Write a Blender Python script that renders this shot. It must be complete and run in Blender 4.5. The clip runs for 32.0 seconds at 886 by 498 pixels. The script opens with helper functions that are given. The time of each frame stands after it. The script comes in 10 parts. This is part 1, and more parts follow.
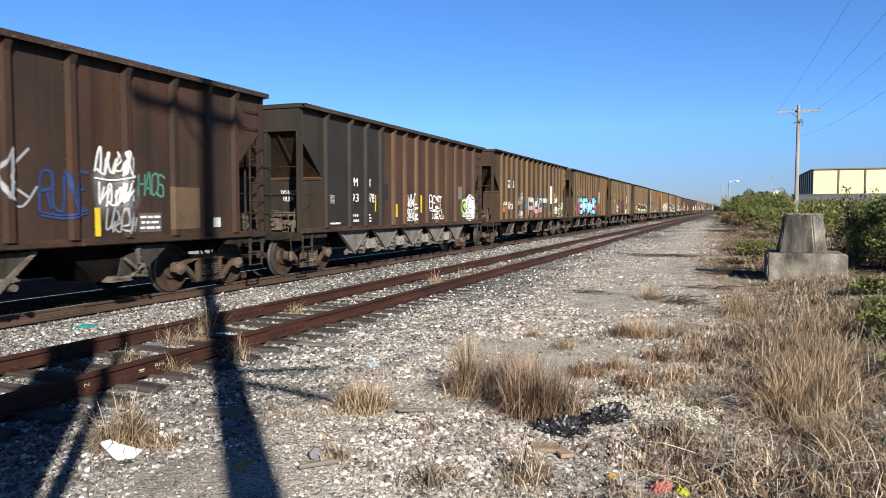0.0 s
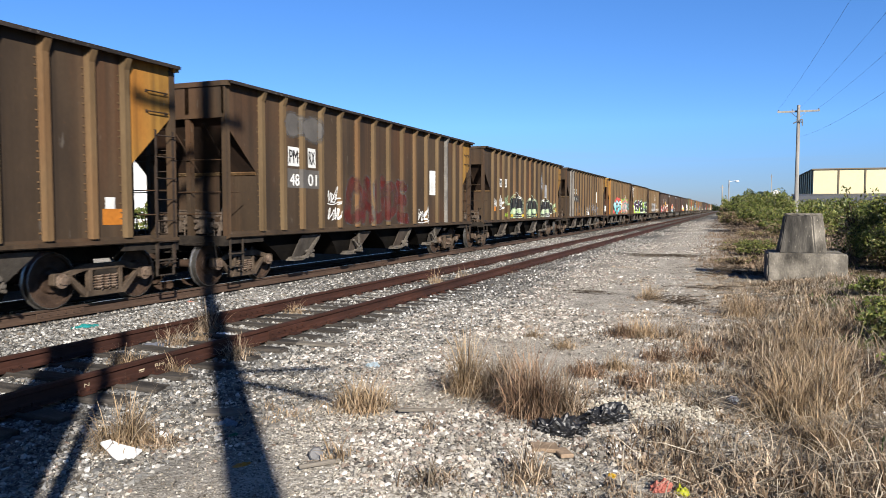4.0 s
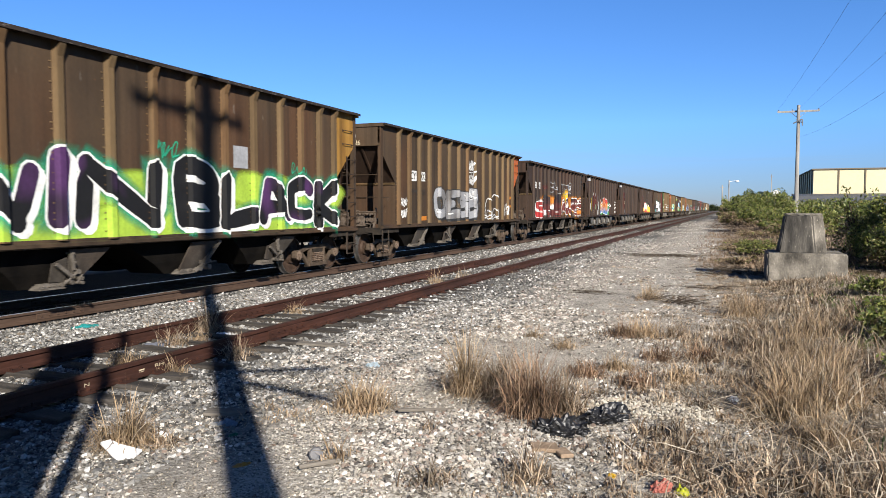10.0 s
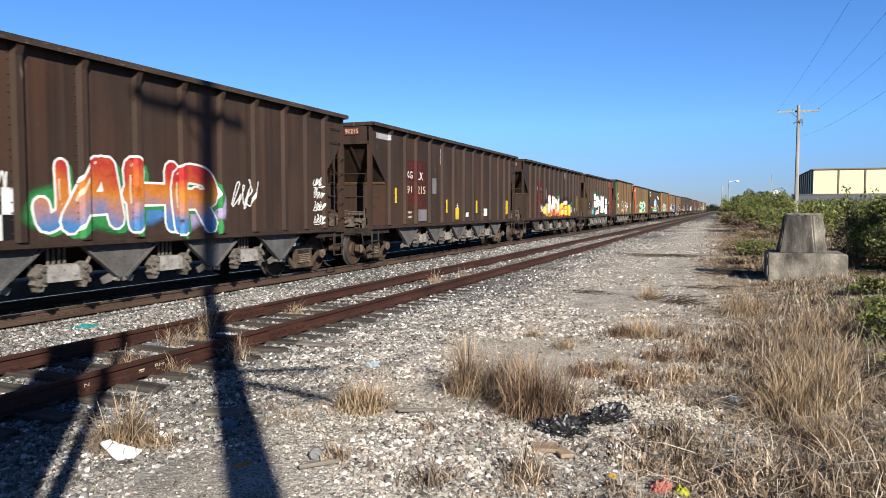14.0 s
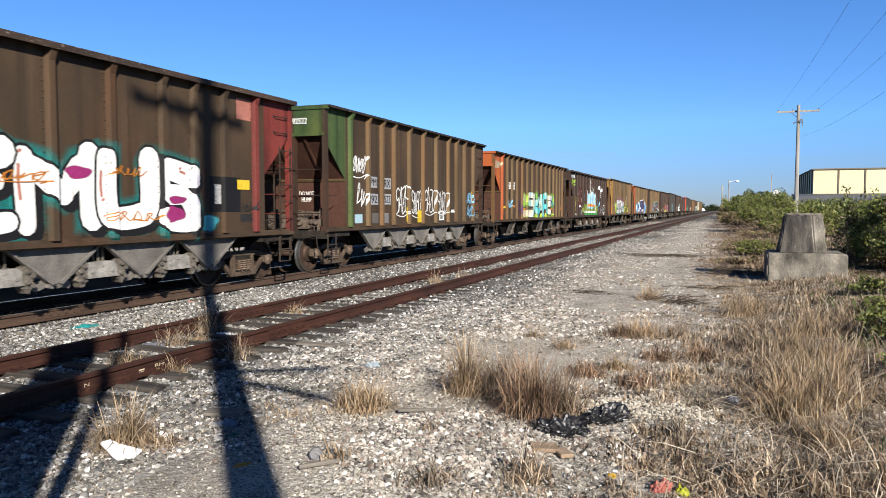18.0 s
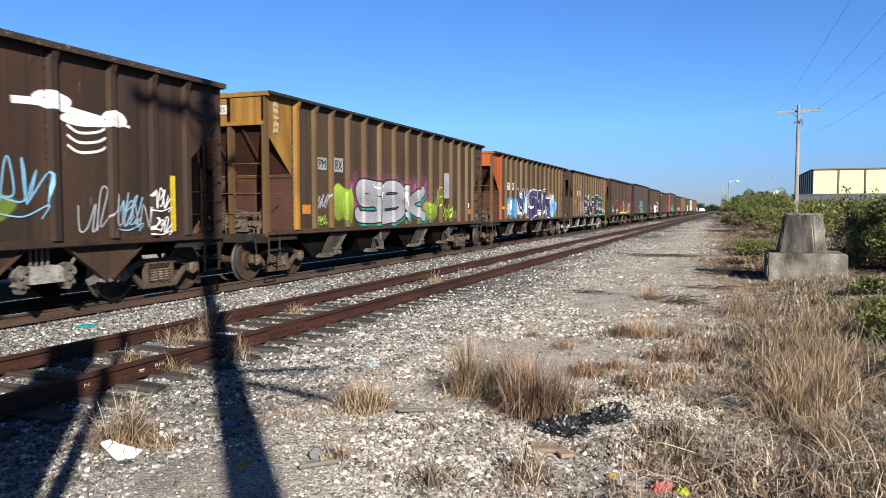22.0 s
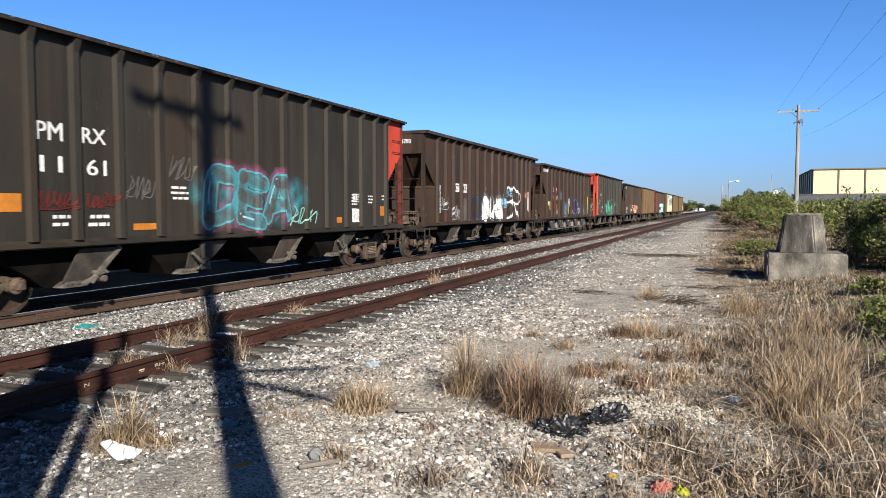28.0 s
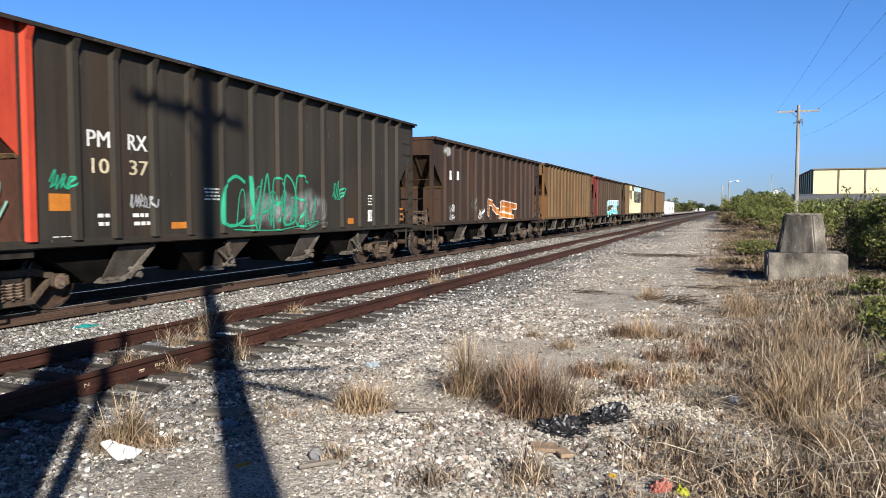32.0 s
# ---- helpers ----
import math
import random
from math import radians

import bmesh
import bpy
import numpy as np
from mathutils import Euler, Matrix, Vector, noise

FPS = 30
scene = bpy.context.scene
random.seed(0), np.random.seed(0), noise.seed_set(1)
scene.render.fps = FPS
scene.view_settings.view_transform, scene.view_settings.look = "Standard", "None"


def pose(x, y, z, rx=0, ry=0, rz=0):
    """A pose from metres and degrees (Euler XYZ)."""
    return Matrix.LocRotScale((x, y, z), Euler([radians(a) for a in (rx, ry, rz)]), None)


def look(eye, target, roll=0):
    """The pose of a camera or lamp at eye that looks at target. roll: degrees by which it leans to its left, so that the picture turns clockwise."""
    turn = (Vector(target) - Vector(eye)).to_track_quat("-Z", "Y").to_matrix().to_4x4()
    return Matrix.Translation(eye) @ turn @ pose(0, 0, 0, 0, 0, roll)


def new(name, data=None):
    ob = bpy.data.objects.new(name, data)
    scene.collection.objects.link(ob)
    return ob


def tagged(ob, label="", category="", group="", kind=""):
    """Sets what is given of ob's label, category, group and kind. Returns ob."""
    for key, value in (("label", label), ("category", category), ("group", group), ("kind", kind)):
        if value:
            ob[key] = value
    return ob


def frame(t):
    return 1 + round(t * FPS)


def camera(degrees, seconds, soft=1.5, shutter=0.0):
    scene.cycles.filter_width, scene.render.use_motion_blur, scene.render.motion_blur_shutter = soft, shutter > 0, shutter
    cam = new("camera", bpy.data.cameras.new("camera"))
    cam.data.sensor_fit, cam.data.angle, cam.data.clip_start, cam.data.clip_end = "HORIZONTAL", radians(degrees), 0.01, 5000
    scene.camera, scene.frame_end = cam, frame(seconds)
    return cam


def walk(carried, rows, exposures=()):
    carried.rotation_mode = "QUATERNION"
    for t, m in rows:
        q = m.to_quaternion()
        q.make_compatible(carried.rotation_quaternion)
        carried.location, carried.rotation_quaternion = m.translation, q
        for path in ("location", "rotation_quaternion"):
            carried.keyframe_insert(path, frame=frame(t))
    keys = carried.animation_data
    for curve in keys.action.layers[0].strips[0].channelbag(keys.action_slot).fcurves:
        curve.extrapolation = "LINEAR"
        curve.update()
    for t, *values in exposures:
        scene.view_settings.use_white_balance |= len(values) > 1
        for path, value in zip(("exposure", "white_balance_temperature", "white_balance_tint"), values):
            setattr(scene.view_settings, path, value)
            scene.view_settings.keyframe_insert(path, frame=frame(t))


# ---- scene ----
# ---------- camera: held still beside the track ----------
EYE_Z = 1.81
cam = camera(62.57, 32.0, soft=0.65, shutter=0.1)
STAND = pose(0.0, 0.0, EYE_Z, 90 - 3.15, 0, 21.388)
walk(cam, [(0.0, STAND), (32.0, STAND)], exposures=[(0.0, 1.05), (32.0, 1.05)])

# ---------- sky and sun ----------
SUN_EL, SUN_AZ = radians(26.0), radians(139.45)      # azimuth clockwise from +y
SUN_DIR = Vector((math.sin(SUN_AZ) * math.cos(SUN_EL), math.cos(SUN_AZ) * math.cos(SUN_EL), math.sin(SUN_EL)))
world = bpy.data.worlds.new("sky")
scene.world = world
world.use_nodes = True
wt = world.node_tree
sky = wt.nodes.new("ShaderNodeTexSky")
sky.sky_type, sky.sun_disc = "NISHITA", False
sky.sun_elevation, sky.sun_rotation = SUN_EL, SUN_AZ
sky.altitude, sky.air_density, sky.dust_density, sky.ozone_density = 600, 0.7, 0.05, 3.0
# tint by height: greyer haze at the horizon, unseen upper sky darkened to deepen shadows
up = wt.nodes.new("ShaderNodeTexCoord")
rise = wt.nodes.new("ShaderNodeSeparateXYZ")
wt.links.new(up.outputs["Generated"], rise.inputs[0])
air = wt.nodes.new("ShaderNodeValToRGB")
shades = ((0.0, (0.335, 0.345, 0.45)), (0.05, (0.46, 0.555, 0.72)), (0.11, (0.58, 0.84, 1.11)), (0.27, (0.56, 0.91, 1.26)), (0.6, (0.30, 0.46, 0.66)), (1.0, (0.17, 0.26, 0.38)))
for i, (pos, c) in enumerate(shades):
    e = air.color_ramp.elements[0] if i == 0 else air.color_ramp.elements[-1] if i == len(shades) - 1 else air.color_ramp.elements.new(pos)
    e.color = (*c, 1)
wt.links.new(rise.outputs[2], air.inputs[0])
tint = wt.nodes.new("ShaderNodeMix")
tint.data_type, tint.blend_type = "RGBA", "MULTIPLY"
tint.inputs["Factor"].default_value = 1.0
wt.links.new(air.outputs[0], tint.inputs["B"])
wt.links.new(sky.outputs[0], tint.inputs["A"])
# thin grey haze streaks low over the horizon
flat = wt.nodes.new("ShaderNodeMapping")
flat.inputs["Scale"].default_value = (1.6, 1.6, 52.0)
wt.links.new(up.outputs["Generated"], flat.inputs[0])
streak = wt.nodes.new("ShaderNodeTexNoise")
streak.inputs["Scale"].default_value, streak.inputs["Detail"].default_value = 1.3, 4
wt.links.new(flat.outputs[0], streak.inputs["Vector"])
low = wt.nodes.new("ShaderNodeValToRGB")
for i, (pos, v) in enumerate(((0.0, 0.0), (0.03, 0.0), (0.05, 1.0), (0.075, 1.0), (0.10, 0.0))):
    e = low.color_ramp.elements[i] if i < 2 else low.color_ramp.elements.new(pos)
    e.position, e.color = pos, (v, v, v, 1)
wt.links.new(rise.outputs[2], low.inputs[0])
veil = wt.nodes.new("ShaderNodeMapRange")
for i, v in enumerate((0.5, 0.68, 0.0, 0.34)):
    veil.inputs[i + 1].default_value = v
wt.links.new(streak.outputs["Fac"], veil.inputs[0])
amount = wt.nodes.new("ShaderNodeMath")
amount.operation = "MULTIPLY"
wt.links.new(veil.outputs[0], amount.inputs[0])
wt.links.new(low.outputs[0], amount.inputs[1])
hazed = wt.nodes.new("ShaderNodeMix")
hazed.data_type = "RGBA"
hazed.inputs["B"].default_value = (2.7, 3.5, 4.4, 1)
wt.links.new(amount.outputs[0], hazed.inputs["Factor"])
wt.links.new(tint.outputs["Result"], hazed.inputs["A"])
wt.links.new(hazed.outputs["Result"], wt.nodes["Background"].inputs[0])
wt.nodes["Background"].inputs[1].default_value = 0.0682
sun = new("sun", bpy.data.lights.new("sun", "SUN"))
sun.data.energy, sun.data.angle, sun.data.color = 4.75, radians(0.53), (1.0, 0.93, 0.83)
sun.matrix_world = look(SUN_DIR * 50, (0, 0, 0))

# ---------- materials ----------
MATS = {}
TONE = 0.62           # scales base colours down against the raised exposure, so shadows come out deeper


def mat(name, c1, c2, scale=3.0, rough=0.8, metal=0.0, bump=0.15, fine=40.0, coords="Object", spots=None, spec=0.3, stretch=(1, 1, 1), vary=0.2, tone=TONE, weather=0.0):
    """Two-tone surface: broad stains, fine grain, relief; spots = (colour, amount) adds rust or dust."""
    if name in MATS:
        return MATS[name]
    c1, c2 = [tuple(v * tone for v in c) for c in (c1, c2)]
    m = bpy.data.materials.new(name)
    m.use_nodes = True
    nt = m.node_tree
    n, l = nt.nodes, nt.links
    bsdf = n["Principled BSDF"]
    tc = n.new("ShaderNodeTexCoord")
    info = n.new("ShaderNodeObjectInfo")
    off = n.new("ShaderNodeVectorMath")
    off.operation = "MULTIPLY_ADD"
    off.inputs[1].default_value = (37.0, 53.0, 29.0)
    comb = n.new("ShaderNodeCombineXYZ")
    for i in range(3):
        l.new(info.outputs["Random"], comb.inputs[i])
    l.new(comb.outputs[0], off.inputs[0])
    if coords == "Object":
        mp = n.new("ShaderNodeMapping")
        mp.inputs["Scale"].default_value = stretch
        l.new(tc.outputs["Object"], mp.inputs[0])
        l.new(mp.outputs[0], off.inputs[2])
    else:
        geo = n.new("ShaderNodeNewGeometry")
        l.new(geo.outputs["Position"], off.inputs[2])
        off.inputs[1].default_value = (0, 0, 0)
    broad = n.new("ShaderNodeTexNoise")
    broad.inputs["Scale"].default_value, broad.inputs["Detail"].default_value = scale, 6
    grain = n.new("ShaderNodeTexNoise")
    grain.inputs["Scale"].default_value, grain.inputs["Detail"].default_value = fine, 4
    l.new(off.outputs[0], broad.inputs["Vector"])
    l.new(off.outputs[0], grain.inputs["Vector"])
    ramp = n.new("ShaderNodeMapRange")
    ramp.inputs[1].default_value, ramp.inputs[2].default_value = 0.32, 0.68
    l.new(broad.outputs["Fac"], ramp.inputs[0])
    mix = n.new("ShaderNodeMix")
    mix.data_type = "RGBA"
    mix.inputs["A"].default_value, mix.inputs["B"].default_value = (*c1, 1), (*c2, 1)
    l.new(ramp.outputs[0], mix.inputs["Factor"])
    col = mix.outputs["Result"]
    if spots:
        r2 = n.new("ShaderNodeMapRange")
        r2.inputs[1].default_value, r2.inputs[2].default_value = 0.72 - spots[1], 0.8 - spots[1] * 0.6
        l.new(grain.outputs["Fac"], r2.inputs[0])
        m2 = n.new("ShaderNodeMix")
        m2.data_type = "RGBA"
        m2.inputs["B"].default_value = (*[v * tone for v in spots[0]], 1)
        l.new(r2.outputs[0], m2.inputs["Factor"])
        l.new(col, m2.inputs["A"])
        col = m2.outputs["Result"]
    if weather:                              # rust bloom, running dirt and pale scrapes
        for size, detail, lo, hi, share, c in (((0.5, 0.5, 0.5), 8, 0.50, 0.68, 0.7, (c2[0] * 1.45, c2[1] * 0.98, c2[2] * 0.72)), ((5.0, 5.0, 0.22), 4, 0.50, 0.72, 0.75, tuple(v * 0.35 for v in c1)),
                                               ((3.2, 3.2, 0.14), 3, 0.56, 0.74, 0.5, tuple(min(0.4, v * 1.7) for v in c2)), ((9.0, 9.0, 5.0), 6, 0.69, 0.76, 0.4, (0.20, 0.18, 0.155))):
            wm = n.new("ShaderNodeMapping")
            wm.inputs["Scale"].default_value = size
            l.new(off.outputs[0], wm.inputs[0])
            wn = n.new("ShaderNodeTexNoise")
            wn.inputs["Scale"].default_value, wn.inputs["Detail"].default_value = 1.0, detail
            l.new(wm.outputs[0], wn.inputs["Vector"])
            wr = n.new("ShaderNodeMapRange")
            for i, q in enumerate((lo, hi, 0.0, share * weather)):
                wr.inputs[i + 1].default_value = q
            l.new(wn.outputs["Fac"], wr.inputs[0])
            wx = n.new("ShaderNodeMix")
            wx.data_type = "RGBA"
            wx.inputs["B"].default_value = (*c, 1)
            l.new(wr.outputs[0], wx.inputs["Factor"])
            l.new(col, wx.inputs["A"])
            col = wx.outputs["Result"]
    hsv = n.new("ShaderNodeHueSaturation")
    vr = n.new("ShaderNodeMapRange")
    vr.inputs[1].default_value, vr.inputs[2].default_value, vr.inputs[3].default_value, vr.inputs[4].default_value = 0.3, 0.7, 1 - vary, 1 + vary
    l.new(grain.outputs["Fac"], vr.inputs[0])
    l.new(vr.outputs[0], hsv.inputs["Value"])
    l.new(col, hsv.inputs["Color"])
    l.new(hsv.outputs[0], bsdf.inputs["Base Color"])
    bsdf.inputs["Roughness"].default_value, bsdf.inputs["Metallic"].default_value = rough, metal
    bsdf.inputs["Specular IOR Level"].default_value = spec
    if bump:
        b = n.new("ShaderNodeBump")
        b.inputs["Strength"].default_value, b.inputs["Distance"].default_value = bump, 0.02
        l.new(grain.outputs["Fac"], b.inputs["Height"])
        l.new(b.outputs[0], bsdf.inputs["Normal"])
    MATS[name] = m
    return m


def island_mat(name, cols, rough=0.85, spec=0.25, translucent=0.0, tone=TONE, patch=0.0):
    """Many small pieces in one mesh, each with a tone of its own."""
    m = bpy.data.materials.new(name)
    m.use_nodes = True
    n, l = m.node_tree.nodes, m.node_tree.links
    bsdf = n["Principled BSDF"]
    geo = n.new("ShaderNodeNewGeometry")
    ramp = n.new("ShaderNodeValToRGB")
    el = ramp.color_ramp.elements
    for i, c in enumerate(cols):
        e = el[i] if i < 2 else el.new(1.0)
        e.color = (*[v * tone for v in c], 1)
    for i in range(len(cols)):
        el[i].position = i / (len(cols) - 1)
    l.new(geo.outputs["Random Per Island"], ramp.inputs[0])
    noise_t = n.new("ShaderNodeTexNoise")
    noise_t.inputs["Scale"].default_value = 55
    l.new(geo.outputs["Position"], noise_t.inputs["Vector"])
    hsv = n.new("ShaderNodeHueSaturation")
    vr = n.new("ShaderNodeMapRange")
    vr.inputs[3].default_value, vr.inputs[4].default_value = 0.65, 1.35
    l.new(noise_t.outputs["Fac"], vr.inputs[0])
    value = vr.outputs[0]
    if patch:                                # broad lighter and darker patches by position
        old = n.new("ShaderNodeTexNoise")
        old.inputs["Scale"].default_value = 2.6
        l.new(geo.outputs["Position"], old.inputs["Vector"])
        patch_tone = n.new("ShaderNodeMapRange")
        patch_tone.inputs[1].default_value, patch_tone.inputs[2].default_value, patch_tone.inputs[3].default_value, patch_tone.inputs[4].default_value = 0.36, 0.64, 1 - patch, 1 + patch
        l.new(old.outputs["Fac"], patch_tone.inputs[0])
        both = n.new("ShaderNodeMath")
        both.operation = "MULTIPLY"
        l.new(value, both.inputs[0])
        l.new(patch_tone.outputs[0], both.inputs[1])
        value = both.outputs[0]
    l.new(value, hsv.inputs["Value"])
    l.new(ramp.outputs[0], hsv.inputs["Color"])
    l.new(hsv.outputs[0], bsdf.inputs["Base Color"])
    bsdf.inputs["Roughness"].default_value, bsdf.inputs["Specular IOR Level"].default_value = rough, spec
    if translucent:
        tr = n.new("ShaderNodeBsdfTranslucent")
        l.new(hsv.outputs[0], tr.inputs[0])
        mx = n.new("ShaderNodeMixShader")
        mx.inputs[0].default_value = translucent
        l.new(bsdf.outputs[0], mx.inputs[1])
        l.new(tr.outputs[0], mx.inputs[2])
        l.new(mx.outputs[0], n["Material Output"].inputs[0])
    return m


# ---------- mesh helpers ----------
def mesh_of(name, bm, *mats):
    me = bpy.data.meshes.new(name)
    bmesh.ops.recalc_face_normals(bm, faces=bm.faces)
    bm.to_mesh(me)
    bm.free()
    for m in mats:
        me.materials.append(m)
    return me


def part(name, me, parent, label="", at=(0, 0, 0), rz=0.0):
    ob = new(name, me)
    ob.parent = parent
    ob.location = at
    if rz:
        ob.rotation_euler = (0, 0, rz)
    if label:
        ob["label"] = label
    return ob


def empty(name, at=(0, 0, 0)):
    ob = new(name)
    ob.location = at
    return ob


def box(bm, x0, x1, y0, y1, z0, z1):
    vs = [bm.verts.new((x, y, z)) for x in (x0, x1) for y in (y0, y1) for z in (z0, z1)]
    for f in ((0, 1, 3, 2), (4, 6, 7, 5), (0, 4, 5, 1), (2, 3, 7, 6), (0, 2, 6, 4), (1, 5, 7, 3)):
        bm.faces.new([vs[i] for i in f])
    return vs


def prism(bm, pts, a, b, axis="x"):
    """Extrude a polygon between a and b along an axis; pts are in the other two axes, in order."""
    def place(p, h):
        return (h, *p) if axis == "x" else ((p[0], h, p[1]) if axis == "y" else (*p, h))
    lo = [bm.verts.new(place(p, a)) for p in pts]
    hi = [bm.verts.new(place(p, b)) for p in pts]
    bm.faces.new(lo)
    bm.faces.new(hi)
    for i in range(len(pts)):
        j = (i + 1) % len(pts)
        bm.faces.new((lo[i], lo[j], hi[j], hi[i]))


def rod(bm, p, q, r, sides=8, r2=None):
    """A bar from p to q."""
    p, q = Vector(p), Vector(q)
    d = q - p
    m = Matrix.Translation((p + q) / 2) @ d.to_track_quat("Z", "Y").to_matrix().to_4x4()
    bmesh.ops.create_cone(bm, cap_ends=True, segments=sides, radius1=r, radius2=r if r2 is None else r2, depth=d.length, matrix=m)


def lathe(bm, profile, axis="x", seg=24):
    """Turn a profile of (radius, along) about an axis through the origin."""
    rings = []
    for r, h in profile:
        ring = []
        for i in range(seg):
            a = 2 * math.pi * i / seg
            u, v = r * math.cos(a), r * math.sin(a)
            ring.append(bm.verts.new((h, u, v) if axis == "x" else (u, v, h)))
        rings.append(ring)
    for a, b in zip(rings, rings[1:]):
        for i in range(seg):
            bm.faces.new((a[i], a[(i + 1) % seg], b[(i + 1) % seg], b[i]))
    bm.faces.new(rings[0])
    bm.faces.new(rings[-1])


def smooth(me, angle=0.6):
    for p in me.polygons:
        p.use_smooth = True
    me.set_sharp_from_angle(angle=angle)
    return me

# ---------- ground ----------
RAIL_Z = 0.20
MAIN_X, SIDE_X = -10.915, -6.58          # track centres


def ground_z(x, y):
    z = 0.03 * noise.noise((x * 0.35, y * 0.35, 2.0)) + 0.012 * noise.noise((x * 1.7, y * 1.7, 5.0))
    if x < -3.6:
        z = z * 0.4 - 0.01
    if -9.9 < x < -8.0:
        z -= 0.03
    if x < -12.4:
        z -= 0.05 * min(1.0, -12.4 - x)
    mound = math.exp(-(((x + 1.95) / 0.55) ** 2 + ((y - 5.2) / 0.8) ** 2)) * 0.09
    mound += math.exp(-(((x + 0.6) / 0.5) ** 2 + ((y - 6.4) / 0.35) ** 2)) * 0.05
    bank = 0.22 * max(0.0, min(1.0, (x - 0.8) / 2.5)) * max(0.0, min(1.0, (y - 3) / 6))
    return z + mound + bank


def gravel_cover(x, y):
    """How thickly loose stone covers the lot: bare trodden dirt 0, heaps 1."""
    c = 0.56 + 1.15 * noise.noise((x * 0.75, y * 0.42, 51.0)) + 0.5 * noise.noise((x * 2.1, y * 1.4, 57.0))
    for bx, by, rx, ry, k in ((-1.9, 9.2, 1.0, 0.75, -1.0), (-2.2, 14.2, 0.9, 1.6, -0.9), (-3.35, 3.75, 0.7, 0.5, -0.8), (-1.5, 23.0, 0.8, 4.5, -0.8), (-1.1, 11.4, 0.5, 0.8, -0.7),
                              (-2.0, 40.0, 1.1, 9.0, -0.7), (-1.95, 5.1, 0.9, 0.9, 0.9), (-0.75, 6.9, 0.7, 0.6, 0.8), (-3.6, 11.5, 0.8, 4.0, 0.6), (-4.0, 6.8, 0.7, 1.4, 0.5)):
        c += k * math.exp(-(((x - bx) / rx) ** 2 + ((y - by) / ry) ** 2))
    return max(0.0, min(1.0, c))


def ground_sheet():
    xs = sorted(set([-4000, -1500, -600, -250, -120, -60, -40, -30, -24, -20, -17, -15] + [round(-14 + 0.25 * i, 2) for i in range(89)] + [9, 10, 12, 15, 20, 28, 40, 60, 100, 200, 500, 1500, 4000]))
    ys = sorted(set([-400, -150, -60, -30, -15, -8, -4, -2] + [round(0.25 * i, 2) for i in range(105)] + [27, 28, 30, 32, 34, 37, 40, 44, 48, 53, 60, 68, 78, 90, 105, 125, 150, 190, 250, 350, 500, 800, 1300, 2200, 4500]))
    verts = [(x, y, ground_z(x, y) if abs(x) < 60 and -20 < y < 120 else -0.02) for y in ys for x in xs]
    w = len(xs)
    faces = [(j * w + i, j * w + i + 1, (j + 1) * w + i + 1, (j + 1) * w + i) for j in range(len(ys) - 1) for i in range(w - 1)]
    me = bpy.data.meshes.new("ground")
    me.from_pydata(verts, [], faces)
    smooth(me, 1.2)
    cover = me.attributes.new("gravel_cover", "FLOAT", "POINT")
    cover.data.foreach_set("value", [gravel_cover(v[0], v[1]) if -6 < v[0] < 3 and 0 < v[1] < 80 else 0.5 for v in verts])
    m = bpy.data.materials.new("gravel_and_dirt")
    m.use_nodes = True
    n, l = m.node_tree.nodes, m.node_tree.links
    bsdf = n["Principled BSDF"]
    geo = n.new("ShaderNodeNewGeometry")
    sep = n.new("ShaderNodeSeparateXYZ")
    l.new(geo.outputs["Position"], sep.inputs[0])

    def tex_noise(scale, detail=5):
        t = n.new("ShaderNodeTexNoise")
        t.inputs["Scale"].default_value, t.inputs["Detail"].default_value = scale, detail
        l.new(geo.outputs["Position"], t.inputs["Vector"])
        return t.outputs["Fac"]

    def span(v, a, b, c=0.0, d=1.0):
        r = n.new("ShaderNodeMapRange")
        for i, q in enumerate((a, b, c, d)):
            r.inputs[i + 1].default_value = q
        l.new(v, r.inputs[0])
        return r.outputs[0]

    def blend(f, a, b):
        x = n.new("ShaderNodeMix")
        x.data_type = "RGBA"
        l.new(f, x.inputs["Factor"])
        for key, v in (("A", a), ("B", b)):
            if isinstance(v, tuple):
                x.inputs[key].default_value = (*[u * TONE for u in v], 1)
            else:
                l.new(v, x.inputs[key])
        return x.outputs["Result"]

    def add(a, b, k):
        x = n.new("ShaderNodeMath")
        x.operation = "MULTIPLY_ADD"
        l.new(b, x.inputs[0])
        x.inputs[1].default_value = k
        l.new(a, x.inputs[2])
        return x.outputs[0]

    cells = n.new("ShaderNodeTexVoronoi")
    cells.inputs["Scale"].default_value = 21
    l.new(geo.outputs["Position"], cells.inputs["Vector"])
    chips = n.new("ShaderNodeTexVoronoi")
    chips.inputs["Scale"].default_value = 48
    l.new(geo.outputs["Position"], chips.inputs["Vector"])
    tone = n.new("ShaderNodeSeparateColor")
    l.new(cells.outputs["Color"], tone.inputs[0])
    tone2 = n.new("ShaderNodeSeparateColor")
    l.new(chips.outputs["Color"], tone2.inputs[0])
    big, mid, fine = tex_noise(0.55), tex_noise(2.6), tex_noise(30)
    ballast = blend(span(tone.outputs[0], 0.0, 1.0), (0.06, 0.058, 0.054), (0.31, 0.302, 0.285))
    limestone = blend(span(tone2.outputs[0], 0.1, 1.0), (0.19, 0.17, 0.14), (0.88, 0.83, 0.74))
    dust = blend(span(add(mid, fine, 0.5), 0.52, 0.95), (0.33, 0.298, 0.25), (0.64, 0.59, 0.515))
    grit = n.new("ShaderNodeTexVoronoi")
    grit.inputs["Scale"].default_value = 95
    l.new(geo.outputs["Position"], grit.inputs["Vector"])
    tone3 = n.new("ShaderNodeSeparateColor")
    l.new(grit.outputs["Color"], tone3.inputs[0])
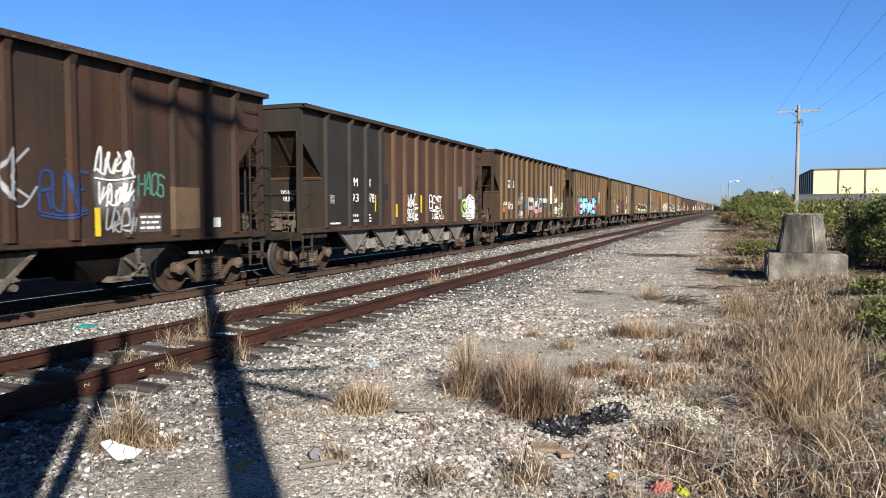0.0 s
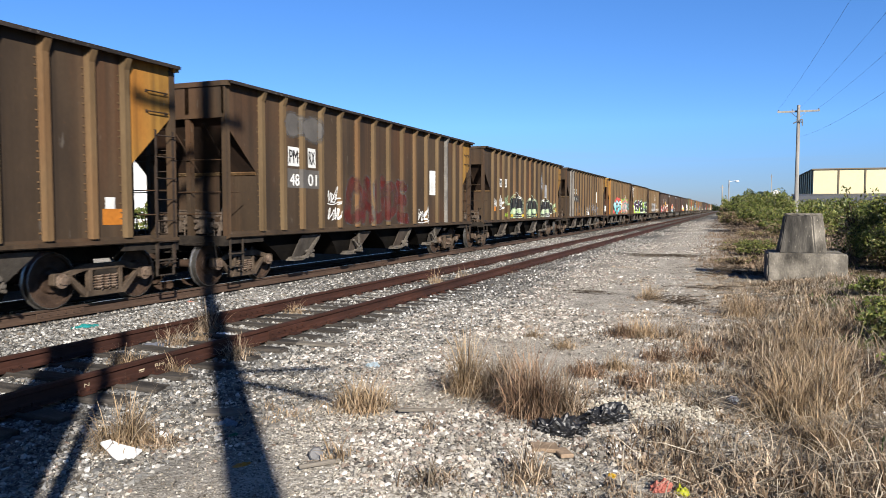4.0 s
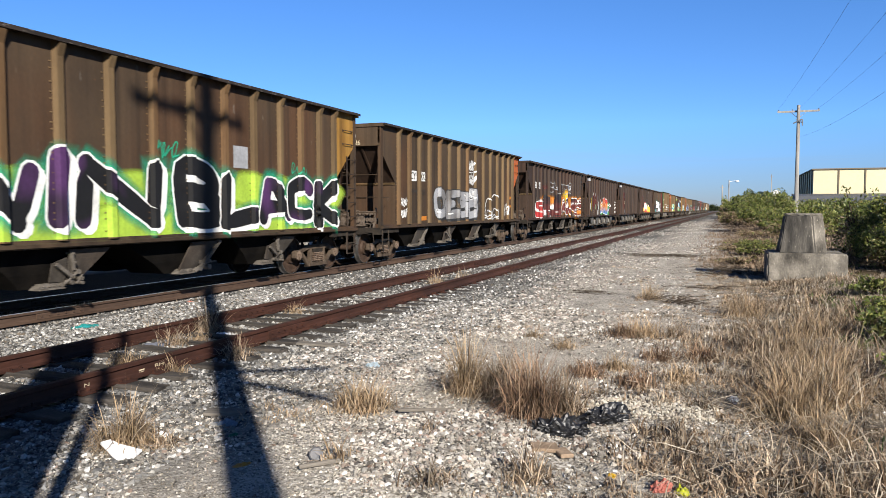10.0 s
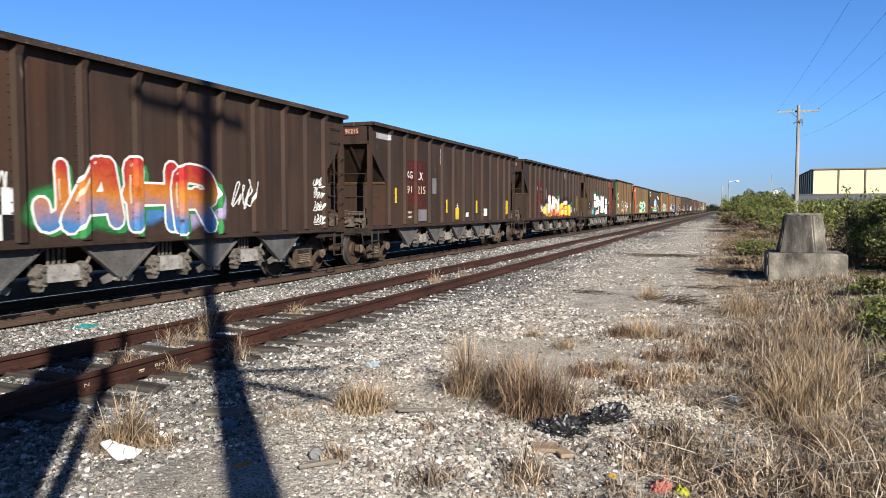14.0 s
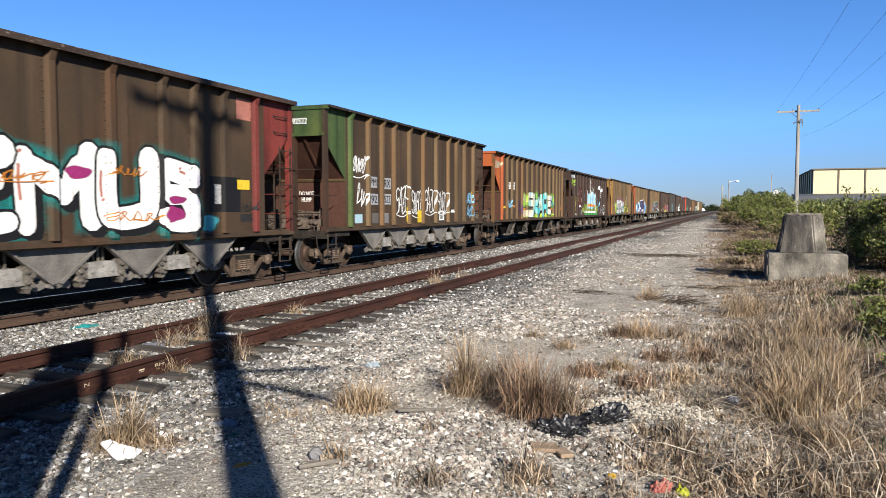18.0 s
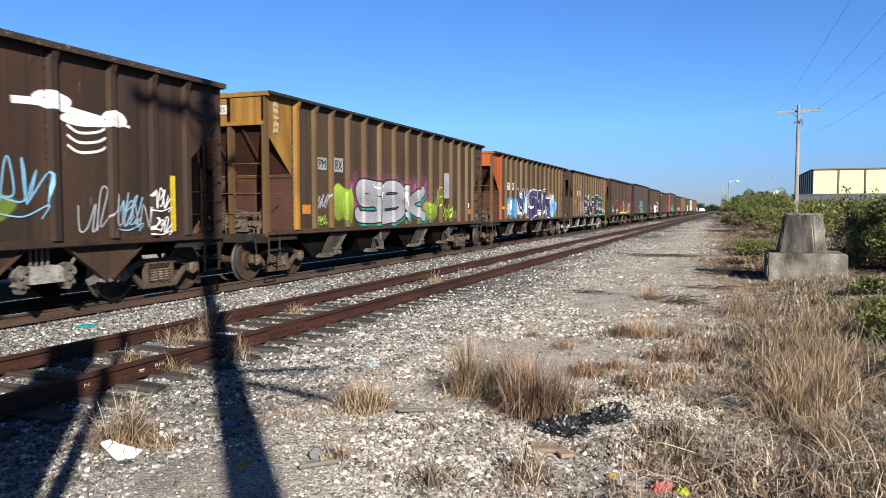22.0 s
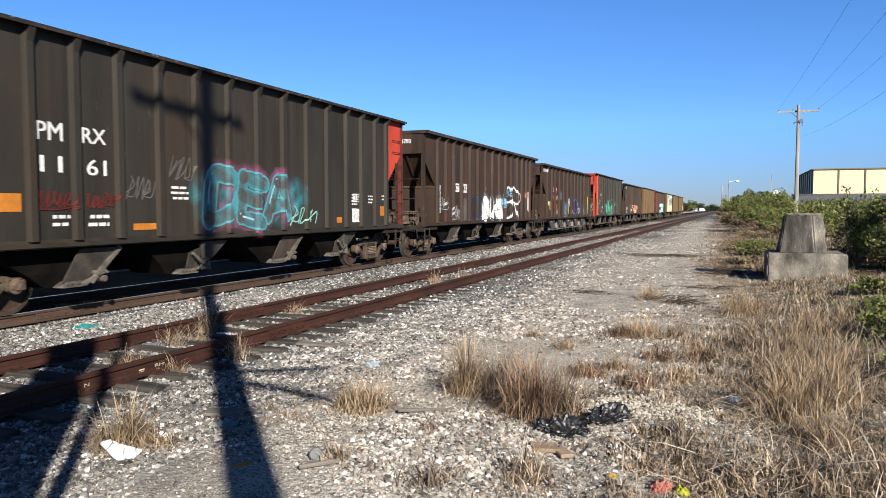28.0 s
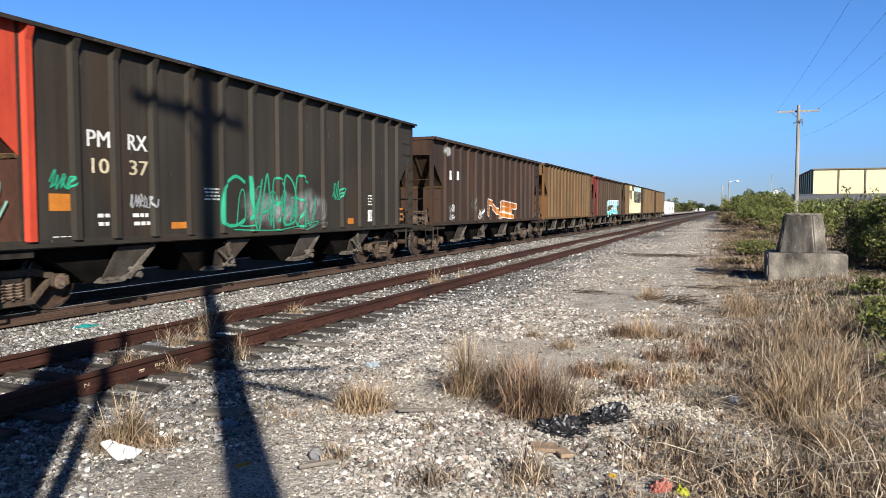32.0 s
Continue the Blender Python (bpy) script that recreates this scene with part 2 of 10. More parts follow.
    gritty = blend(span(tone3.outputs[0], 0.55, 1.0), dust, (0.86, 0.81, 0.72))
    dust = blend(span(tone3.outputs[1], 0.72, 0.95), gritty, (0.14, 0.125, 0.105))
    laid = n.new("ShaderNodeAttribute")
    laid.attribute_name = "gravel_cover"
    path = blend(span(add(laid.outputs["Fac"], fine, 0.9), 0.72, 1.1), dust, limestone)
    soil = blend(span(mid, 0.35, 0.65), (0.06, 0.045, 0.028), (0.19, 0.145, 0.09))
    wob = add(sep.outputs[0], big, 2.4)
    left = blend(span(wob, -3.35, -1.85), ballast, path)
    right = blend(span(wob, 0.9, 2.6), left, soil)
    far_green = blend(span(big, 0.4, 0.6), (0.075, 0.085, 0.03), (0.17, 0.145, 0.075))
    # near-black ground: shade under and behind the train, put into the colour
    under_shade = blend(span(tone.outputs[0], 0.0, 1.0), (0.004, 0.0035, 0.003), (0.018, 0.015, 0.012))
    shaded_bed = blend(span(add(sep.outputs[0], mid, 0.3), -10.0, -10.2), right, under_shade)
    g1 = blend(span(sep.outputs[0], 7.0, 11.0), shaded_bed, far_green)
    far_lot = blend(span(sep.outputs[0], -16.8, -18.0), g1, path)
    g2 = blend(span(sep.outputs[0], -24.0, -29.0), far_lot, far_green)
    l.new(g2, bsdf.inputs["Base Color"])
    bsdf.inputs["Roughness"].default_value, bsdf.inputs["Specular IOR Level"].default_value = 0.95, 0.02
    b = n.new("ShaderNodeBump")
    b.inputs["Strength"].default_value, b.inputs["Distance"].default_value = 0.35, 0.02
    l.new(add(cells.outputs["Distance"], chips.outputs["Distance"], 0.6), b.inputs["Height"])
    l.new(b.outputs[0], bsdf.inputs["Normal"])
    me.materials.append(m)
    tagged(new("ground", me), "pale crushed-limestone lot with grey ballast and dry soil", "ground", kind="structure")


# ---------- the two tracks ----------
RUST = mat("rusty_rail_steel", (0.040, 0.015, 0.0095), (0.092, 0.034, 0.020), 2.5, 0.8, 0.1, 0.2, 30, stretch=(1, 0.25, 1))
RUST_DARK = mat("dull_brown_rail_steel", (0.06, 0.036, 0.024), (0.125, 0.077, 0.052), 2.0, 0.8, 0.1, 0.2, 30, stretch=(1, 0.25, 1))
POLISHED = mat("polished_rail_head", (0.45, 0.45, 0.45), (0.55, 0.55, 0.56), 1.0, 0.3, 0.9, 0.0, 30)
WOOD_TIE = mat("weathered_tie_timber", (0.036, 0.031, 0.027), (0.115, 0.10, 0.085), 4.0, 0.95, 0.0, 0.7, 60, stretch=(0.25, 2, 2))
TIE_DARK = mat("creosoted_tie_timber", (0.028, 0.023, 0.019), (0.065, 0.052, 0.041), 4.0, 0.95, 0.0, 0.5, 60, stretch=(0.25, 2, 2))


def rail_mesh(name, y0, y1, h, m_side, m_top):
    prof = [(-0.07, 0), (0.07, 0), (0.07, 0.012), (0.02, 0.03), (0.009, 0.05), (0.009, h - 0.055), (0.035, h - 0.038), (0.037, h - 0.006), (0.03, h),
            (-0.03, h), (-0.037, h - 0.006), (-0.035, h - 0.038), (-0.009, h - 0.055), (-0.009, 0.05), (-0.02, 0.03), (-0.07, 0.012)]
    bm = bmesh.new()
    prism(bm, prof, y0, y1, "y")
    me = mesh_of(name, bm, m_side, m_top)
    for p in me.polygons:
        if p.normal.z > 0.8 and p.center.z > h - 0.02:
            p.material_index = 1
    return me


def track(name, cx, label, m_side, m_top, m_tie, spacing, proud, rng):
    base = empty(name, (cx, 0, 0))
    tagged(base, label, "railway track", kind="structure")
    h = 0.172
    rail = rail_mesh("rail", -80, 1600, h, m_side, m_top)
    for dx in (-0.755, 0.755):
        part("rail", rail, base, at=(dx, 0, RAIL_Z - h))
    tie_meshes = []
    for k in range(5):
        bm = bmesh.new()
        box(bm, -1.3, 1.3, -0.11, 0.11, -0.16, 0.0)
        bmesh.ops.bevel(bm, geom=list(bm.edges), offset=0.015, segments=1, affect="EDGES")
        bmesh.ops.subdivide_edges(bm, edges=[e for e in bm.edges if e.calc_length() > 2], cuts=5)
        for v in bm.verts:
            v.co += Vector((rng.uniform(-0.02, 0.02), rng.uniform(-0.012, 0.012), rng.uniform(-0.012, 0.006)))
        tie_meshes.append(mesh_of("tie", bm, m_tie))
    bm = bmesh.new()
    for dx in (-0.755, 0.755):
        box(bm, dx - 0.17, dx + 0.17, -0.09, 0.09, 0.0, 0.012)
        for sx in (-0.085, 0.085):
            for sy in (-0.06, 0.06):
                box(bm, dx + sx - 0.012, dx + sx + 0.012, sy - 0.012, sy + 0.012, 0.01, 0.045)
    plates = mesh_of("tie_plates", bm, m_side)
    y = -6.0
    top = RAIL_Z - h - 0.012 + proud
    while y < 62:
        at = (rng.uniform(-0.06, 0.06), y + rng.uniform(-0.05, 0.05), top - 0.007 * min(7.0, max(0.0, y - 10.0)))
        t = part("tie", rng.choice(tie_meshes), base, at=at, rz=rng.uniform(-0.03, 0.03))
        part("tie_plates", plates, t, at=(-at[0], 0, 0))
        y += spacing
    far = bmesh.new()
    while y < 420:
        box(far, -1.3, 1.3, y - 0.11, y + 0.11, top - 0.1, top + rng.uniform(-0.012, 0.004))
        y += spacing
    ob = part("far_ties", mesh_of("far_ties", far, m_tie), base)
    ob["kind"] = "stuff"
    # bolted joint bars where lengths of rail meet
    bm = bmesh.new()
    for sx in (-1, 1):
        prism(bm, [(sx * 0.012, 0.03), (sx * 0.03, 0.035), (sx * 0.03, h - 0.06), (sx * 0.02, h - 0.045), (sx * 0.012, h - 0.05)], -0.45, 0.45, "y")
        for k in range(6):
            rod(bm, (sx * 0.03, -0.38 + 0.152 * k, 0.085), (sx * 0.055, -0.38 + 0.152 * k, 0.085), 0.016, 6)
    bar = mesh_of("joint_bar", bm, m_side)
    for dx, ys in ((-0.755, (9.9, 21.8, 33.7)), (0.755, (8.75, 20.6, 32.5))):
        for yy in ys:
            part("joint_bar", bar, base, at=(dx, yy, RAIL_Z - h))
    return base


ground_sheet()
side_track = track("side_track", SIDE_X, "rust-red unused siding track half sunk in gravel", RUST, RUST, WOOD_TIE, 0.53, 0.022, random.Random(4))
main_track = track("main_track", MAIN_X, "main railway track with brown rails and worn heads", RUST_DARK, POLISHED, TIE_DARK, 0.5, -0.05, random.Random(5))

# ---------- the train ----------
PANEL = mat("dusty_brown_hopper_paint", (0.0480, 0.0310, 0.0181), (0.0880, 0.0565, 0.0316), 0.9, 0.75, 0.0, 0.08, 25, spots=((0.12, 0.05, 0.02), 0.03), stretch=(1, 1, 0.5), vary=0.09, weather=0.8)
# ribs and ledges: tan, lighter than the side sheets
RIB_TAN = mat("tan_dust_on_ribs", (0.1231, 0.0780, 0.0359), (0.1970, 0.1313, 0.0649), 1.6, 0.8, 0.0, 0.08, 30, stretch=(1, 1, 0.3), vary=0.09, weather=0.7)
PANEL_DARK = mat("dark_brown_hopper_paint", (0.0360, 0.0222, 0.0151), (0.0660, 0.0385, 0.0246), 0.8, 0.7, 0.0, 0.06, 25, spots=((0.11, 0.045, 0.02), 0.03), stretch=(1, 1, 0.5), vary=0.09, weather=0.8)
PANEL_RED = mat("reddish_brown_hopper_paint", (0.0540, 0.0310, 0.0195), (0.0880, 0.0510, 0.0316), 0.9, 0.75, 0.0, 0.08, 25, spots=((0.15, 0.06, 0.03), 0.03), stretch=(1, 1, 0.5), vary=0.09, weather=0.8)
# ribs of the reddish car: lighter than its side sheets
RIB_RED = mat("light_reddish_hopper_paint", (0.0900, 0.0500, 0.0288), (0.1450, 0.0830, 0.0465), 1.6, 0.8, 0.0, 0.08, 30, stretch=(1, 1, 0.3), vary=0.09, weather=0.7)
PANEL_BLACK = mat("charcoal_hopper_paint", (0.0283, 0.0240, 0.0177), (0.0466, 0.0396, 0.0296), 0.8, 0.65, 0.0, 0.06, 25, stretch=(1, 1, 0.5), vary=0.09, weather=0.6)
PANEL_ORANGEBROWN = mat("orange_brown_dusty_paint", (0.1111, 0.06156, 0.02394), (0.1881, 0.1069, 0.04275), 1.2, 0.8, 0.0, 0.08, 25, stretch=(1, 1, 0.3), vary=0.09, weather=0.8)
END_YELLOW = mat("faded_ochre_end_paint", (0.2736, 0.1368, 0.02554), (0.4195, 0.2234, 0.0456), 2.5, 0.75, 0.0, 0.08, 30, spots=((0.10, 0.05, 0.02), 0.07), stretch=(1, 1, 0.4), vary=0.09, weather=0.9)
END_ORANGE = mat("faded_orange_end_paint", (0.3876, 0.08236, 0.02132), (0.533, 0.1357, 0.03391), 2.0, 0.7, 0.0, 0.08, 30, spots=((0.13, 0.05, 0.02), 0.06), stretch=(1, 1, 0.4), vary=0.09, weather=0.7)
END_RED = mat("red_end_paint", (0.4788, 0.0513, 0.02508), (0.6612, 0.0855, 0.0399), 2.0, 0.65, 0.0, 0.06, 30, spots=((0.12, 0.03, 0.02), 0.05), stretch=(1, 1, 0.4), vary=0.09, weather=0.6)
END_MAROON = mat("maroon_end_paint", (0.13, 0.022, 0.018), (0.20, 0.04, 0.032), 2.0, 0.7, 0.0, 0.06, 30, stretch=(1, 1, 0.4), weather=0.8)
END_GREEN = mat("green_end_paint", (0.04, 0.075, 0.022), (0.085, 0.135, 0.042), 2.0, 0.7, 0.0, 0.06, 30, spots=((0.08, 0.05, 0.03), 0.05), stretch=(1, 1, 0.4), weather=0.8)
STEEL_GREY = mat("bare_grey_gate_steel", (0.17, 0.1573, 0.1403), (0.289, 0.2677, 0.238), 3.0, 0.7, 0.2, 0.15, 35)
STENCIL = mat("faded_cream_stencil_paint", (0.42, 0.39, 0.33), (0.62, 0.58, 0.5), 20, 0.8, 0, 0.1, 40)
PLATE_DARK = mat("dark_grey_ridge_plate_steel", (0.052, 0.046, 0.040), (0.11, 0.098, 0.086), 2.4, 0.65, 0.1, 0.15, 30, spots=((0.25, 0.23, 0.20), 0.05), weather=0.5)
PLATE_GREY = mat("dull_grey_ridge_plate_steel", (0.09, 0.088, 0.084), (0.18, 0.175, 0.166), 2.4, 0.65, 0.1, 0.15, 30, weather=0.4)
GEAR_PALE = mat("pale_grey_gear_steel", (0.24, 0.225, 0.20), (0.50, 0.475, 0.43), 5.0, 0.7, 0.1, 0.2, 40)
# grimy steel, darkened further to carry the shade under the cars
STEEL_DIRTY_SHADED = mat("grimy_shade_dark_gear_steel", (0.014, 0.0105, 0.008), (0.044, 0.034, 0.025), 5.0, 0.85, 0.1, 0.25, 40)
# chute bodies: black that holds the shade under the sill, matt to stay dark
CHUTE_BLACK = mat("shade_black_chute_steel", (0.004, 0.0035, 0.003), (0.012, 0.010, 0.008), 3.0, 0.9, 0.0, 0.2, 30, spec=0.08)
CHUTE_DUSTY = mat("dusty_brown_grey_chute_steel", (0.042, 0.035, 0.028), (0.092, 0.079, 0.065), 4.0, 0.8, 0.0, 0.2, 30, weather=0.5)
CHUTE_CLEAN = mat("dark_grey_chute_steel", (0.07, 0.065, 0.06), (0.105, 0.10, 0.092), 4.0, 0.7, 0.0, 0.2, 30, weather=0.4)
LINK_STEEL = mat("dusty_brown_grey_link_steel", (0.10, 0.086, 0.07), (0.26, 0.23, 0.19), 7.0, 0.8, 0.1, 0.25, 40, spots=((0.05, 0.035, 0.025), 0.12))
EQUIPMENT = mat("dusty_brown_brake_gear", (0.08, 0.058, 0.043), (0.21, 0.165, 0.13), 9.0, 0.85, 0.1, 0.25, 40, spots=((0.025, 0.018, 0.013), 0.12))
STEP_STEEL = mat("dull_brown_step_steel", (0.035, 0.026, 0.019), (0.085, 0.065, 0.048), 5.0, 0.85, 0.1, 0.25, 40)
STEEL_BROWN = mat("dusty_cast_truck_steel", (0.063, 0.0434, 0.0294), (0.14, 0.1015, 0.07), 5.0, 0.85, 0.1, 0.25, 40)
GATE_STEEL = mat("dusty_hopper_gate_steel", (0.08, 0.068, 0.056), (0.22, 0.193, 0.162), 5.0, 0.8, 0.1, 0.2, 40)
CHORD = mat("worn_dark_top_rail_paint", (0.022, 0.017, 0.014), (0.05, 0.037, 0.029), 3.0, 0.7, 0.0, 0.1, 30, spots=((0.24, 0.21, 0.18), 0.1), stretch=(1, 0.5, 1))
CHORD_BROWN = mat("scraped_brown_top_rail_paint", (0.04, 0.026, 0.019), (0.085, 0.056, 0.04), 3.0, 0.7, 0.0, 0.1, 30, spots=((0.26, 0.22, 0.18), 0.1), stretch=(1, 0.5, 1))
CAP_RUST = mat("rusty_bearing_cap", (0.12, 0.078, 0.055), (0.27, 0.20, 0.15), 9.0, 0.8, 0.1, 0.2, 40)
WHEEL_PALE = mat("dusty_pink_grey_wheel_steel", (0.15, 0.125, 0.115), (0.27, 0.235, 0.22), 6.0, 0.8, 0.1, 0.2, 30)
WHEEL_STEEL = mat("brown_wheel_plate_steel", (0.0525, 0.0315, 0.021), (0.1125, 0.07125, 0.04875), 6.0, 0.75, 0.3, 0.2, 30)
TREAD = mat("bright_wheel_tread", (0.36, 0.34, 0.31), (0.5, 0.48, 0.45), 8.0, 0.35, 0.9, 0.0, 30)
RUNG = mat("dark_ladder_steel", (0.035, 0.024, 0.018), (0.08, 0.055, 0.04), 6.0, 0.8, 0.2, 0.1, 40)
INNER_RUST = mat("dark_rust_hopper_interior", (0.062, 0.026, 0.016), (0.115, 0.048, 0.03), 1.5, 0.85, 0.0, 0.1, 25, stretch=(1, 1, 0.4))

WHEEL_R = 0.457
HALF_W = 1.6
SHEET = 1.5               # outer face of the side sheet
SILL_Z, SHEET_Z = 1.02, 1.13
INSET = 1.05              # end platform depth
AXLE = 0.889


def rib_profile(d):
    """How far a hat-section rib stands off the sheet at a distance d from its middle."""
    d = abs(d)
    return 0.085 if d < 0.055 else (0.085 * (0.085 - d) / 0.03 if d < 0.085 else 0.0)


CAR_MESHES = {}


def once(key, build):
    if key not in CAR_MESHES:
        CAR_MESHES[key] = build()
    return CAR_MESHES[key]


def rib_mesh(m, rivets, top):
    bm = bmesh.new()
    prism(bm, [(-0.085, 0.0), (-0.055, 0.085), (0.055, 0.085), (0.085, 0.0)], 0.0, top - 0.035 - SHEET_Z, "z")
    for v in bm.verts:
        v.co = Vector((v.co.y, v.co.x, v.co.z))
    tall = top - 0.035 - SHEET_Z
    prism(bm, [(0.08, tall - 0.24), (0.152, tall - 0.05), (0.152, tall), (0.08, tall)], -0.054, 0.054, "y")
    if rivets:
        for z in [0.12 + 0.15 * i + 0.05 * (i % 3 == 1) for i in range(18)]:
            for y in (-0.12,):
                lo = bmesh.ops.create_cone(bm, cap_ends=True, segments=6, radius1=0.017, radius2=0.012, depth=0.02, matrix=Matrix.Translation((0.006, y, z)) @ Matrix.Rotation(math.pi / 2, 4, "Y"))
    return mesh_of("rib", bm, m)


def wheelset_mesh(plate, cap):
    bm = bmesh.new()
    for s in (-1, 1):
        prof = [(0.09, 0.66), (0.17, 0.665), (0.20, 0.70), (0.39, 0.735), (0.40, 0.69), (0.485, 0.69), (0.485, 0.715), (0.462, 0.73),
                (WHEEL_R, 0.825), (0.445, 0.83), (0.40, 0.825), (0.39, 0.785), (0.22, 0.775), (0.19, 0.835), (0.10, 0.84), (0.09, 0.84)]
        lathe(bm, [(r, s * h) for r, h in prof], "x", 18)
        lathe(bm, [(0.105, s * 0.90), (0.105, s * 0.99), (0.12, s * 0.995), (0.12, s * 1.05), (0.07, s * 1.06), (0.06, s * 1.085)], "x", 16)
        for k in range(3):
            a = k * 2.094
            rod(bm, (s * 1.055, 0.075 * math.cos(a), 0.075 * math.sin(a)), (s * 1.08, 0.075 * math.cos(a), 0.075 * math.sin(a)), 0.02, 6)
        for k in range(5):                      # chalk and grease marks proud of the plate
            a = k * 1.2566 + 0.3
            rod(bm, (s * 0.775, 0.30 * math.cos(a), 0.30 * math.sin(a)), (s * 0.785, 0.30 * math.cos(a), 0.30 * math.sin(a)), 0.022, 6)
    lathe(bm, [(0.085, -0.9), (0.085, 0.9)], "x", 16)
    me = mesh_of("wheelset", bm, plate, TREAD, cap)
    for p in me.polygons:
        c = p.center
        r = math.hypot(c.y, c.z)
        if r > 0.435 and abs(c.x) > 0.7:
            p.material_index = 1
        elif abs(c.x) > 0.88:
            p.material_index = 2
    return smooth(me, 0.7)


def side_frame_mesh(m):
    bm = bmesh.new()
    a, b = 0.955, 1.035
    top = [(-0.98, 0.50), (-0.80, 0.60), (-0.45, 0.70), (0.45, 0.70), (0.80, 0.60), (0.98, 0.50), (0.98, 0.42), (0.78, 0.50), (0.42, 0.585), (-0.42, 0.585), (-0.78, 0.50), (-0.98, 0.42)]
    prism(bm, top, a, b, "x")
    for s in (-1, 1):
        prism(bm, [(s * 0.80, 0.52), (s * 0.70, 0.53), (s * 0.36, 0.24), (s * 0.36, 0.15), (s * 0.44, 0.16)], a, b, "x")
        prism(bm, [(s * 0.36, 0.60), (s * 0.28, 0.60), (s * 0.28, 0.22), (s * 0.36, 0.22)], a - 0.02, b + 0.01, "x")
        prism(bm, [(s * 0.74, 0.585), (s * 1.04, 0.585), (s * 1.06, 0.40), (s * 1.0, 0.38), (s * 1.0, 0.55), (s * 0.78, 0.55), (s * 0.78, 0.38), (s * 0.72, 0.40)], a - 0.03, b + 0.015, "x")
    prism(bm, [(-0.44, 0.15), (0.44, 0.15), (0.40, 0.245), (-0.40, 0.245)], a - 0.06, b + 0.02, "x")
    bmesh.ops.recalc_face_normals(bm, faces=bm.faces)
    bmesh.ops.bevel(bm, geom=[e for e in bm.edges if e.calc_length() > 0.06], offset=0.010, segments=1, affect="EDGES")
    return mesh_of("side_frame", bm, m)


def spring_mesh(m):
    bm = bmesh.new()
    rings, n = [], 33
    for i in range(n + 1):
        a, z = i * math.pi / 3, 0.26 + 0.25 * i / n
        rings.append([bm.verts.new(((0.066 + 0.017 * c) * math.cos(a), (0.066 + 0.017 * c) * math.sin(a), z + 0.017 * d)) for c, d in ((1, 0), (0, 1), (-1, 0), (0, -1))])
    for p, q in zip(rings, rings[1:]):
        for k in range(4):
            bm.faces.new((p[k], p[(k + 1) % 4], q[(k + 1) % 4], q[k]))
    bm.faces.new(rings[0])
    bm.faces.new(rings[-1])
    return mesh_of("coil_spring", bm, m)


def bolster_mesh():
    bm = bmesh.new()
    prism(bm, [(-1.06, 0.50), (1.06, 0.50), (1.06, 0.585), (0.5, 0.66), (-0.5, 0.66), (-1.06, 0.585)], -0.2, 0.2, "y")
    lathe(bm, [(0.2, 0.64), (0.2, 0.74)], "z", 16)
    for s in (-1, 1):                                # brake beam and shoes
        rod(bm, (-0.8, s * 0.36, 0.36), (0.8, s * 0.36, 0.36), 0.045, 8)
        for x in (-0.745, 0.745):
            box(bm, x - 0.045, x + 0.045, s * 0.40 - 0.03, s * 0.40 + 0.03, 0.26, 0.52)
    return mesh_of("bolster", bm, STEEL_DIRTY_SHADED)


def coupler_mesh():
    bm = bmesh.new()
    box(bm, -0.08, 0.08, -0.42, 0.5, 0.76, 0.92)
    prism(bm, [(-0.2, -0.75), (0.16, -0.72), (0.2, -0.5), (0.1, -0.4), (-0.1, -0.4), (-0.18, -0.5)], 0.72, 0.98, "z")
    prism(bm, [(0.02, -0.78), (0.14, -0.79), (0.17, -0.69), (0.05, -0.68)], 0.74, 0.96, "z")
    rod(bm, (0.2, -0.28, 0.86), (1.3, -0.12, 0.95), 0.014, 6)      # cut lever
    rod(bm, (1.3, -0.12, 0.95), (1.36, -0.14, 0.62), 0.014, 6)
    for k in range(7):                               # drooping air hose
        a, b = k / 7, (k + 1) / 7
        def h(u):
            return (0.34 - 0.06 * u, -0.2 - 0.5 * u, 0.72 - 0.9 * u * (1 - u) - 0.12 * u)
        rod(bm, h(a), h(b), 0.028, 6)
    return mesh_of("coupler", bm, STEEL_DIRTY_SHADED)


def bogie(car, y, m):
    b = empty("bogie")
    b.parent = car
    b.location = (0, y, 0)
    for side in (1, -1):
        part("side_frame", once(("sf", m.name), lambda: side_frame_mesh(m)), b, rz=0 if side > 0 else math.pi)
        for dy in (-0.155, 0.0, 0.155):
            part("coil_spring", once(("sp", m.name), lambda: spring_mesh(m if m is GEAR_PALE else CAP_RUST)), b, at=(side * 1.03, dy, 0))
    part("bolster", once("bo", bolster_mesh), b)
    for s in (-1, 1):
        w = part("wheelset", once(("ws", m.name), lambda: wheelset_mesh(*((WHEEL_PALE, GEAR_PALE) if m is GEAR_PALE else (WHEEL_STEEL, CAP_RUST)))), b, "worn wheel pair with bright tread", at=(0, s * AXLE, WHEEL_R))
        WHEELS[s].append(w)
    return b


WHEELS = {-1: [], 1: []}


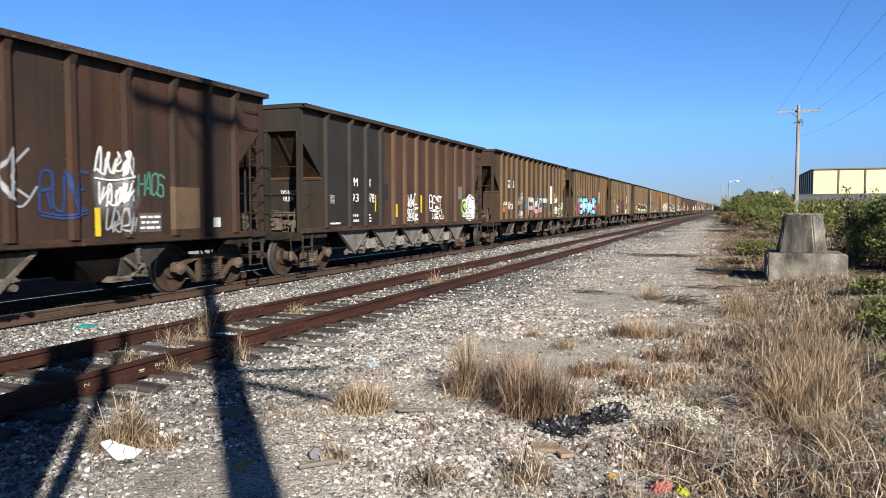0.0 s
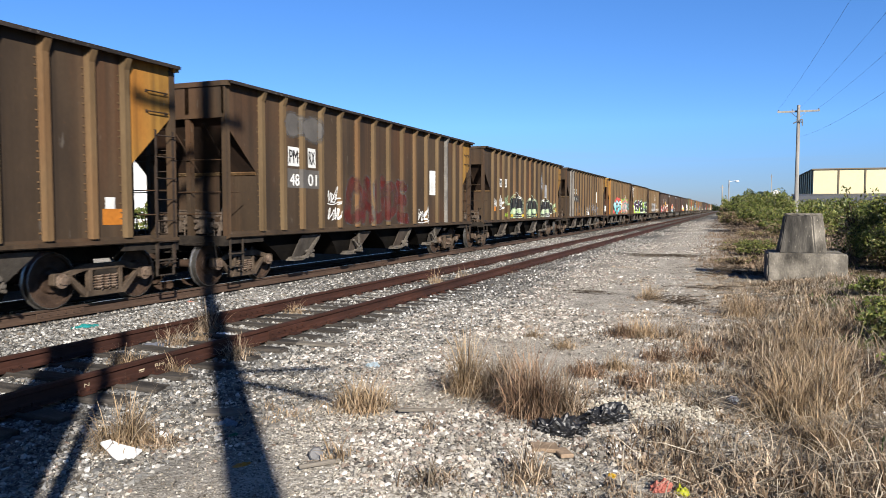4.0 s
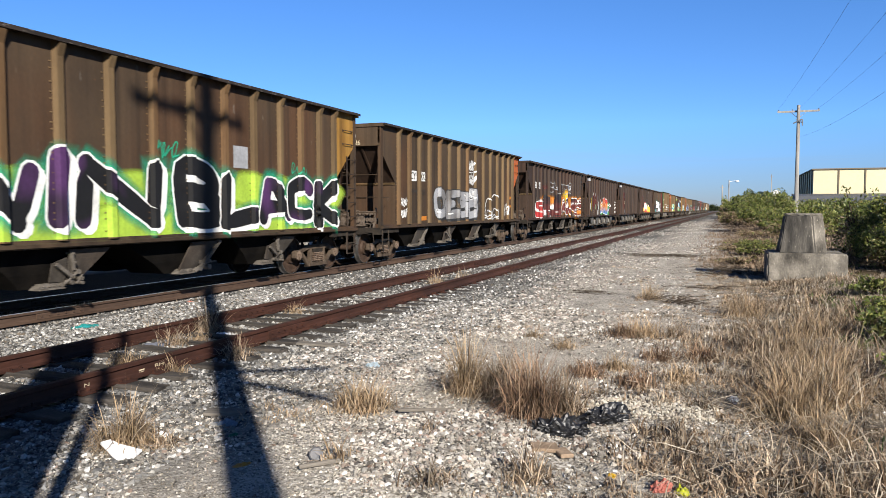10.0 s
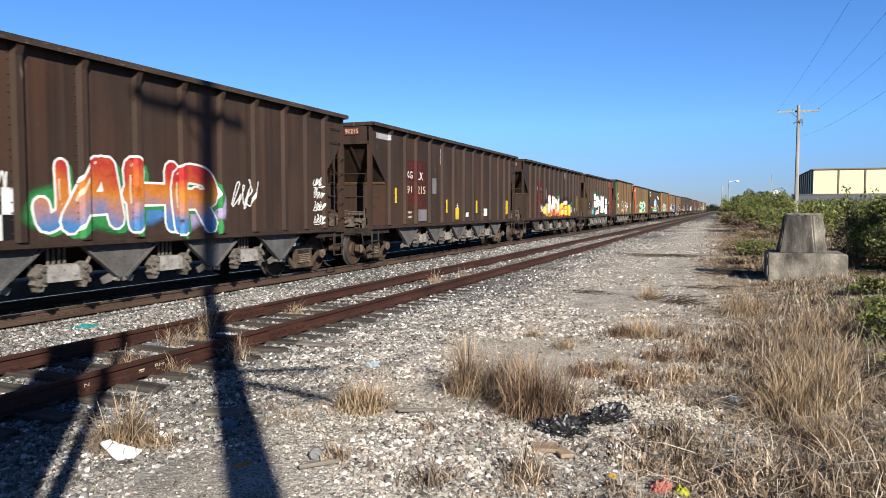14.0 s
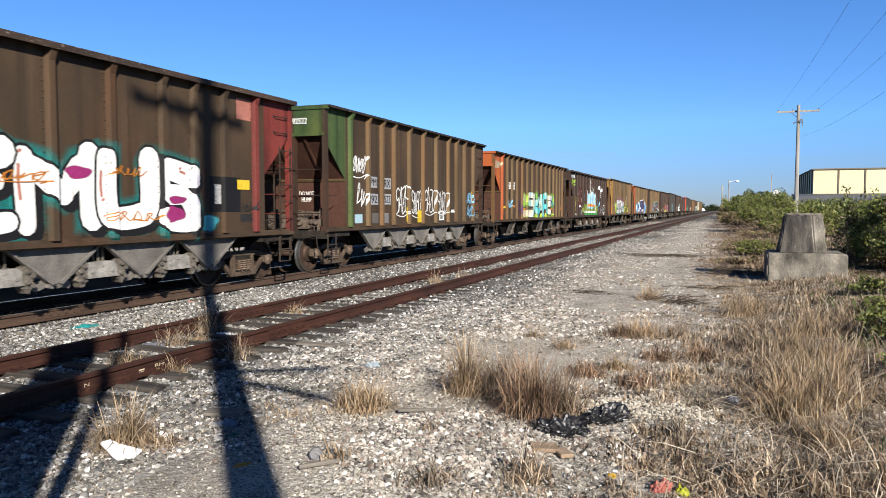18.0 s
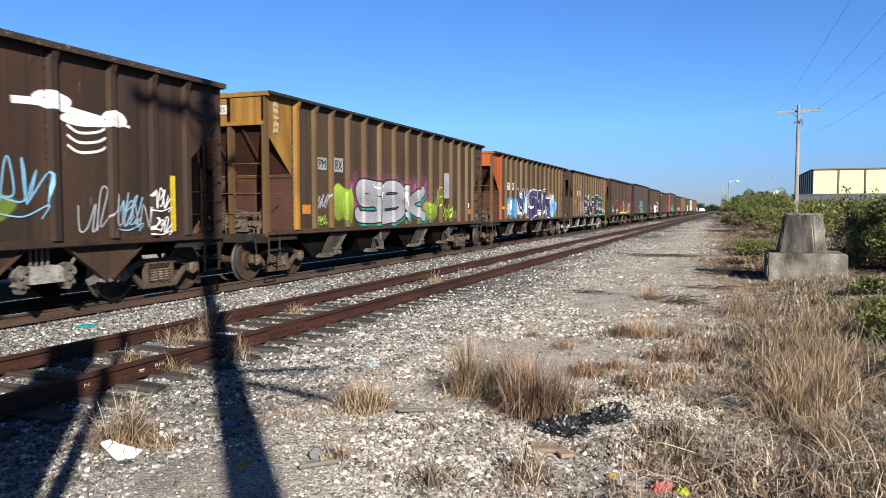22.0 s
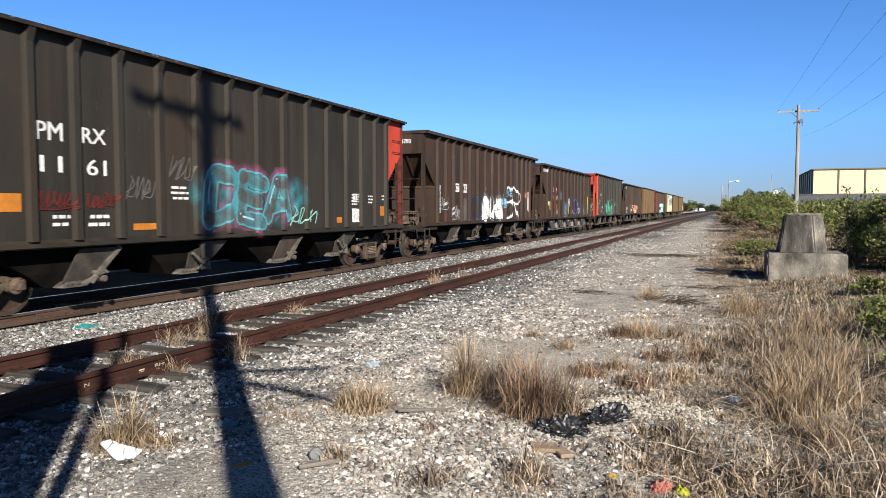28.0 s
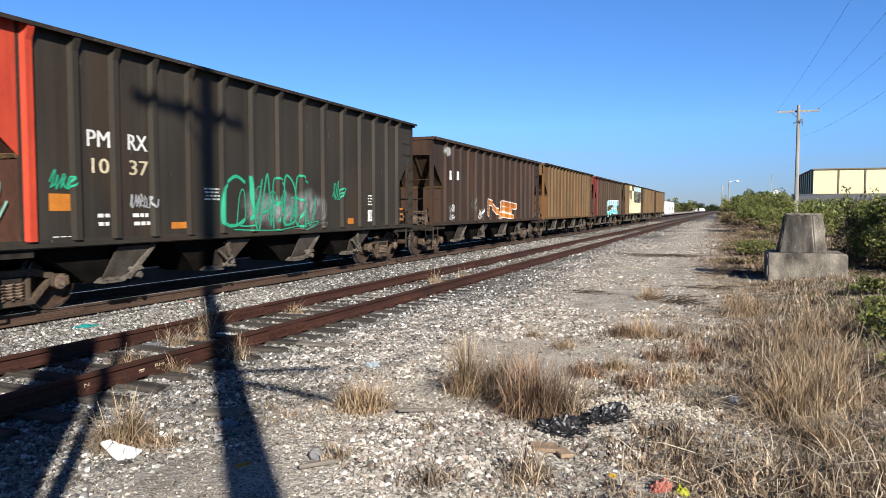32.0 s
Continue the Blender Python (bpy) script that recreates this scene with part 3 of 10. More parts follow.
def side_sheet_mesh(L, m, m_end_f, m_end_r, top):
    """Near-side sheet with cut-away lower corners; the end bays may wear another paint."""
    h = L / 2
    bm = bmesh.new()
    t = 0.012
    x0, x1 = SHEET - t, SHEET
    mid = [(-h + INSET, SHEET_Z), (h - INSET, SHEET_Z), (h - INSET, top - 0.032), (-h + INSET, top - 0.032)]
    prism(bm, mid, x0, x1, "x")
    n_mid = len(bm.faces)
    for s in (-1, 1):
        pts = [(s * (h - INSET), top - 0.032), (s * h, top - 0.032), (s * h, 3.34), (s * (h - INSET), 2.36)]
        prism(bm, pts, x0, x1, "x")
    me = mesh_of("side_sheet", bm, m, m_end_f, m_end_r)
    for p in me.polygons:
        if p.center.y < -h + INSET - 0.02:
            p.material_index = 1
        elif p.center.y > h - INSET + 0.02:
            p.material_index = 2
    return me


def ladder_mesh(m, z0, z1, n, w=0.42):
    """A flat ladder in the y-z plane, standing on the origin side."""
    bm = bmesh.new()
    for y in (-w / 2, w / 2):
        box(bm, -0.006, 0.006, y - 0.022, y + 0.022, z0, z1)
    for i in range(n):
        z = z0 + 0.1 + (z1 - z0 - 0.2) * i / (n - 1)
        rod(bm, (0.05, -w / 2, z), (0.05, w / 2, z), 0.011, 6)
        for y in (-w / 2, w / 2):
            rod(bm, (0.0, y, z), (0.055, y, z), 0.011, 6)
    return mesh_of("ladder", bm, m)


def grab_mesh(m, w=0.45):
    bm = bmesh.new()
    rod(bm, (0.06, -w / 2, 0), (0.06, w / 2, 0), 0.011, 6)
    for y in (-w / 2, w / 2):
        rod(bm, (-0.01, y, 0), (0.06, y, 0), 0.011, 6)
        box(bm, -0.012, 0.0, y - 0.03, y + 0.03, -0.03, 0.03)
    return mesh_of("grab_iron", bm, m)


CHUTES = ((0, -4.70), (1, -2.10), (0, 0.90), (1, 3.45))     # leaning back or forward, and the place of the gate


def chute_mesh(lean):
    """Discharge hopper right across the car, steep on one side; its black carries the under-car shade."""
    bm = bmesh.new()
    top, bottom = ((-1.05, 1.18), (-0.28, 0.62)) if lean else ((-1.45, 0.98), (-0.28, 0.48))
    for x0, x1 in ((0.34, 1.26), (-1.26, -0.34)):
        ends = []
        for z, (a, b), cut in ((1.07, top, 0.0), (0.62, [bottom[0] + (top[0] - bottom[0]) * 0.3, bottom[1] + (top[1] - bottom[1]) * 0.3], 0.05), (0.40, bottom, 0.12)):
            lo, hi = (x0, x1 - cut) if x0 > 0 else (x0 + cut, x1)
            ends.append([bm.verts.new(p) for p in ((lo, a, z), (hi, a, z), (hi, b, z), (lo, b, z))])
        bm.faces.new(ends[0])
        bm.faces.new(ends[2])
        for upper, lower in zip(ends, ends[1:]):
            for i in range(4):
                j = (i + 1) % 4
                bm.faces.new((upper[i], upper[j], lower[j], lower[i]))
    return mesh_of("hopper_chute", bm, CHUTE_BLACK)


def chute_face_mesh(lean, m, s):
    """Dusty outer sheet of a chute, leaning in towards the rail, with its folded edge."""
    bm = bmesh.new()
    sheets = [[(0.44, 0.47), (0.66, 0.49), (1.19, 0.98), (0.40, 0.98)], [(0.12, 0.49), (0.40, 0.47), (0.37, 0.86), (0.12, 0.78)]] if lean else [[(-0.06, 0.45), (0.38, 0.46), (0.98, 0.98), (0.16, 0.98)]]
    for pts in sheets:
        face = [bm.verts.new((s * (1.28 + 0.15 * (z - 0.42) / 0.56), y, z)) for y, z in pts]
        back = [bm.verts.new((v.co.x - s * 0.03, v.co.y, v.co.z)) for v in face]
        bm.faces.new(face)
        bm.faces.new(back)
        for i in range(4):
            j = (i + 1) % 4
            bm.faces.new((face[i], face[j], back[j], back[i]))
    bmesh.ops.recalc_face_normals(bm, faces=bm.faces)
    return mesh_of("chute_face", bm, m)


def gate_mesh(m, s):
    """Sliding gate with a sloping lip and a row of bolts."""
    bm = bmesh.new()
    prism(bm, [(-0.10, 0.40), (0.36, 0.40), (0.40, 0.43), (0.38, 0.47), (0.0, 0.47)], s * 0.4, s * 1.31, "x")
    prism(bm, [(-0.13, 0.385), (0.32, 0.385), (0.32, 0.408), (-0.10, 0.408)], s * 1.16, s * 1.40, "x")
    for k in range(4):
        rod(bm, (s * 1.31, 0.0 + 0.09 * k, 0.435), (s * 1.34, 0.0 + 0.09 * k, 0.435), 0.014, 6)
    return mesh_of("hopper_gate", bm, m)


def gate_lever_mesh(lean, m, s):
    """Notched bar, clevis and capstan that draw the gate."""
    bm = bmesh.new()
    def bar(y0, z0, y1, z1, w):
        q = Vector((z1 - z0, y0 - y1)).normalized() * w / 2
        prism(bm, [(y0 - q.x, z0 - q.y), (y0 + q.x, z0 + q.y), (y1 + q.x, z1 + q.y), (y1 - q.x, z1 - q.y)], s * (1.40 if lean else 1.37), s * 1.45, "x")
    if lean:
        bar(0.14, 0.77, 0.42, 0.56, 0.055)
        bar(0.42, 0.94, 0.46, 0.66, 0.04)
        rod(bm, (s * 1.40, 0.30, 0.45), (s * 1.44, 0.54, 0.64), 0.018, 6)
        rod(bm, (s * 1.40, 0.54, 0.44), (s * 1.44, 0.60, 0.58), 0.016, 6)
        hubs = ((0.53, 0.63, 0.042, 1.46), (0.60, 0.52, 0.036, 1.44), (0.42, 0.47, 0.036, 1.44), (0.46, 0.78, 0.022, 1.46), (0.44, 0.92, 0.022, 1.46), (0.60, 0.45, 0.028, 1.46))
    else:
        bar(0.40, 0.47, 0.98, 0.98, 0.055)
        bar(0.22, 0.42, 0.48, 0.53, 0.045)
        for k in range(7):
            rod(bm, (s * 1.44, 0.46 + 0.075 * k, 0.52 + 0.066 * k), (s * 1.465, 0.46 + 0.075 * k, 0.52 + 0.066 * k), 0.015, 6)
        rod(bm, (s * 1.43, 0.46, 0.55), (s * 1.44, 0.70, 0.58), 0.016, 6)
        hubs = ((0.60, 0.48, 0.055, 1.47), (0.50, 0.58, 0.042, 1.47), (0.38, 0.45, 0.034, 1.45), (0.63, 0.60, 0.03, 1.46))
    for y, z, r, x1 in hubs:
        rod(bm, (s * 1.30, y, z), (s * x1, y, z), r, 10)
    return mesh_of("gate_lever", bm, m)


def gusset_mesh(m):
    """Triangular cross-ridge plate under the sill with rows of rivets, as on rapid-discharge cars."""
    bm = bmesh.new()
    prism(bm, [(-0.80, SILL_Z + 0.02), (0.80, SILL_Z + 0.02), (0.10, 0.52), (0.0, 0.47), (-0.10, 0.52)], 1.39, 1.42, "x")
    for k in range(7):
        rod(bm, (1.42, -0.6 + 0.2 * k, SILL_Z - 0.06), (1.432, -0.6 + 0.2 * k, SILL_Z - 0.06), 0.014, 6)
    for y, z in ((-0.12, 0.70), (0.14, 0.66), (0.05, 0.82), (-0.26, 0.80), (0.30, 0.78)):
        rod(bm, (1.42, y, z), (1.43, y, z), 0.013, 6)
    return mesh_of("ridge_plate", bm, m)


def ridge_rim_mesh(s, m):
    """Worn flange along one sloping edge of a ridge plate."""
    bm = bmesh.new()
    prism(bm, [(s * 0.85, SILL_Z + 0.01), (s * 0.79, SILL_Z + 0.01), (s * 0.04, 0.48), (s * 0.09, 0.46)], 1.37, 1.46, "x")
    return mesh_of("rim", bm, m)


def ridge_flap_mesh(s, m):
    """Flat seal plate hanging askew at the foot of a ridge plate."""
    bm = bmesh.new()
    prism(bm, [(s * 0.03, 0.50), (s * 0.12, 0.56), (s * 0.36, 0.47), (s * 0.30, 0.37), (s * 0.16, 0.40)], 1.30, 1.33, "x")
    prism(bm, [(s * 0.02, 0.47), (s * 0.10, 0.50), (s * 0.12, 0.42), (s * 0.05, 0.40)], 1.33, 1.41, "x")
    return mesh_of("flap", bm, m)


def stencil_mesh():
    bm = bmesh.new()
    box(bm, 1.424, 1.428, -0.17, 0.15, 0.86, 0.905)
    return mesh_of("stencil", bm, STENCIL)


def door_gear_mesh():
    """Pale operating box between the ridge plates."""
    bm = bmesh.new()
    prism(bm, [(-0.30, 0.52), (0.30, 0.52), (0.30, 0.70), (0.24, 0.755), (-0.24, 0.755), (-0.30, 0.70)], 1.20, 1.43, "x")
    prism(bm, [(-0.31, 0.50), (0.31, 0.50), (0.31, 0.525), (-0.31, 0.525)], 1.18, 1.46, "x")
    for s in (-1, 1):
        rod(bm, (1.43, s * 0.20, 0.60), (1.452, s * 0.20, 0.60), 0.03, 8)
    rod(bm, (1.43, 0.0, 0.69), (1.448, 0.0, 0.69), 0.02, 8)
    return mesh_of("door_gear", bm, GEAR_PALE)


def door_link_mesh():
    """Dusty cranks at both ends of the operating box, with bosses, hooks and a looped hanger."""
    bm = bmesh.new()
    for s in (-1, 1):
        prism(bm, [(s * 0.28, 0.75), (s * 0.40, 0.79), (s * 0.52, 0.70), (s * 0.54, 0.62), (s * 0.47, 0.55), (s * 0.52, 0.49), (s * 0.44, 0.43), (s * 0.30, 0.45)], 1.30, 1.43, "x")
        for y, z, r in ((0.38, 0.70, 0.034), (0.46, 0.63, 0.036), (0.37, 0.54, 0.034), (0.45, 0.48, 0.026)):
            rod(bm, (1.40, s * y, z), (1.475, s * y, z), r, 10)
        rod(bm, (1.34, s * 0.48, 0.70), (1.34, s * 0.62, 0.90), 0.028, 6)
        prism(bm, [(s * 0.33, 0.45), (s * 0.45, 0.44), (s * 0.42, 0.37), (s * 0.36, 0.38)], 1.26, 1.42, "x")
        for y in (0.05, 0.15):
            box(bm, 1.26, 1.29, s * y - 0.016, s * y + 0.016, 0.75, SILL_Z + 0.04)
    return mesh_of("door_link", bm, LINK_STEEL)


def end_frame_mesh(m, m_in, m_bulk, top):
    """Front end in local space: end plate, slope sheet and bulkhead; y = 0 is the end, +y runs into the car."""
    bm = bmesh.new()
    w = SHEET - 0.02
    prism(bm, [(0.0, 3.46), (0.03, 3.46), (0.03, top - 0.02), (0.0, top - 0.02)], -w, w, "x")
    prism(bm, [(-0.03, top - 0.10), (0.10, top - 0.10), (0.10, top), (-0.03, top)], -HALF_W, HALF_W, "x")
    prism(bm, [(-0.02, 3.44), (0.06, 3.44), (0.06, 3.52), (-0.02, 3.52)], -w, w, "x")
    me = mesh_of("end_plate", bm, m)
    bm = bmesh.new()
    prism(bm, [(0.04, 3.47), (INSET, 2.36), (INSET + 0.012, 2.37), (0.052, 3.48)], -w, w, "x")
    for x in (-0.85, 0.0, 0.85):                     # stiffeners beneath the slope sheet
        prism(bm, [(0.10, 3.36), (0.16, 3.36), (INSET - 0.02, 2.40), (INSET - 0.08, 2.40)], x - 0.03, x + 0.03, "x")
    slope = mesh_of("slope_sheet", bm, m_in)
    bm = bmesh.new()
    prism(bm, [(INSET, 1.0), (INSET + 0.012, 1.0), (INSET + 0.012, 2.36), (INSET, 2.36)], -w, w, "x")
    box(bm, -0.55, 0.55, INSET - 0.05, INSET, 1.05, 2.3)
    bulk = mesh_of("bulkhead", bm, m_bulk)
    bm = bmesh.new()
    prism(bm, [(INSET - 0.02, 2.33), (INSET + 0.02, 2.33), (INSET + 0.02, 2.41), (INSET - 0.06, 2.40), (INSET - 0.06, 2.385)], -w, w, "x")
    for k in range(20):
        x = -1.42 + 0.1495 * k
        rod(bm, (x, INSET - 0.01, 2.355), (x, INSET - 0.045, 2.355), 0.018, 6)
    return me, slope, bulk, mesh_of("ledge", bm, RIB_TAN)


def post_mesh(m, top, rivets=True):
    bm = bmesh.new()
    box(bm, -0.10, 0.0, 0.0, 0.11, 1.0, top - 0.08)
    box(bm, -0.10, 0.006, 0.09, 0.13, 1.0, top - 0.08)
    if rivets:
        for k in range(13):
            z = 1.3 + 0.21 * k
            rod(bm, (0.006, 0.03, z), (0.014, 0.03, z), 0.014, 6)
    return mesh_of("corner_post", bm, m)


def equipment_mesh():
    """Brake valve blocks, flanges, levers and pipes on the end platform."""
    bm = bmesh.new()
    g = random.Random(12)
    for x0, x1, y0, y1, z0, z1 in ((0.95, 1.30, 0.15, 0.40, 1.16, 1.34), (0.62, 0.90, 0.12, 0.36, 1.10, 1.42), (0.30, 0.58, 0.18, 0.42, 1.20, 1.48), (-0.05, 0.22, 0.15, 0.40, 1.12, 1.36), (-0.50, -0.15, 0.2, 0.5, 1.08, 1.44), (0.70, 1.15, 0.16, 0.34, 1.44, 1.54)):
        box(bm, x0, x1, y0, y1, z0, z1)
        for k in range(3):                       # flanged caps and nuts
            c = Vector((g.uniform(x0 + 0.05, x1 - 0.05), y0, g.uniform(z0 + 0.05, z1 - 0.05)))
            rod(bm, c, c + Vector((0, -g.uniform(0.04, 0.10), 0)), g.uniform(0.03, 0.06), 8)
            c = Vector((x1, g.uniform(y0 + 0.05, y1 - 0.05), g.uniform(z0 + 0.05, z1 - 0.05)))
            rod(bm, c, c + Vector((g.uniform(0.03, 0.08), 0, 0)), g.uniform(0.025, 0.05), 8)
    for k in range(16):                          # bent pipes and rods between them
        a = Vector((g.uniform(-0.6, 1.35), g.uniform(0.05, 0.45), g.uniform(1.05, 1.5)))
        b = a + Vector((g.uniform(-0.6, 0.6), g.uniform(-0.06, 0.06), g.uniform(-0.05, 0.05)))
        b.x = min(1.4, b.x)
        rod(bm, a, b, g.uniform(0.010, 0.02), 6)
        rod(bm, b, (b.x, b.y, 1.02), g.uniform(0.010, 0.018), 6)
    prism(bm, [(0.08, 1.04), (0.16, 1.04), (0.30, 1.62), (0.26, 1.64)], 1.20, 1.24, "x")
    return mesh_of("brake_equipment", bm, EQUIPMENT)


def reservoir_mesh():
    """Air reservoir slung across the platform, with rounded ends and straps."""
    bm = bmesh.new()
    lathe(bm, [(0.0, -1.15), (0.12, -1.12), (0.18, -1.04), (0.19, -0.9), (0.19, -0.3), (0.18, -0.16), (0.12, -0.08), (0.0, -0.05)], "x", 16)
    for x in (-0.9, -0.35):
        lathe(bm, [(0.195, x - 0.03), (0.205, x - 0.03), (0.205, x + 0.03), (0.195, x + 0.03)], "x", 16)
        box(bm, x - 0.03, x + 0.03, -0.1, 0.1, -0.36, -0.16)
    return smooth(mesh_of("reservoir", bm, STEEL_BROWN), 0.7)


def platform_mesh():
    bm = bmesh.new()
    box(bm, -1.48, 1.48, 0.0, INSET + 0.05, 1.0, 1.03)
    box(bm, -1.5, 1.5, -0.04, 0.10, 0.86, 1.06)
    for s in (-1, 1):
        box(bm, s * 1.40, s * 1.5, 0.0, INSET + 0.2, 0.9, 1.06)
    return mesh_of("end_sill", bm, STEEL_DIRTY_SHADED)


def sill_step_mesh(m):
    """Hanging corner step: a flat strap bent to a stirrup."""
    bm = bmesh.new()
    prism(bm, [(0.085, 1.0), (0.085, 0.42), (0.535, 0.42), (0.535, 1.0), (0.495, 1.0), (0.495, 0.44), (0.125, 0.44), (0.125, 1.0)], -0.012, 0.012, "x")
    return mesh_of("sill_step", bm, m)


def tread_mesh(m):
    bm = bmesh.new()
    box(bm, -0.035, 0.045, 0.09, 0.53, 0.69, 0.712)
    return mesh_of("tread", bm, m)


def end_braces_mesh(m):
    """Grab bars between the posts."""
    bm = bmesh.new()
    rod(bm, (SHEET - 0.02, 0.05, 1.95), (SHEET - 0.02, INSET * 0.62, 1.95), 0.010, 6)
    for z in (1.5, 1.95, 2.6):
        rod(bm, (-1.4, -0.03, z), (1.4, -0.03, z), 0.012, 6)
    return mesh_of("end_brace", bm, m)


def brake_wheel_mesh():
    bm = bmesh.new()
    for k in range(20):
        a, b = k * math.pi / 10, (k + 1) * math.pi / 10
        rod(bm, (0.26 * math.cos(a), 0, 0.26 * math.sin(a)), (0.26 * math.cos(b), 0, 0.26 * math.sin(b)), 0.018, 6)
    for k in range(5):
        a = k * 2 * math.pi / 5
        rod(bm, (0, 0, 0), (0.26 * math.cos(a), 0, 0.26 * math.sin(a)), 0.012, 6)
    rod(bm, (0, -0.05, 0), (0, 0.12, 0), 0.04, 8)
    box(bm, -0.14, 0.14, 0.08, 0.2, -0.35, 0.15)
    return mesh_of("brake_wheel", bm, STEEL_DIRTY_SHADED)


def hopper_car(spec):
    """One coal hopper; local y = -L/2 is the end that leads, +x the side that faces the lot."""
    L = spec.get("pitch", 16.4) - 1.5
    h = L / 2
    m = spec["paint"]
    mf, mr = spec.get("front", m), spec.get("rear", m)
    mrib = spec.get("rib", m)
    top = spec.get("top", 4.07)
    car = empty("hopper_car")
    tagged(car, spec["label"], "hopper car", "cars of the coal train")
    k = (m.name, mf.name, mr.name, round(L, 2), top)
    sheet = once(("sheet", k), lambda: side_sheet_mesh(L, m, mf, mr, top))
    part("side_sheet", sheet, car)
    far_sheet = once(("sheet2", k), lambda: side_sheet_mesh(L, m, mr, mf, top))
    part("side_sheet", far_sheet, car, rz=math.pi)
    # ribs
    n = spec.get("ribs", 0)
    ys = [-h + INSET + (L - 2 * INSET) * i / (n - 1) for i in range(n)] if n else [v - h for v in spec["bays"]]
    n = len(ys)
    rivets = spec.get("rivets", True)
    for i, y in enumerate(ys):
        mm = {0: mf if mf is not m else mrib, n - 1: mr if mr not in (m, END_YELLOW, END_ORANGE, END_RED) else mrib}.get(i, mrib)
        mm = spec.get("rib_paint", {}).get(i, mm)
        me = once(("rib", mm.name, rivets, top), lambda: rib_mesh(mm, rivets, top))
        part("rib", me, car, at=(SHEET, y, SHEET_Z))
        part("rib", me, car, at=(-SHEET, y, SHEET_Z), rz=math.pi)
    # top chord and side sill
    def chord():
        bm = bmesh.new()
        d = spec.get("lip", 0.065)
        prism(bm, [(SHEET - 0.07, top - 0.03), (1.655, top - 0.03), (1.655, top - d), (1.672, top - d), (1.676, top - 0.01), (1.66, top), (SHEET - 0.07, top)], -h, h, "y")
        return mesh_of("top_chord", bm, spec.get("chord", CHORD))
    def sill():
        bm = bmesh.new()
        prism(bm, [(SHEET - 0.09, SILL_Z), (SHEET + 0.06, SILL_Z), (SHEET + 0.085, SILL_Z + 0.02), (SHEET + 0.085, SILL_Z + 0.07), (SHEET + 0.014, SILL_Z + 0.085), (SHEET + 0.01, SHEET_Z + 0.02), (SHEET - 0.09, SHEET_Z)], -h + 0.02, h - 0.02, "y")
        return mesh_of("side_sill", bm, spec.get("sill", m))
    cm = once(("chord", spec.get("chord", CHORD).name, round(L, 2), top, spec.get("lip", 0.065)), chord)
    sm = once(("sill", spec.get("sill", m).name, round(L, 2)), sill)
    for rz in (0, math.pi):
        part("top_chord", cm, car, rz=rz)
        part("side_sill", sm, car, rz=rz)
    def spine():
        bm = bmesh.new()
        prism(bm, [(-h - 0.1, 0.70), (-h + 2.2, 0.70), (-h + 2.6, 0.78), (h - 2.6, 0.78), (h - 2.2, 0.70), (h + 0.1, 0.70), (h + 0.1, 1.05), (-h - 0.1, 1.05)], -0.17, 0.17, "x")
        prism(bm, [(-0.2, 1.3), (0, 1.75), (0.2, 1.3), (0.2, 1.05), (-0.2, 1.05)], -h + INSET, h - INSET, "y")
        return mesh_of("centre_sill", bm, STEEL_DIRTY_SHADED)
    part("centre_sill", once(("spine", round(L, 2)), spine), car)
    # ends
    for end, me_m in ((0, mf), (1, mr)):
        rz = math.pi if end else 0.0
        yy = h if end else -h
        # slope sheets default to darker paint: shade under the end plate, put into colour
        inner = PANEL_DARK if me_m is PANEL_BLACK else spec.get("inner", PANEL_DARK)
        wall = PANEL_BLACK if me_m is PANEL_BLACK else inner if inner is INNER_RUST else m
        plate, slope, bulk, ledge = once(("end", me_m.name, inner.name, wall.name, top), lambda: end_frame_mesh(me_m, inner, wall, top))
        part("end_plate", plate, car, at=(0, yy, 0), rz=rz)
        part("slope_sheet", slope, car, at=(0, yy, 0), rz=rz)
        part("bulkhead", bulk, car, at=(0, yy, 0), rz=rz)
        part("ledge", ledge, car, at=(0, yy, 0), rz=rz)
        pm = spec.get("posts", me_m)
        if me_m in (END_YELLOW, END_ORANGE):
            pm = PANEL_ORANGEBROWN if end == 0 else PANEL
        elif me_m is END_RED and end:
            pm = END_MAROON
        post = once(("post", pm.name, top), lambda: post_mesh(pm, top))
        side_sign = -1 if end else 1
        for x in (SHEET + 0.02, 0.62, -0.42, -SHEET + 0.08):
            part("corner_post" if abs(x) > 1 else "end_post", post, car, at=(side_sign * x, yy, 0), rz=rz)
        part("end_sill", once("plat", platform_mesh), car, at=(0, yy, 0), rz=rz)
        part("brake_equipment", once("eq", equipment_mesh), car, at=(0, yy, 0), rz=rz)
        part("reservoir", once("rs", reservoir_mesh), car, at=((0.55 if end == 0 else -0.55), yy + (0.7 if end == 0 else -0.7), 1.40), rz=rz)
        part("end_brace", once(("br", pm.name), lambda: end_braces_mesh(pm)), car, at=(0, yy, 0), rz=rz)
        sm_step = spec.get("truck", STEP_STEEL)
        for x in (-1.51, 1.51):
            step_ob = part("sill_step", once(("st", sm_step.name), lambda: sill_step_mesh(sm_step)), car, at=(x, yy, 0), rz=rz)
            part("tread", once(("tr", sm_step.name), lambda: tread_mesh(sm_step)), step_ob)
        part("coupler", once("cp", coupler_mesh), car, at=(0, yy, 0), rz=rz)
    lad = once(("lad", mr.name), lambda: ladder_mesh(RUNG, 0.55, 3.0, 7))
    part("ladder", lad, car, at=(SHEET + 0.03, h - 0.30, 0))
    part("ladder", lad, car, at=(-SHEET - 0.03, -h + 0.30, 0), rz=math.pi)
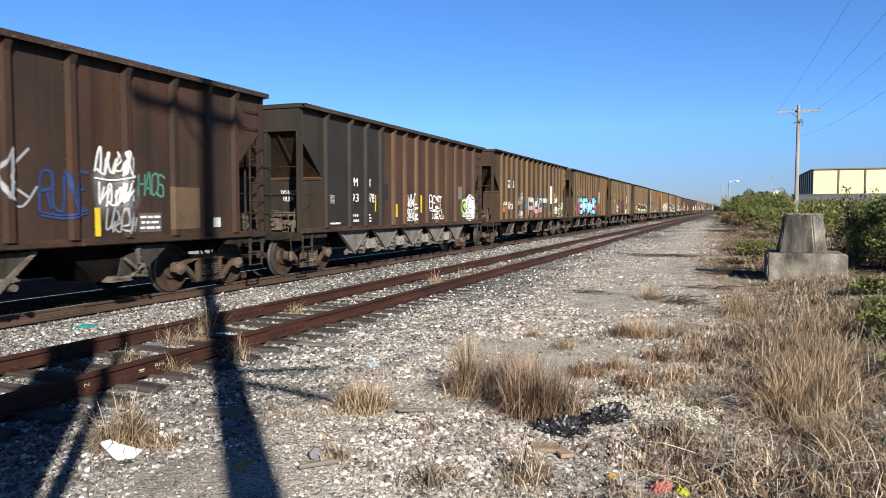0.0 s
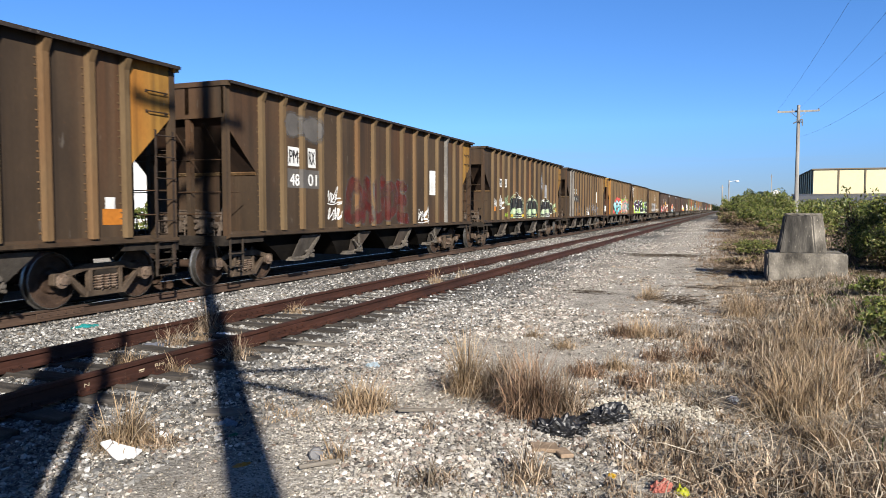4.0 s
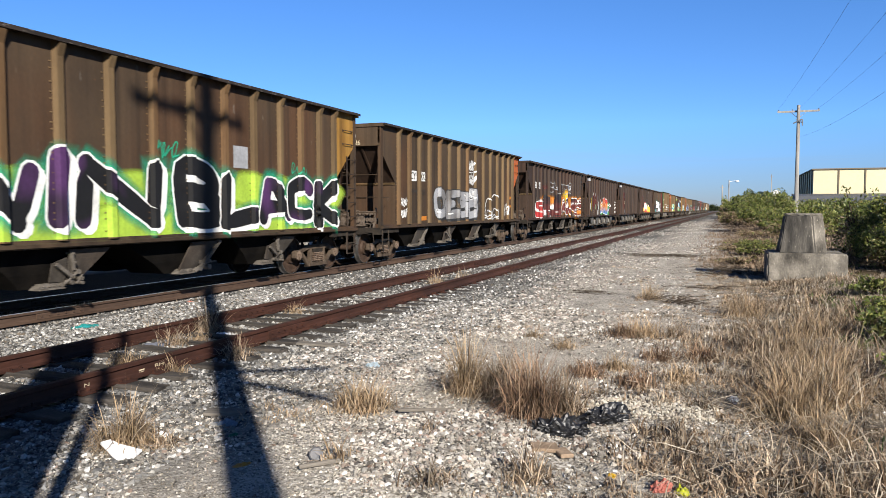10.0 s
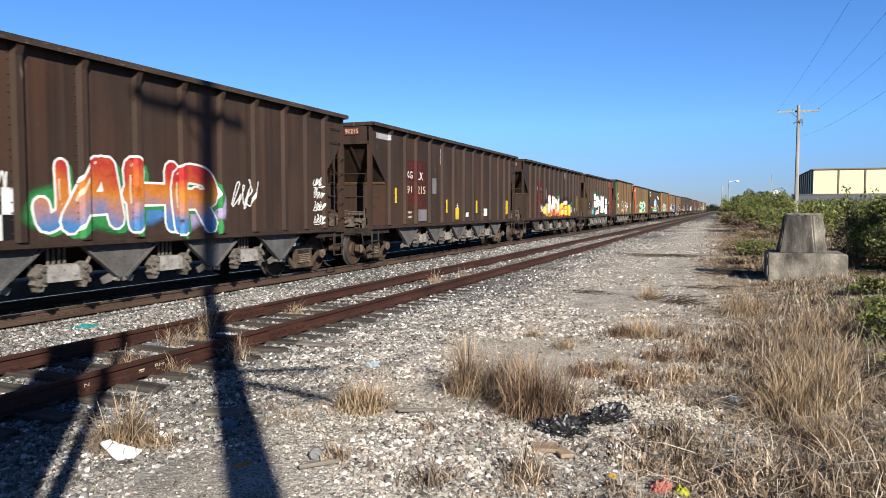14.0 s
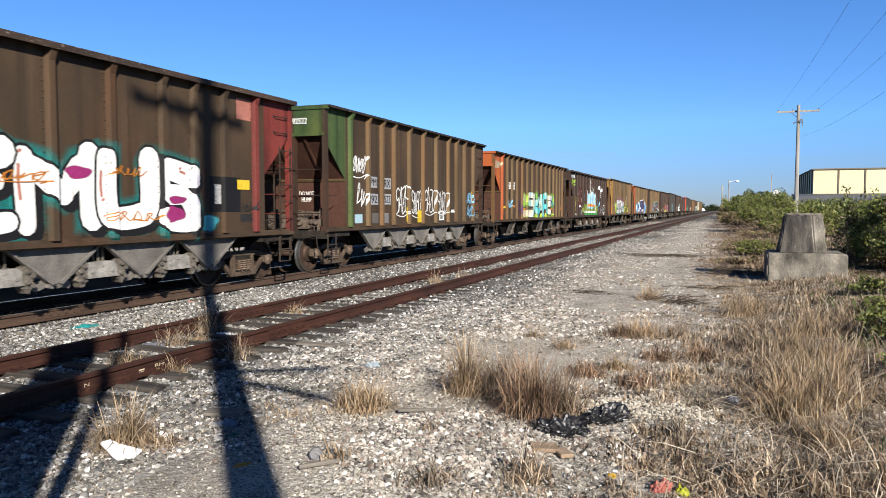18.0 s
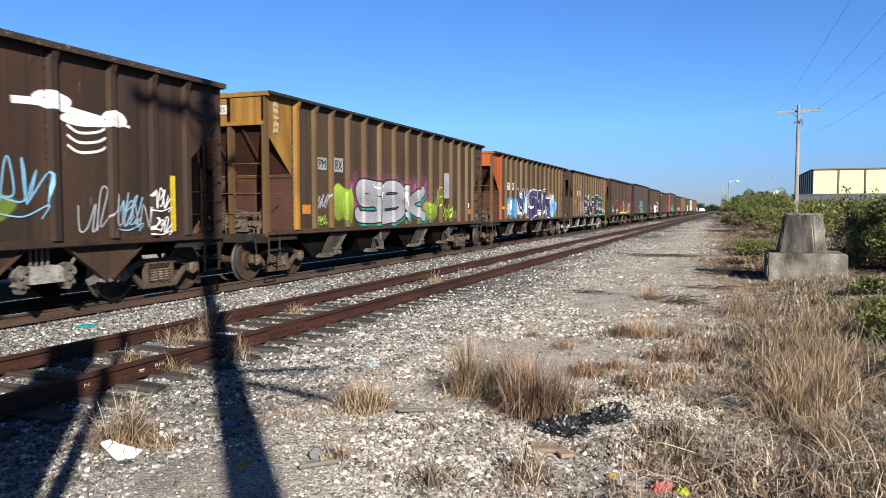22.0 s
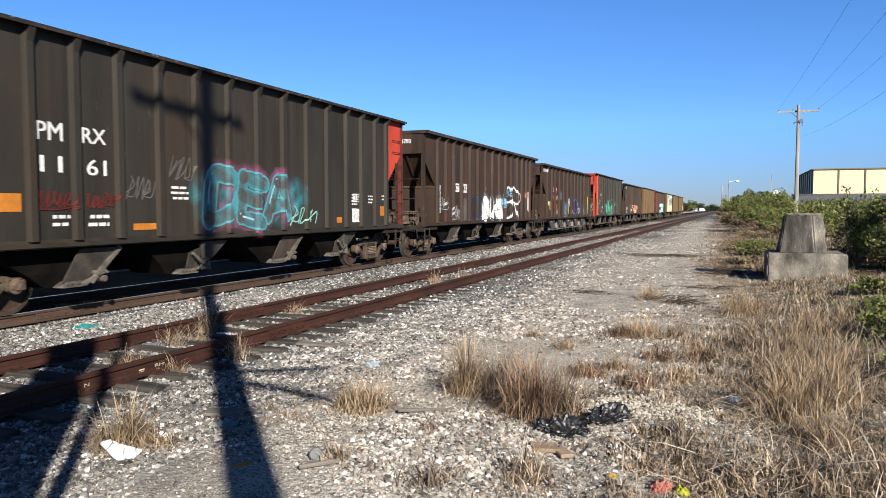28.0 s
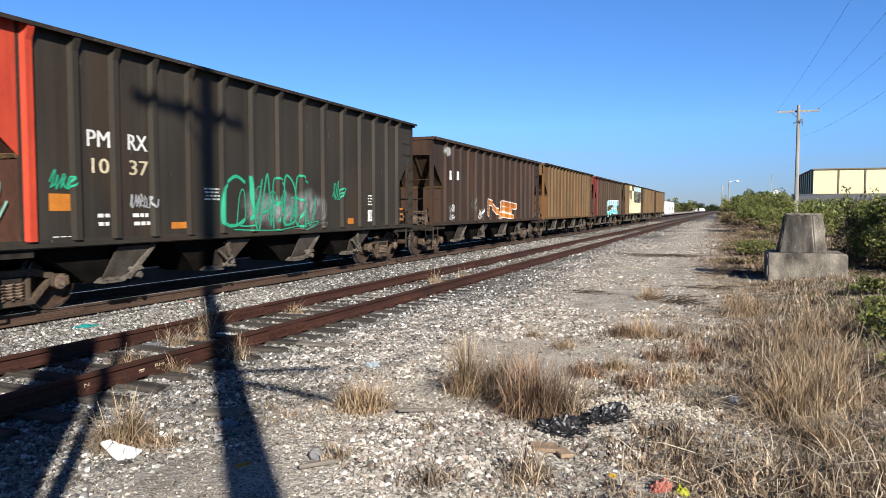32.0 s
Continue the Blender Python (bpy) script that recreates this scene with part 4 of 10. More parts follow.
    part("ladder", once(("ladx", mr.name), lambda: ladder_mesh(RUNG, 1.05, 3.55, 7)), car, at=(SHEET - 0.3, h + 0.05, 0), rz=math.pi / 2)
    grab = once("grab", lambda: grab_mesh(RUNG))
    for z in (3.3, 3.65):
        part("grab_iron", grab, car, at=(SHEET, h - 0.45, z))
    part("brake_wheel", once("bw", brake_wheel_mesh), car, at=(-0.9, h + 0.12, 2.7))
    # discharge gear
    gm = spec.get("truck", GATE_STEEL)
    if spec.get("kind", 1) == 1:
        fm = CHUTE_CLEAN if gm is GEAR_PALE else CHUTE_DUSTY
        for lean, y in CHUTES:
            part("hopper_chute", once(("ch", lean), lambda: chute_mesh(lean)), car, at=(0, y, 0))
            for side in (-1, 1):
                part("hopper_gate", once(("gt", gm.name, side), lambda: gate_mesh(gm, side)), car, at=(0, y, 0))
                part("chute_face", once(("cf", lean, fm.name, side), lambda: chute_face_mesh(lean, fm, side)), car, at=(0, y, 0))
                part("gate_lever", once(("gl", lean, gm.name, side), lambda: gate_lever_mesh(lean, gm, side)), car, at=(0, y, 0))
    else:
        step = (L - 5.6) / 4
        plates = spec.get("plates", PLATE_DARK)
        for i in range(5):
            y = -h + 2.8 + i * step
            for rz in (0, math.pi):
                ridge = part("ridge_plate", once(("rp", plates.name), lambda: gusset_mesh(plates)), car, "dusty triangular ridge plate", at=(0, y, 0), rz=rz)
                if spec.get("stencil"):
                    part("stencil", once("sb", stencil_mesh), ridge, "faded cream stencilled bar")
                for side in (-1, 1):
                    part("rim", once(("rr", side, plates.name), lambda: ridge_rim_mesh(side, plates)), ridge)
                    part("flap", once(("rf", side), lambda: ridge_flap_mesh(side, STEEL_GREY)), ridge)
                if i < 4:
                    part("door_gear", once("dg", door_gear_mesh), car, "pale worn steel beam", at=(0, y + step / 2, 0), rz=rz)
                    part("door_link", once("dl", door_link_mesh), car, at=(0, y + step / 2, 0), rz=rz)
        # trough in the same black, shade under the car included
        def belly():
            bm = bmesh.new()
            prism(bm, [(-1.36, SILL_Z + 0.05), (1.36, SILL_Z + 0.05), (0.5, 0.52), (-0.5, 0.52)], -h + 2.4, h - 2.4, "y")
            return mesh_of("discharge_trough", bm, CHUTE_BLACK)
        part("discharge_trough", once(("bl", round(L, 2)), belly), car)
    for y in (-h + 1.2, h - 1.2):
        bogie(car, y, spec.get("truck", STEEL_BROWN))
    paint_marks(car, spec, h, ys)
    return car

# ---------- lettering and graffiti, laid over sheet and ribs ----------
PAINTS = {"white": (0.78, 0.78, 0.75), "black": (0.012, 0.012, 0.013), "cyan": (0.10, 0.55, 0.60), "pale": (0.42, 0.62, 0.70), "magenta": (0.33, 0.03, 0.16), "purple": (0.09, 0.035, 0.12),
          "grey": (0.22, 0.21, 0.22), "ash": (0.26, 0.26, 0.28), "silver": (0.40, 0.41, 0.43), "red": (0.45, 0.03, 0.03), "maroon": (0.14, 0.025, 0.02), "orange": (0.62, 0.22, 0.03), "yellow": (0.78, 0.55, 0.04), "lime": (0.42, 0.62, 0.07),
          "green": (0.04, 0.25, 0.07), "mint": (0.30, 0.62, 0.52), "palegreen": (0.45, 0.60, 0.36), "blue": (0.07, 0.22, 0.48), "sky": (0.25, 0.52, 0.75), "navy": (0.03, 0.025, 0.09), "pink": (0.52, 0.14, 0.30),
          "salmon": (0.50, 0.20, 0.15), "cream": (0.68, 0.58, 0.40), "teal": (0.02, 0.27, 0.25), "olive": (0.16, 0.22, 0.03), "jade": (0.03, 0.38, 0.22), "brown": (0.14, 0.095, 0.055), "dim": (0.13, 0.12, 0.11), "charcoal": (0.03, 0.03, 0.03), "soot": (0.034, 0.029, 0.025), "dull blue": (0.035, 0.06, 0.17), "dull green": (0.09, 0.24, 0.17), "lilac": (0.42, 0.36, 0.55), "rust": (0.13, 0.055, 0.03), "coral": (0.62, 0.085, 0.075), "aqua": (0.08, 0.36, 0.42)}


def tinted(c, k):
    return tuple(min(0.85, v * k * (0.82 if c == "white" else 0.68)) for v in PAINTS[c])


def plain_name(c):
    """A paint's colours in words."""
    return c.replace(">", " and ").replace("+", " and ").replace("*", "")


def spray(c, soft=False):
    """Sprayed paint: one colour, 'a>b' fading down from a to b, 'a+b+c' in soft patches, a trailing '*' worn thin.
    soft: the paint thins out where the mesh says so."""
    key = "sprayed_" + c + ("_mist" if soft else "_paint")
    if key in MATS:
        return MATS[key]
    worn, fade = c.endswith("*"), ">" in c
    names = c.rstrip("*").replace("+", ">").split(">")
    m = bpy.data.materials.new(key)
    m.use_nodes = True
    n, l = m.node_tree.nodes, m.node_tree.links
    bsdf = n["Principled BSDF"]
    bsdf.inputs["Roughness"].default_value, bsdf.inputs["Specular IOR Level"].default_value = 0.62, 0.25
    tc = n.new("ShaderNodeTexCoord")

    def cloud_noise(scale, detail):
        t = n.new("ShaderNodeTexNoise")
        t.inputs["Scale"].default_value, t.inputs["Detail"].default_value = scale, detail
        l.new(tc.outputs["Object"], t.inputs["Vector"])
        return t.outputs["Fac"]

    def span(v, a, b, lo=0.0, hi=1.0):
        r = n.new("ShaderNodeMapRange")
        for i, q in enumerate((a, b, lo, hi)):
            r.inputs[i + 1].default_value = q
        l.new(v, r.inputs[0])
        return r.outputs[0]

    def calc(op, a, b):
        x = n.new("ShaderNodeMath")
        x.operation = op
        for i, v in enumerate((a, b)):
            if isinstance(v, float):
                x.inputs[i].default_value = v
            else:
                l.new(v, x.inputs[i])
        return x.outputs[0]

    ramp = n.new("ShaderNodeValToRGB")
    el = ramp.color_ramp.elements
    tones = [tinted(k, 1.0) for k in names] if len(names) > 1 else [tinted(names[0], 0.8), tinted(names[0], 1.06)]
    for i, t in enumerate(tones):
        e = el[i] if i < 2 else el.new(1.0)
        e.color = (*t, 1)
    for i in range(len(tones)):
        el[i].position = i / (len(tones) - 1)
    if fade:
        sep = n.new("ShaderNodeSeparateXYZ")
        l.new(tc.outputs["Object"], sep.inputs[0])
        l.new(calc("ADD", span(sep.outputs[2], 2.35, 1.25), calc("MULTIPLY", calc("SUBTRACT", cloud_noise(2.2, 3), 0.5), 0.9)), ramp.inputs[0])
    else:
        l.new(span(cloud_noise(0.95 if len(names) > 1 else 2.2, 1.5), 0.33, 0.67), ramp.inputs[0])
    hsv = n.new("ShaderNodeHueSaturation")
    l.new(span(cloud_noise(16, 4), 0.3, 0.7, 0.86, 1.12), hsv.inputs["Value"])
    l.new(ramp.outputs[0], hsv.inputs["Color"])
    l.new(hsv.outputs[0], bsdf.inputs["Base Color"])
    if soft or worn:
        clear = n.new("ShaderNodeBsdfTransparent")
        mx = n.new("ShaderNodeMixShader")
        cover = None
        if soft:
            at = n.new("ShaderNodeAttribute")
            at.attribute_name = "cover"
            cover = at.outputs["Fac"]
        if worn:
            thin = span(cloud_noise(3.2, 6), 0.34, 0.66, 0.1, 0.75)
            cover = calc("MULTIPLY", cover, thin) if cover else thin
        l.new(cover, mx.inputs[0])
        l.new(clear.outputs[0], mx.inputs[1])
        l.new(bsdf.outputs[0], mx.inputs[2])
        l.new(mx.outputs[0], n["Material Output"].inputs[0])
    MATS[key] = m
    return m


def drawing():
    """A flat drawing: x along the car from its leading end, y up, z the order of the coats."""
    bm = bmesh.new()
    bm.verts.layers.float.new("cover")
    return bm


def lay(name, bm, cols, car, h, ys, lift, label="", soft=False):
    """Wrap a flat drawing over the sheet and its ribs."""
    if not bm.verts:
        bm.free()
        return None
    lo, hi = min(v.co.x for v in bm.verts), max(v.co.x for v in bm.verts)
    for y in ys:
        r = y + h
        if lo - 0.1 < r < hi + 0.1:
            for d in (-0.0852, -0.055, 0.055, 0.0852):
                bmesh.ops.bisect_plane(bm, geom=list(bm.verts) + list(bm.edges) + list(bm.faces), dist=1e-5, plane_co=(r + d, 0, 0), plane_no=(1, 0, 0))
    for v in bm.verts:
        a = v.co.x
        off = max((rib_profile(a - (y + h)) for y in ys), default=0.0)
        v.co = Vector((SHEET + off + lift + v.co.z, a - h, v.co.y))
    for f in bm.faces:
        f.normal_update()
        if f.normal.x < 0:
            f.normal_flip()
    me = bpy.data.meshes.new(name)
    bm.to_mesh(me)
    bm.free()
    for c in cols:
        me.materials.append(spray(c, soft))
    return part(name, me, car, plain_name(label))


def in_bay(x0, x1, h, ys):
    """Keep a small panel or letters clear of the ribs beside it."""
    c = (x0 + x1) / 2
    lo = max((y + h for y in ys if y + h <= c), default=-9.0) + 0.092
    hi = min((y + h for y in ys if y + h > c), default=99.0) - 0.092
    if x1 - x0 < hi - lo + 0.14:
        return max(x0, lo), min(x1, hi)
    return x0, x1


def glyph(text, fat):
    """Flat outline of a text at unit size, thickened by fat."""
    key = ("glyph", text, round(fat, 3))
    if key not in CAR_MESHES:
        cu = bpy.data.curves.new("glyph", "FONT")
        cu.body, cu.size, cu.offset, cu.resolution_u = text, 1.0, fat, 3
        ob = bpy.data.objects.new("glyph", cu)
        me = bpy.data.meshes.new_from_object(ob)
        bpy.data.objects.remove(ob)
        CAR_MESHES[key] = me
    return CAR_MESHES[key]


def put_text(bm, text, x0, x1, z0, z1, fat=0.0, lift=0.0):
    """Fit a text into a box."""
    me = glyph(text, fat)
    xs = [v.co.x for v in me.vertices]
    zs = [v.co.y for v in me.vertices]
    if not xs:
        return
    ax, bx, az, bz = min(xs), max(xs), min(zs), max(zs)
    n0 = len(bm.verts)
    bm.from_mesh(me)
    bm.verts.ensure_lookup_table()
    for v in bm.verts[n0:]:
        u, w = (v.co.x - ax) / (bx - ax), (v.co.y - az) / (bz - az)
        v.co = Vector((x0 + (x1 - x0) * u, z0 + (z1 - z0) * w, lift))


def bold_text(bm, text, x0, x1, z0, z1):
    """The text struck three times side by side, each a hair proud of the last."""
    d = 0.022 * (z1 - z0)
    for k, o in enumerate((-d, 0.0, d)):
        put_text(bm, text, x0 + o, x1 + o, z0, z1, 0.0, 0.0006 * k)


def ellipse(bm, cx, cz, rx, rz, rng, wob=0.12, seg=26, lift=0.0, soft=0.3):
    """A wobbly round patch whose paint thins out over the outer share given by soft."""
    cover = bm.verts.layers.float["cover"]
    ph = rng.uniform(0, 6)
    rings = []
    for k in (1 - soft, 1.0):
        ring = []
        for i in range(seg):
            a = 2 * math.pi * i / seg
            q = k * (1 + wob * math.sin(3 * a + ph) + wob * 0.6 * math.sin(5 * a - ph))
            v = bm.verts.new((cx + rx * q * math.cos(a), cz + rz * q * math.sin(a), lift))
            v[cover] = 1.0 if k < 1 else 0.0
            ring.append(v)
        rings.append(ring)
    bm.faces.new(rings[0])
    for i in range(seg):
        j = (i + 1) % seg
        bm.faces.new((rings[0][i], rings[1][i], rings[1][j], rings[0][j]))


def curved(pts, steps=5):
    """A smooth way through points."""
    pts = [Vector(p) for p in pts]
    path = []
    ext = [pts[0]] + pts + [pts[-1]]
    for i in range(1, len(ext) - 2):
        a, b, c, d = ext[i - 1:i + 3]
        for k in range(steps):
            t = k / steps
            path.append(0.5 * ((2 * b) + (c - a) * t + (2 * a - 5 * b + 4 * c - d) * t * t + (3 * b - a - 3 * c + d) * t ** 3))
    path.append(pts[-1])
    return path


def ribbon(bm, pts, w, lift=0.0, soft=0.45, steps=5):
    """A sprayed stroke with thin edges; it climbs a hair so that crossings do not share a plane."""
    cover = bm.verts.layers.float["cover"]
    path = curved(pts, steps)
    d0, d1 = path[1] - path[0], path[-1] - path[-2]
    if d0.length > 1e-6:
        path.insert(0, path[0] - d0.normalized() * w * 0.4)
    if d1.length > 1e-6:
        path.append(path[-1] + d1.normalized() * w * 0.4)
    last, n = None, len(path)
    for i, p in enumerate(path):
        d = (path[min(i + 1, n - 1)] - path[max(i - 1, 0)])
        if d.length < 1e-6:
            continue
        nrm = Vector((-d.y, d.x)).normalized() * w / 2
        row = []
        for s, c in ((1.0, 0.0), (1 - soft, 1.0), (soft - 1, 1.0), (-1.0, 0.0)):
            v = bm.verts.new((p.x + nrm.x * s, p.y + nrm.y * s, lift + i * 3e-5))
            v[cover] = 0.0 if i in (0, n - 1) else c
            row.append(v)
        if last:
            for k in range(3):
                bm.faces.new((last[k], last[k + 1], row[k + 1], row[k]))
        last = row


def broad(bm, pts, w, lift, mi=0, steps=5, bend=True, flare=0.0):
    """A solid fat stroke with round joints, thicker or thinner towards its end by flare."""
    path = curved(pts, steps) if bend else [a.lerp(b, k / 3) for a, b in zip([Vector(p) for p in pts], [Vector(p) for p in pts[1:]]) for k in range(3)] + [Vector(pts[-1])]
    last, n = None, len(path)
    for i, p in enumerate(path):
        d = path[min(i + 1, n - 1)] - path[max(i - 1, 0)]
        if d.length < 1e-6:
            continue
        wi = w * (1 + flare * (2 * i / max(1, n - 1) - 1))
        nrm = Vector((-d.y, d.x)).normalized() * wi / 2
        z = lift + i * 1.2e-5
        pair = (bm.verts.new((p.x + nrm.x, p.y + nrm.y, z)), bm.verts.new((p.x - nrm.x, p.y - nrm.y, z)))
        if last:
            bm.faces.new((last[0], last[1], pair[1], pair[0])).material_index = mi
        last = pair
        if i in (0, n - 1) or (not bend and i % 3 == 0):
            ring = [bm.verts.new((p.x + wi * 0.5 * math.cos(a), p.y + wi * 0.5 * math.sin(a), z + 6e-6)) for a in [k * math.pi / 5 for k in range(10)]]
            bm.faces.new(ring).material_index = mi


# letter skeletons: points on a ten-by-ten grid, strokes split by blanks
BONES = {"A": "00-39-59-90 23-73", "B": "00-09-69-87-65-05 65-92-60-00", "C": "88-59-18-07-02-11-50-81", "D": "00-09-59-97-92-50-00", "E": "90-00-09-99 05-75", "F": "00-09-99 05-75", "H": "00-09 90-99 05-95", "G": "88-59-18-02-50-92-95-55", "I": "50-59", "J": "99-92-70-20-03",
         "K": "00-09 99-04-90", "L": "09-00-90", "M": "00-09-54-99-90", "N": "00-09-90-99", "O": "50-11-07-29-79-97-92-50", "P": "00-09-79-97-84-04", "R": "00-09-79-97-85-05 45-90", "S": "98-69-19-07-25-75-92-80-10-01",
         "T": "50-59 09-99", "U": "09-02-20-70-92-99", "V": "09-50-99", "W": "09-20-55-70-99", "X": "00-99 09-90", "Z": "09-99-00-90"}
ROUND = set("BCDGJOPRSU")
# joined-up hand strokes in a unit cell, each entering on one side and leaving on the other
LOOPS = ("00-29-48-20-73-95", "03-38-69-41-10-82", "00-18-39-52-11-90-96", "05-19-30-68-80-97", "08-01-42-79-50-93", "00-39-09-60-98-91", "04-49-77-13-40-99", "09-10-58-21-97-90", "00-47-19-65-02-81-98")


def bones(c, cell, tilt, shear, lean):
    """The strokes of a letter in its cell, tilted, slanted and swayed."""
    x0, x1, z0, z1 = cell
    cx, cz = (x0 + x1) / 2, (z0 + z1) / 2
    ca, sa = math.cos(tilt), math.sin(tilt)
    for stroke in BONES[c].split(" "):
        pts = []
        for p in stroke.split("-"):
            u, v = int(p[0]) / 9, int(p[1]) / 9
            x = (u - 0.5) * (x1 - x0) + shear * (v - 0.5) * (z1 - z0) + 0.05 * (x1 - x0) * math.sin(5 * v + lean)
            z = (v - 0.5) * (z1 - z0) + 0.05 * (z1 - z0) * math.sin(4 * u + lean)
            pts.append(Vector((cx + x * ca - z * sa, cz + x * sa + z * ca)))
        yield pts


def scrawl(bm, x0, x1, z0, z1, n, wd, g):
    """One, or several stacked, lines of joined-up hand strokes."""
    W, H = x1 - x0, z1 - z0
    rows = min(5, max(2, round(H / max(W, 0.12) / 0.85))) if H > 1.7 * W else 1
    for r in range(rows):
        a0, a1 = z1 - H * (r + 0.95) / rows, z1 - H * (r + 0.08) / rows
        tall = a1 - a0
        m = max(2, min(n + 1, round(W / (0.42 * tall) + 0.5)))
        slant = g.uniform(0.0, 0.25) * tall
        pts = []
        for i in range(m):
            cell, k = W / m, g.uniform(0.62, 1.0)
            base = a0 + g.uniform(0, 0.16) * tall
            for p in g.choice(LOOPS).split("-"):
                u, v = int(p[0]) / 9 + g.uniform(-0.1, 0.1), int(p[1]) / 9 + g.uniform(-0.09, 0.09)
                pts.append((x0 + cell * (i + 1.12 * u) + slant * (v - 0.5), base + tall * k * v * 0.9))
        w = 0.62 * min(wd, 0.12 * tall, 0.16 * W) + 0.012
        ribbon(bm, pts, w, 0.0012 * r)
        if g.random() < 0.4 and W > 0.7 * tall:
            ribbon(bm, [(x0 - 0.05 * W, a0 - 0.05 * tall), (x0 + 0.5 * W, a0 - 0.1 * tall), (x1 + 0.08 * W, a0 + 0.08 * tall), (x1 - 0.1 * W, a0 - 0.14 * tall)], w * 0.8, 0.006)


def fat_word(car, h, ys, box_, text, fill, line, glow, seed, fat=0.05, shade=None, glint=None):
    """Fat overlapping letters: sprayed glow, drop shade, outline, fill and strokes of light, a part for each letter."""
    x0, x1, z0, z1 = box_
    W, H = x1 - x0, z1 - z0
    g = random.Random(seed)
    cells = [c for c in text if c != " "]
    wts = [0.5 if c in "IJ1" else 1.2 if c in "MW" else g.uniform(0.85, 1.08) for c in cells]
    tot = sum(wts)
    edge = 0.024 + 0.013 * min(3.0, H)
    spots_, a = [], x0
    for i, c in enumerate(cells):
        w = W * wts[i] / tot
        cell = (a - w * 0.05, a + w * 1.05, z0 + g.uniform(-0.03, 0.10) * H, z1 - g.uniform(-0.03, 0.14) * H)
        thick = min(0.33 * (cell[1] - cell[0]), 0.24 * (cell[3] - cell[2])) * (0.92 + 2.6 * fat)
        cell = (cell[0] + thick * 0.55, cell[1] - thick * 0.55, cell[2] + thick * 0.55, cell[3] - thick * 0.55)
        strokes = list(bones(c, cell, g.uniform(-0.09, 0.09), g.uniform(-0.12, 0.2), g.uniform(0, 6)))
        spots_.append((c, thick, strokes, [g.uniform(-0.26, 0.26) for _ in strokes]))
        a += w
    if glow:
        bm = drawing()
        for i, (c, thick, strokes, _) in enumerate(spots_):
            for j, pts in enumerate(strokes):
                ribbon(bm, pts, thick + 2 * edge + 0.30, 0.0002 * (i % 3) + 0.0001 * j, 0.62, 3)
        lay("graffiti_glow", bm, [glow], car, h, ys, 0.0050, glow + " sprayed glow round graffiti", True)
    if shade:
        bm = drawing()
        for i, (c, thick, strokes, fl) in enumerate(spots_):
            for j, pts in enumerate(strokes):
                broad(bm, [(p.x + 0.3 * thick, p.y - 0.22 * thick) for p in pts], thick + 1.2 * edge, 0.0002 * (i % 2) + 0.0001 * j, 0, 4, c in ROUND, fl[j])
        lay("graffiti_shade", bm, [shade], car, h, ys, 0.0062, shade + " painted drop shade of letters")
    for i, (c, thick, strokes, fl) in enumerate(spots_):
        bm = drawing()
        cols = [line, fill]
        for k, extra in ((0, 2 * edge), (1, 0.0)):
            for j, pts in enumerate(strokes):
                broad(bm, pts, thick + extra, 0.0011 * k + 0.0002 * j, k, 4, c in ROUND, fl[j] * (1 if k else 0.8))
        if glint:
            cols.append(glint)
            p, q = strokes[0][0], strokes[0][1]
            o = Vector((-0.2 * thick, 0.1 * thick))
            broad(bm, [p.lerp(q, 0.35) + o, p.lerp(q, 0.6) + o * 1.2, p.lerp(q, 0.85) + o], 0.14 * thick, 0.0026, 2)
            broad(bm, [q + o + Vector((0.02, 0.12 * thick)), q + o + Vector((0.12 * thick, 0.16 * thick))], 0.12 * thick, 0.0028, 2)
        lay("graffiti_letter", bm, cols, car, h, ys, 0.0075 + 0.0021 * (i % 2), "fat " + fill + " graffiti letter with " + line + " outline")


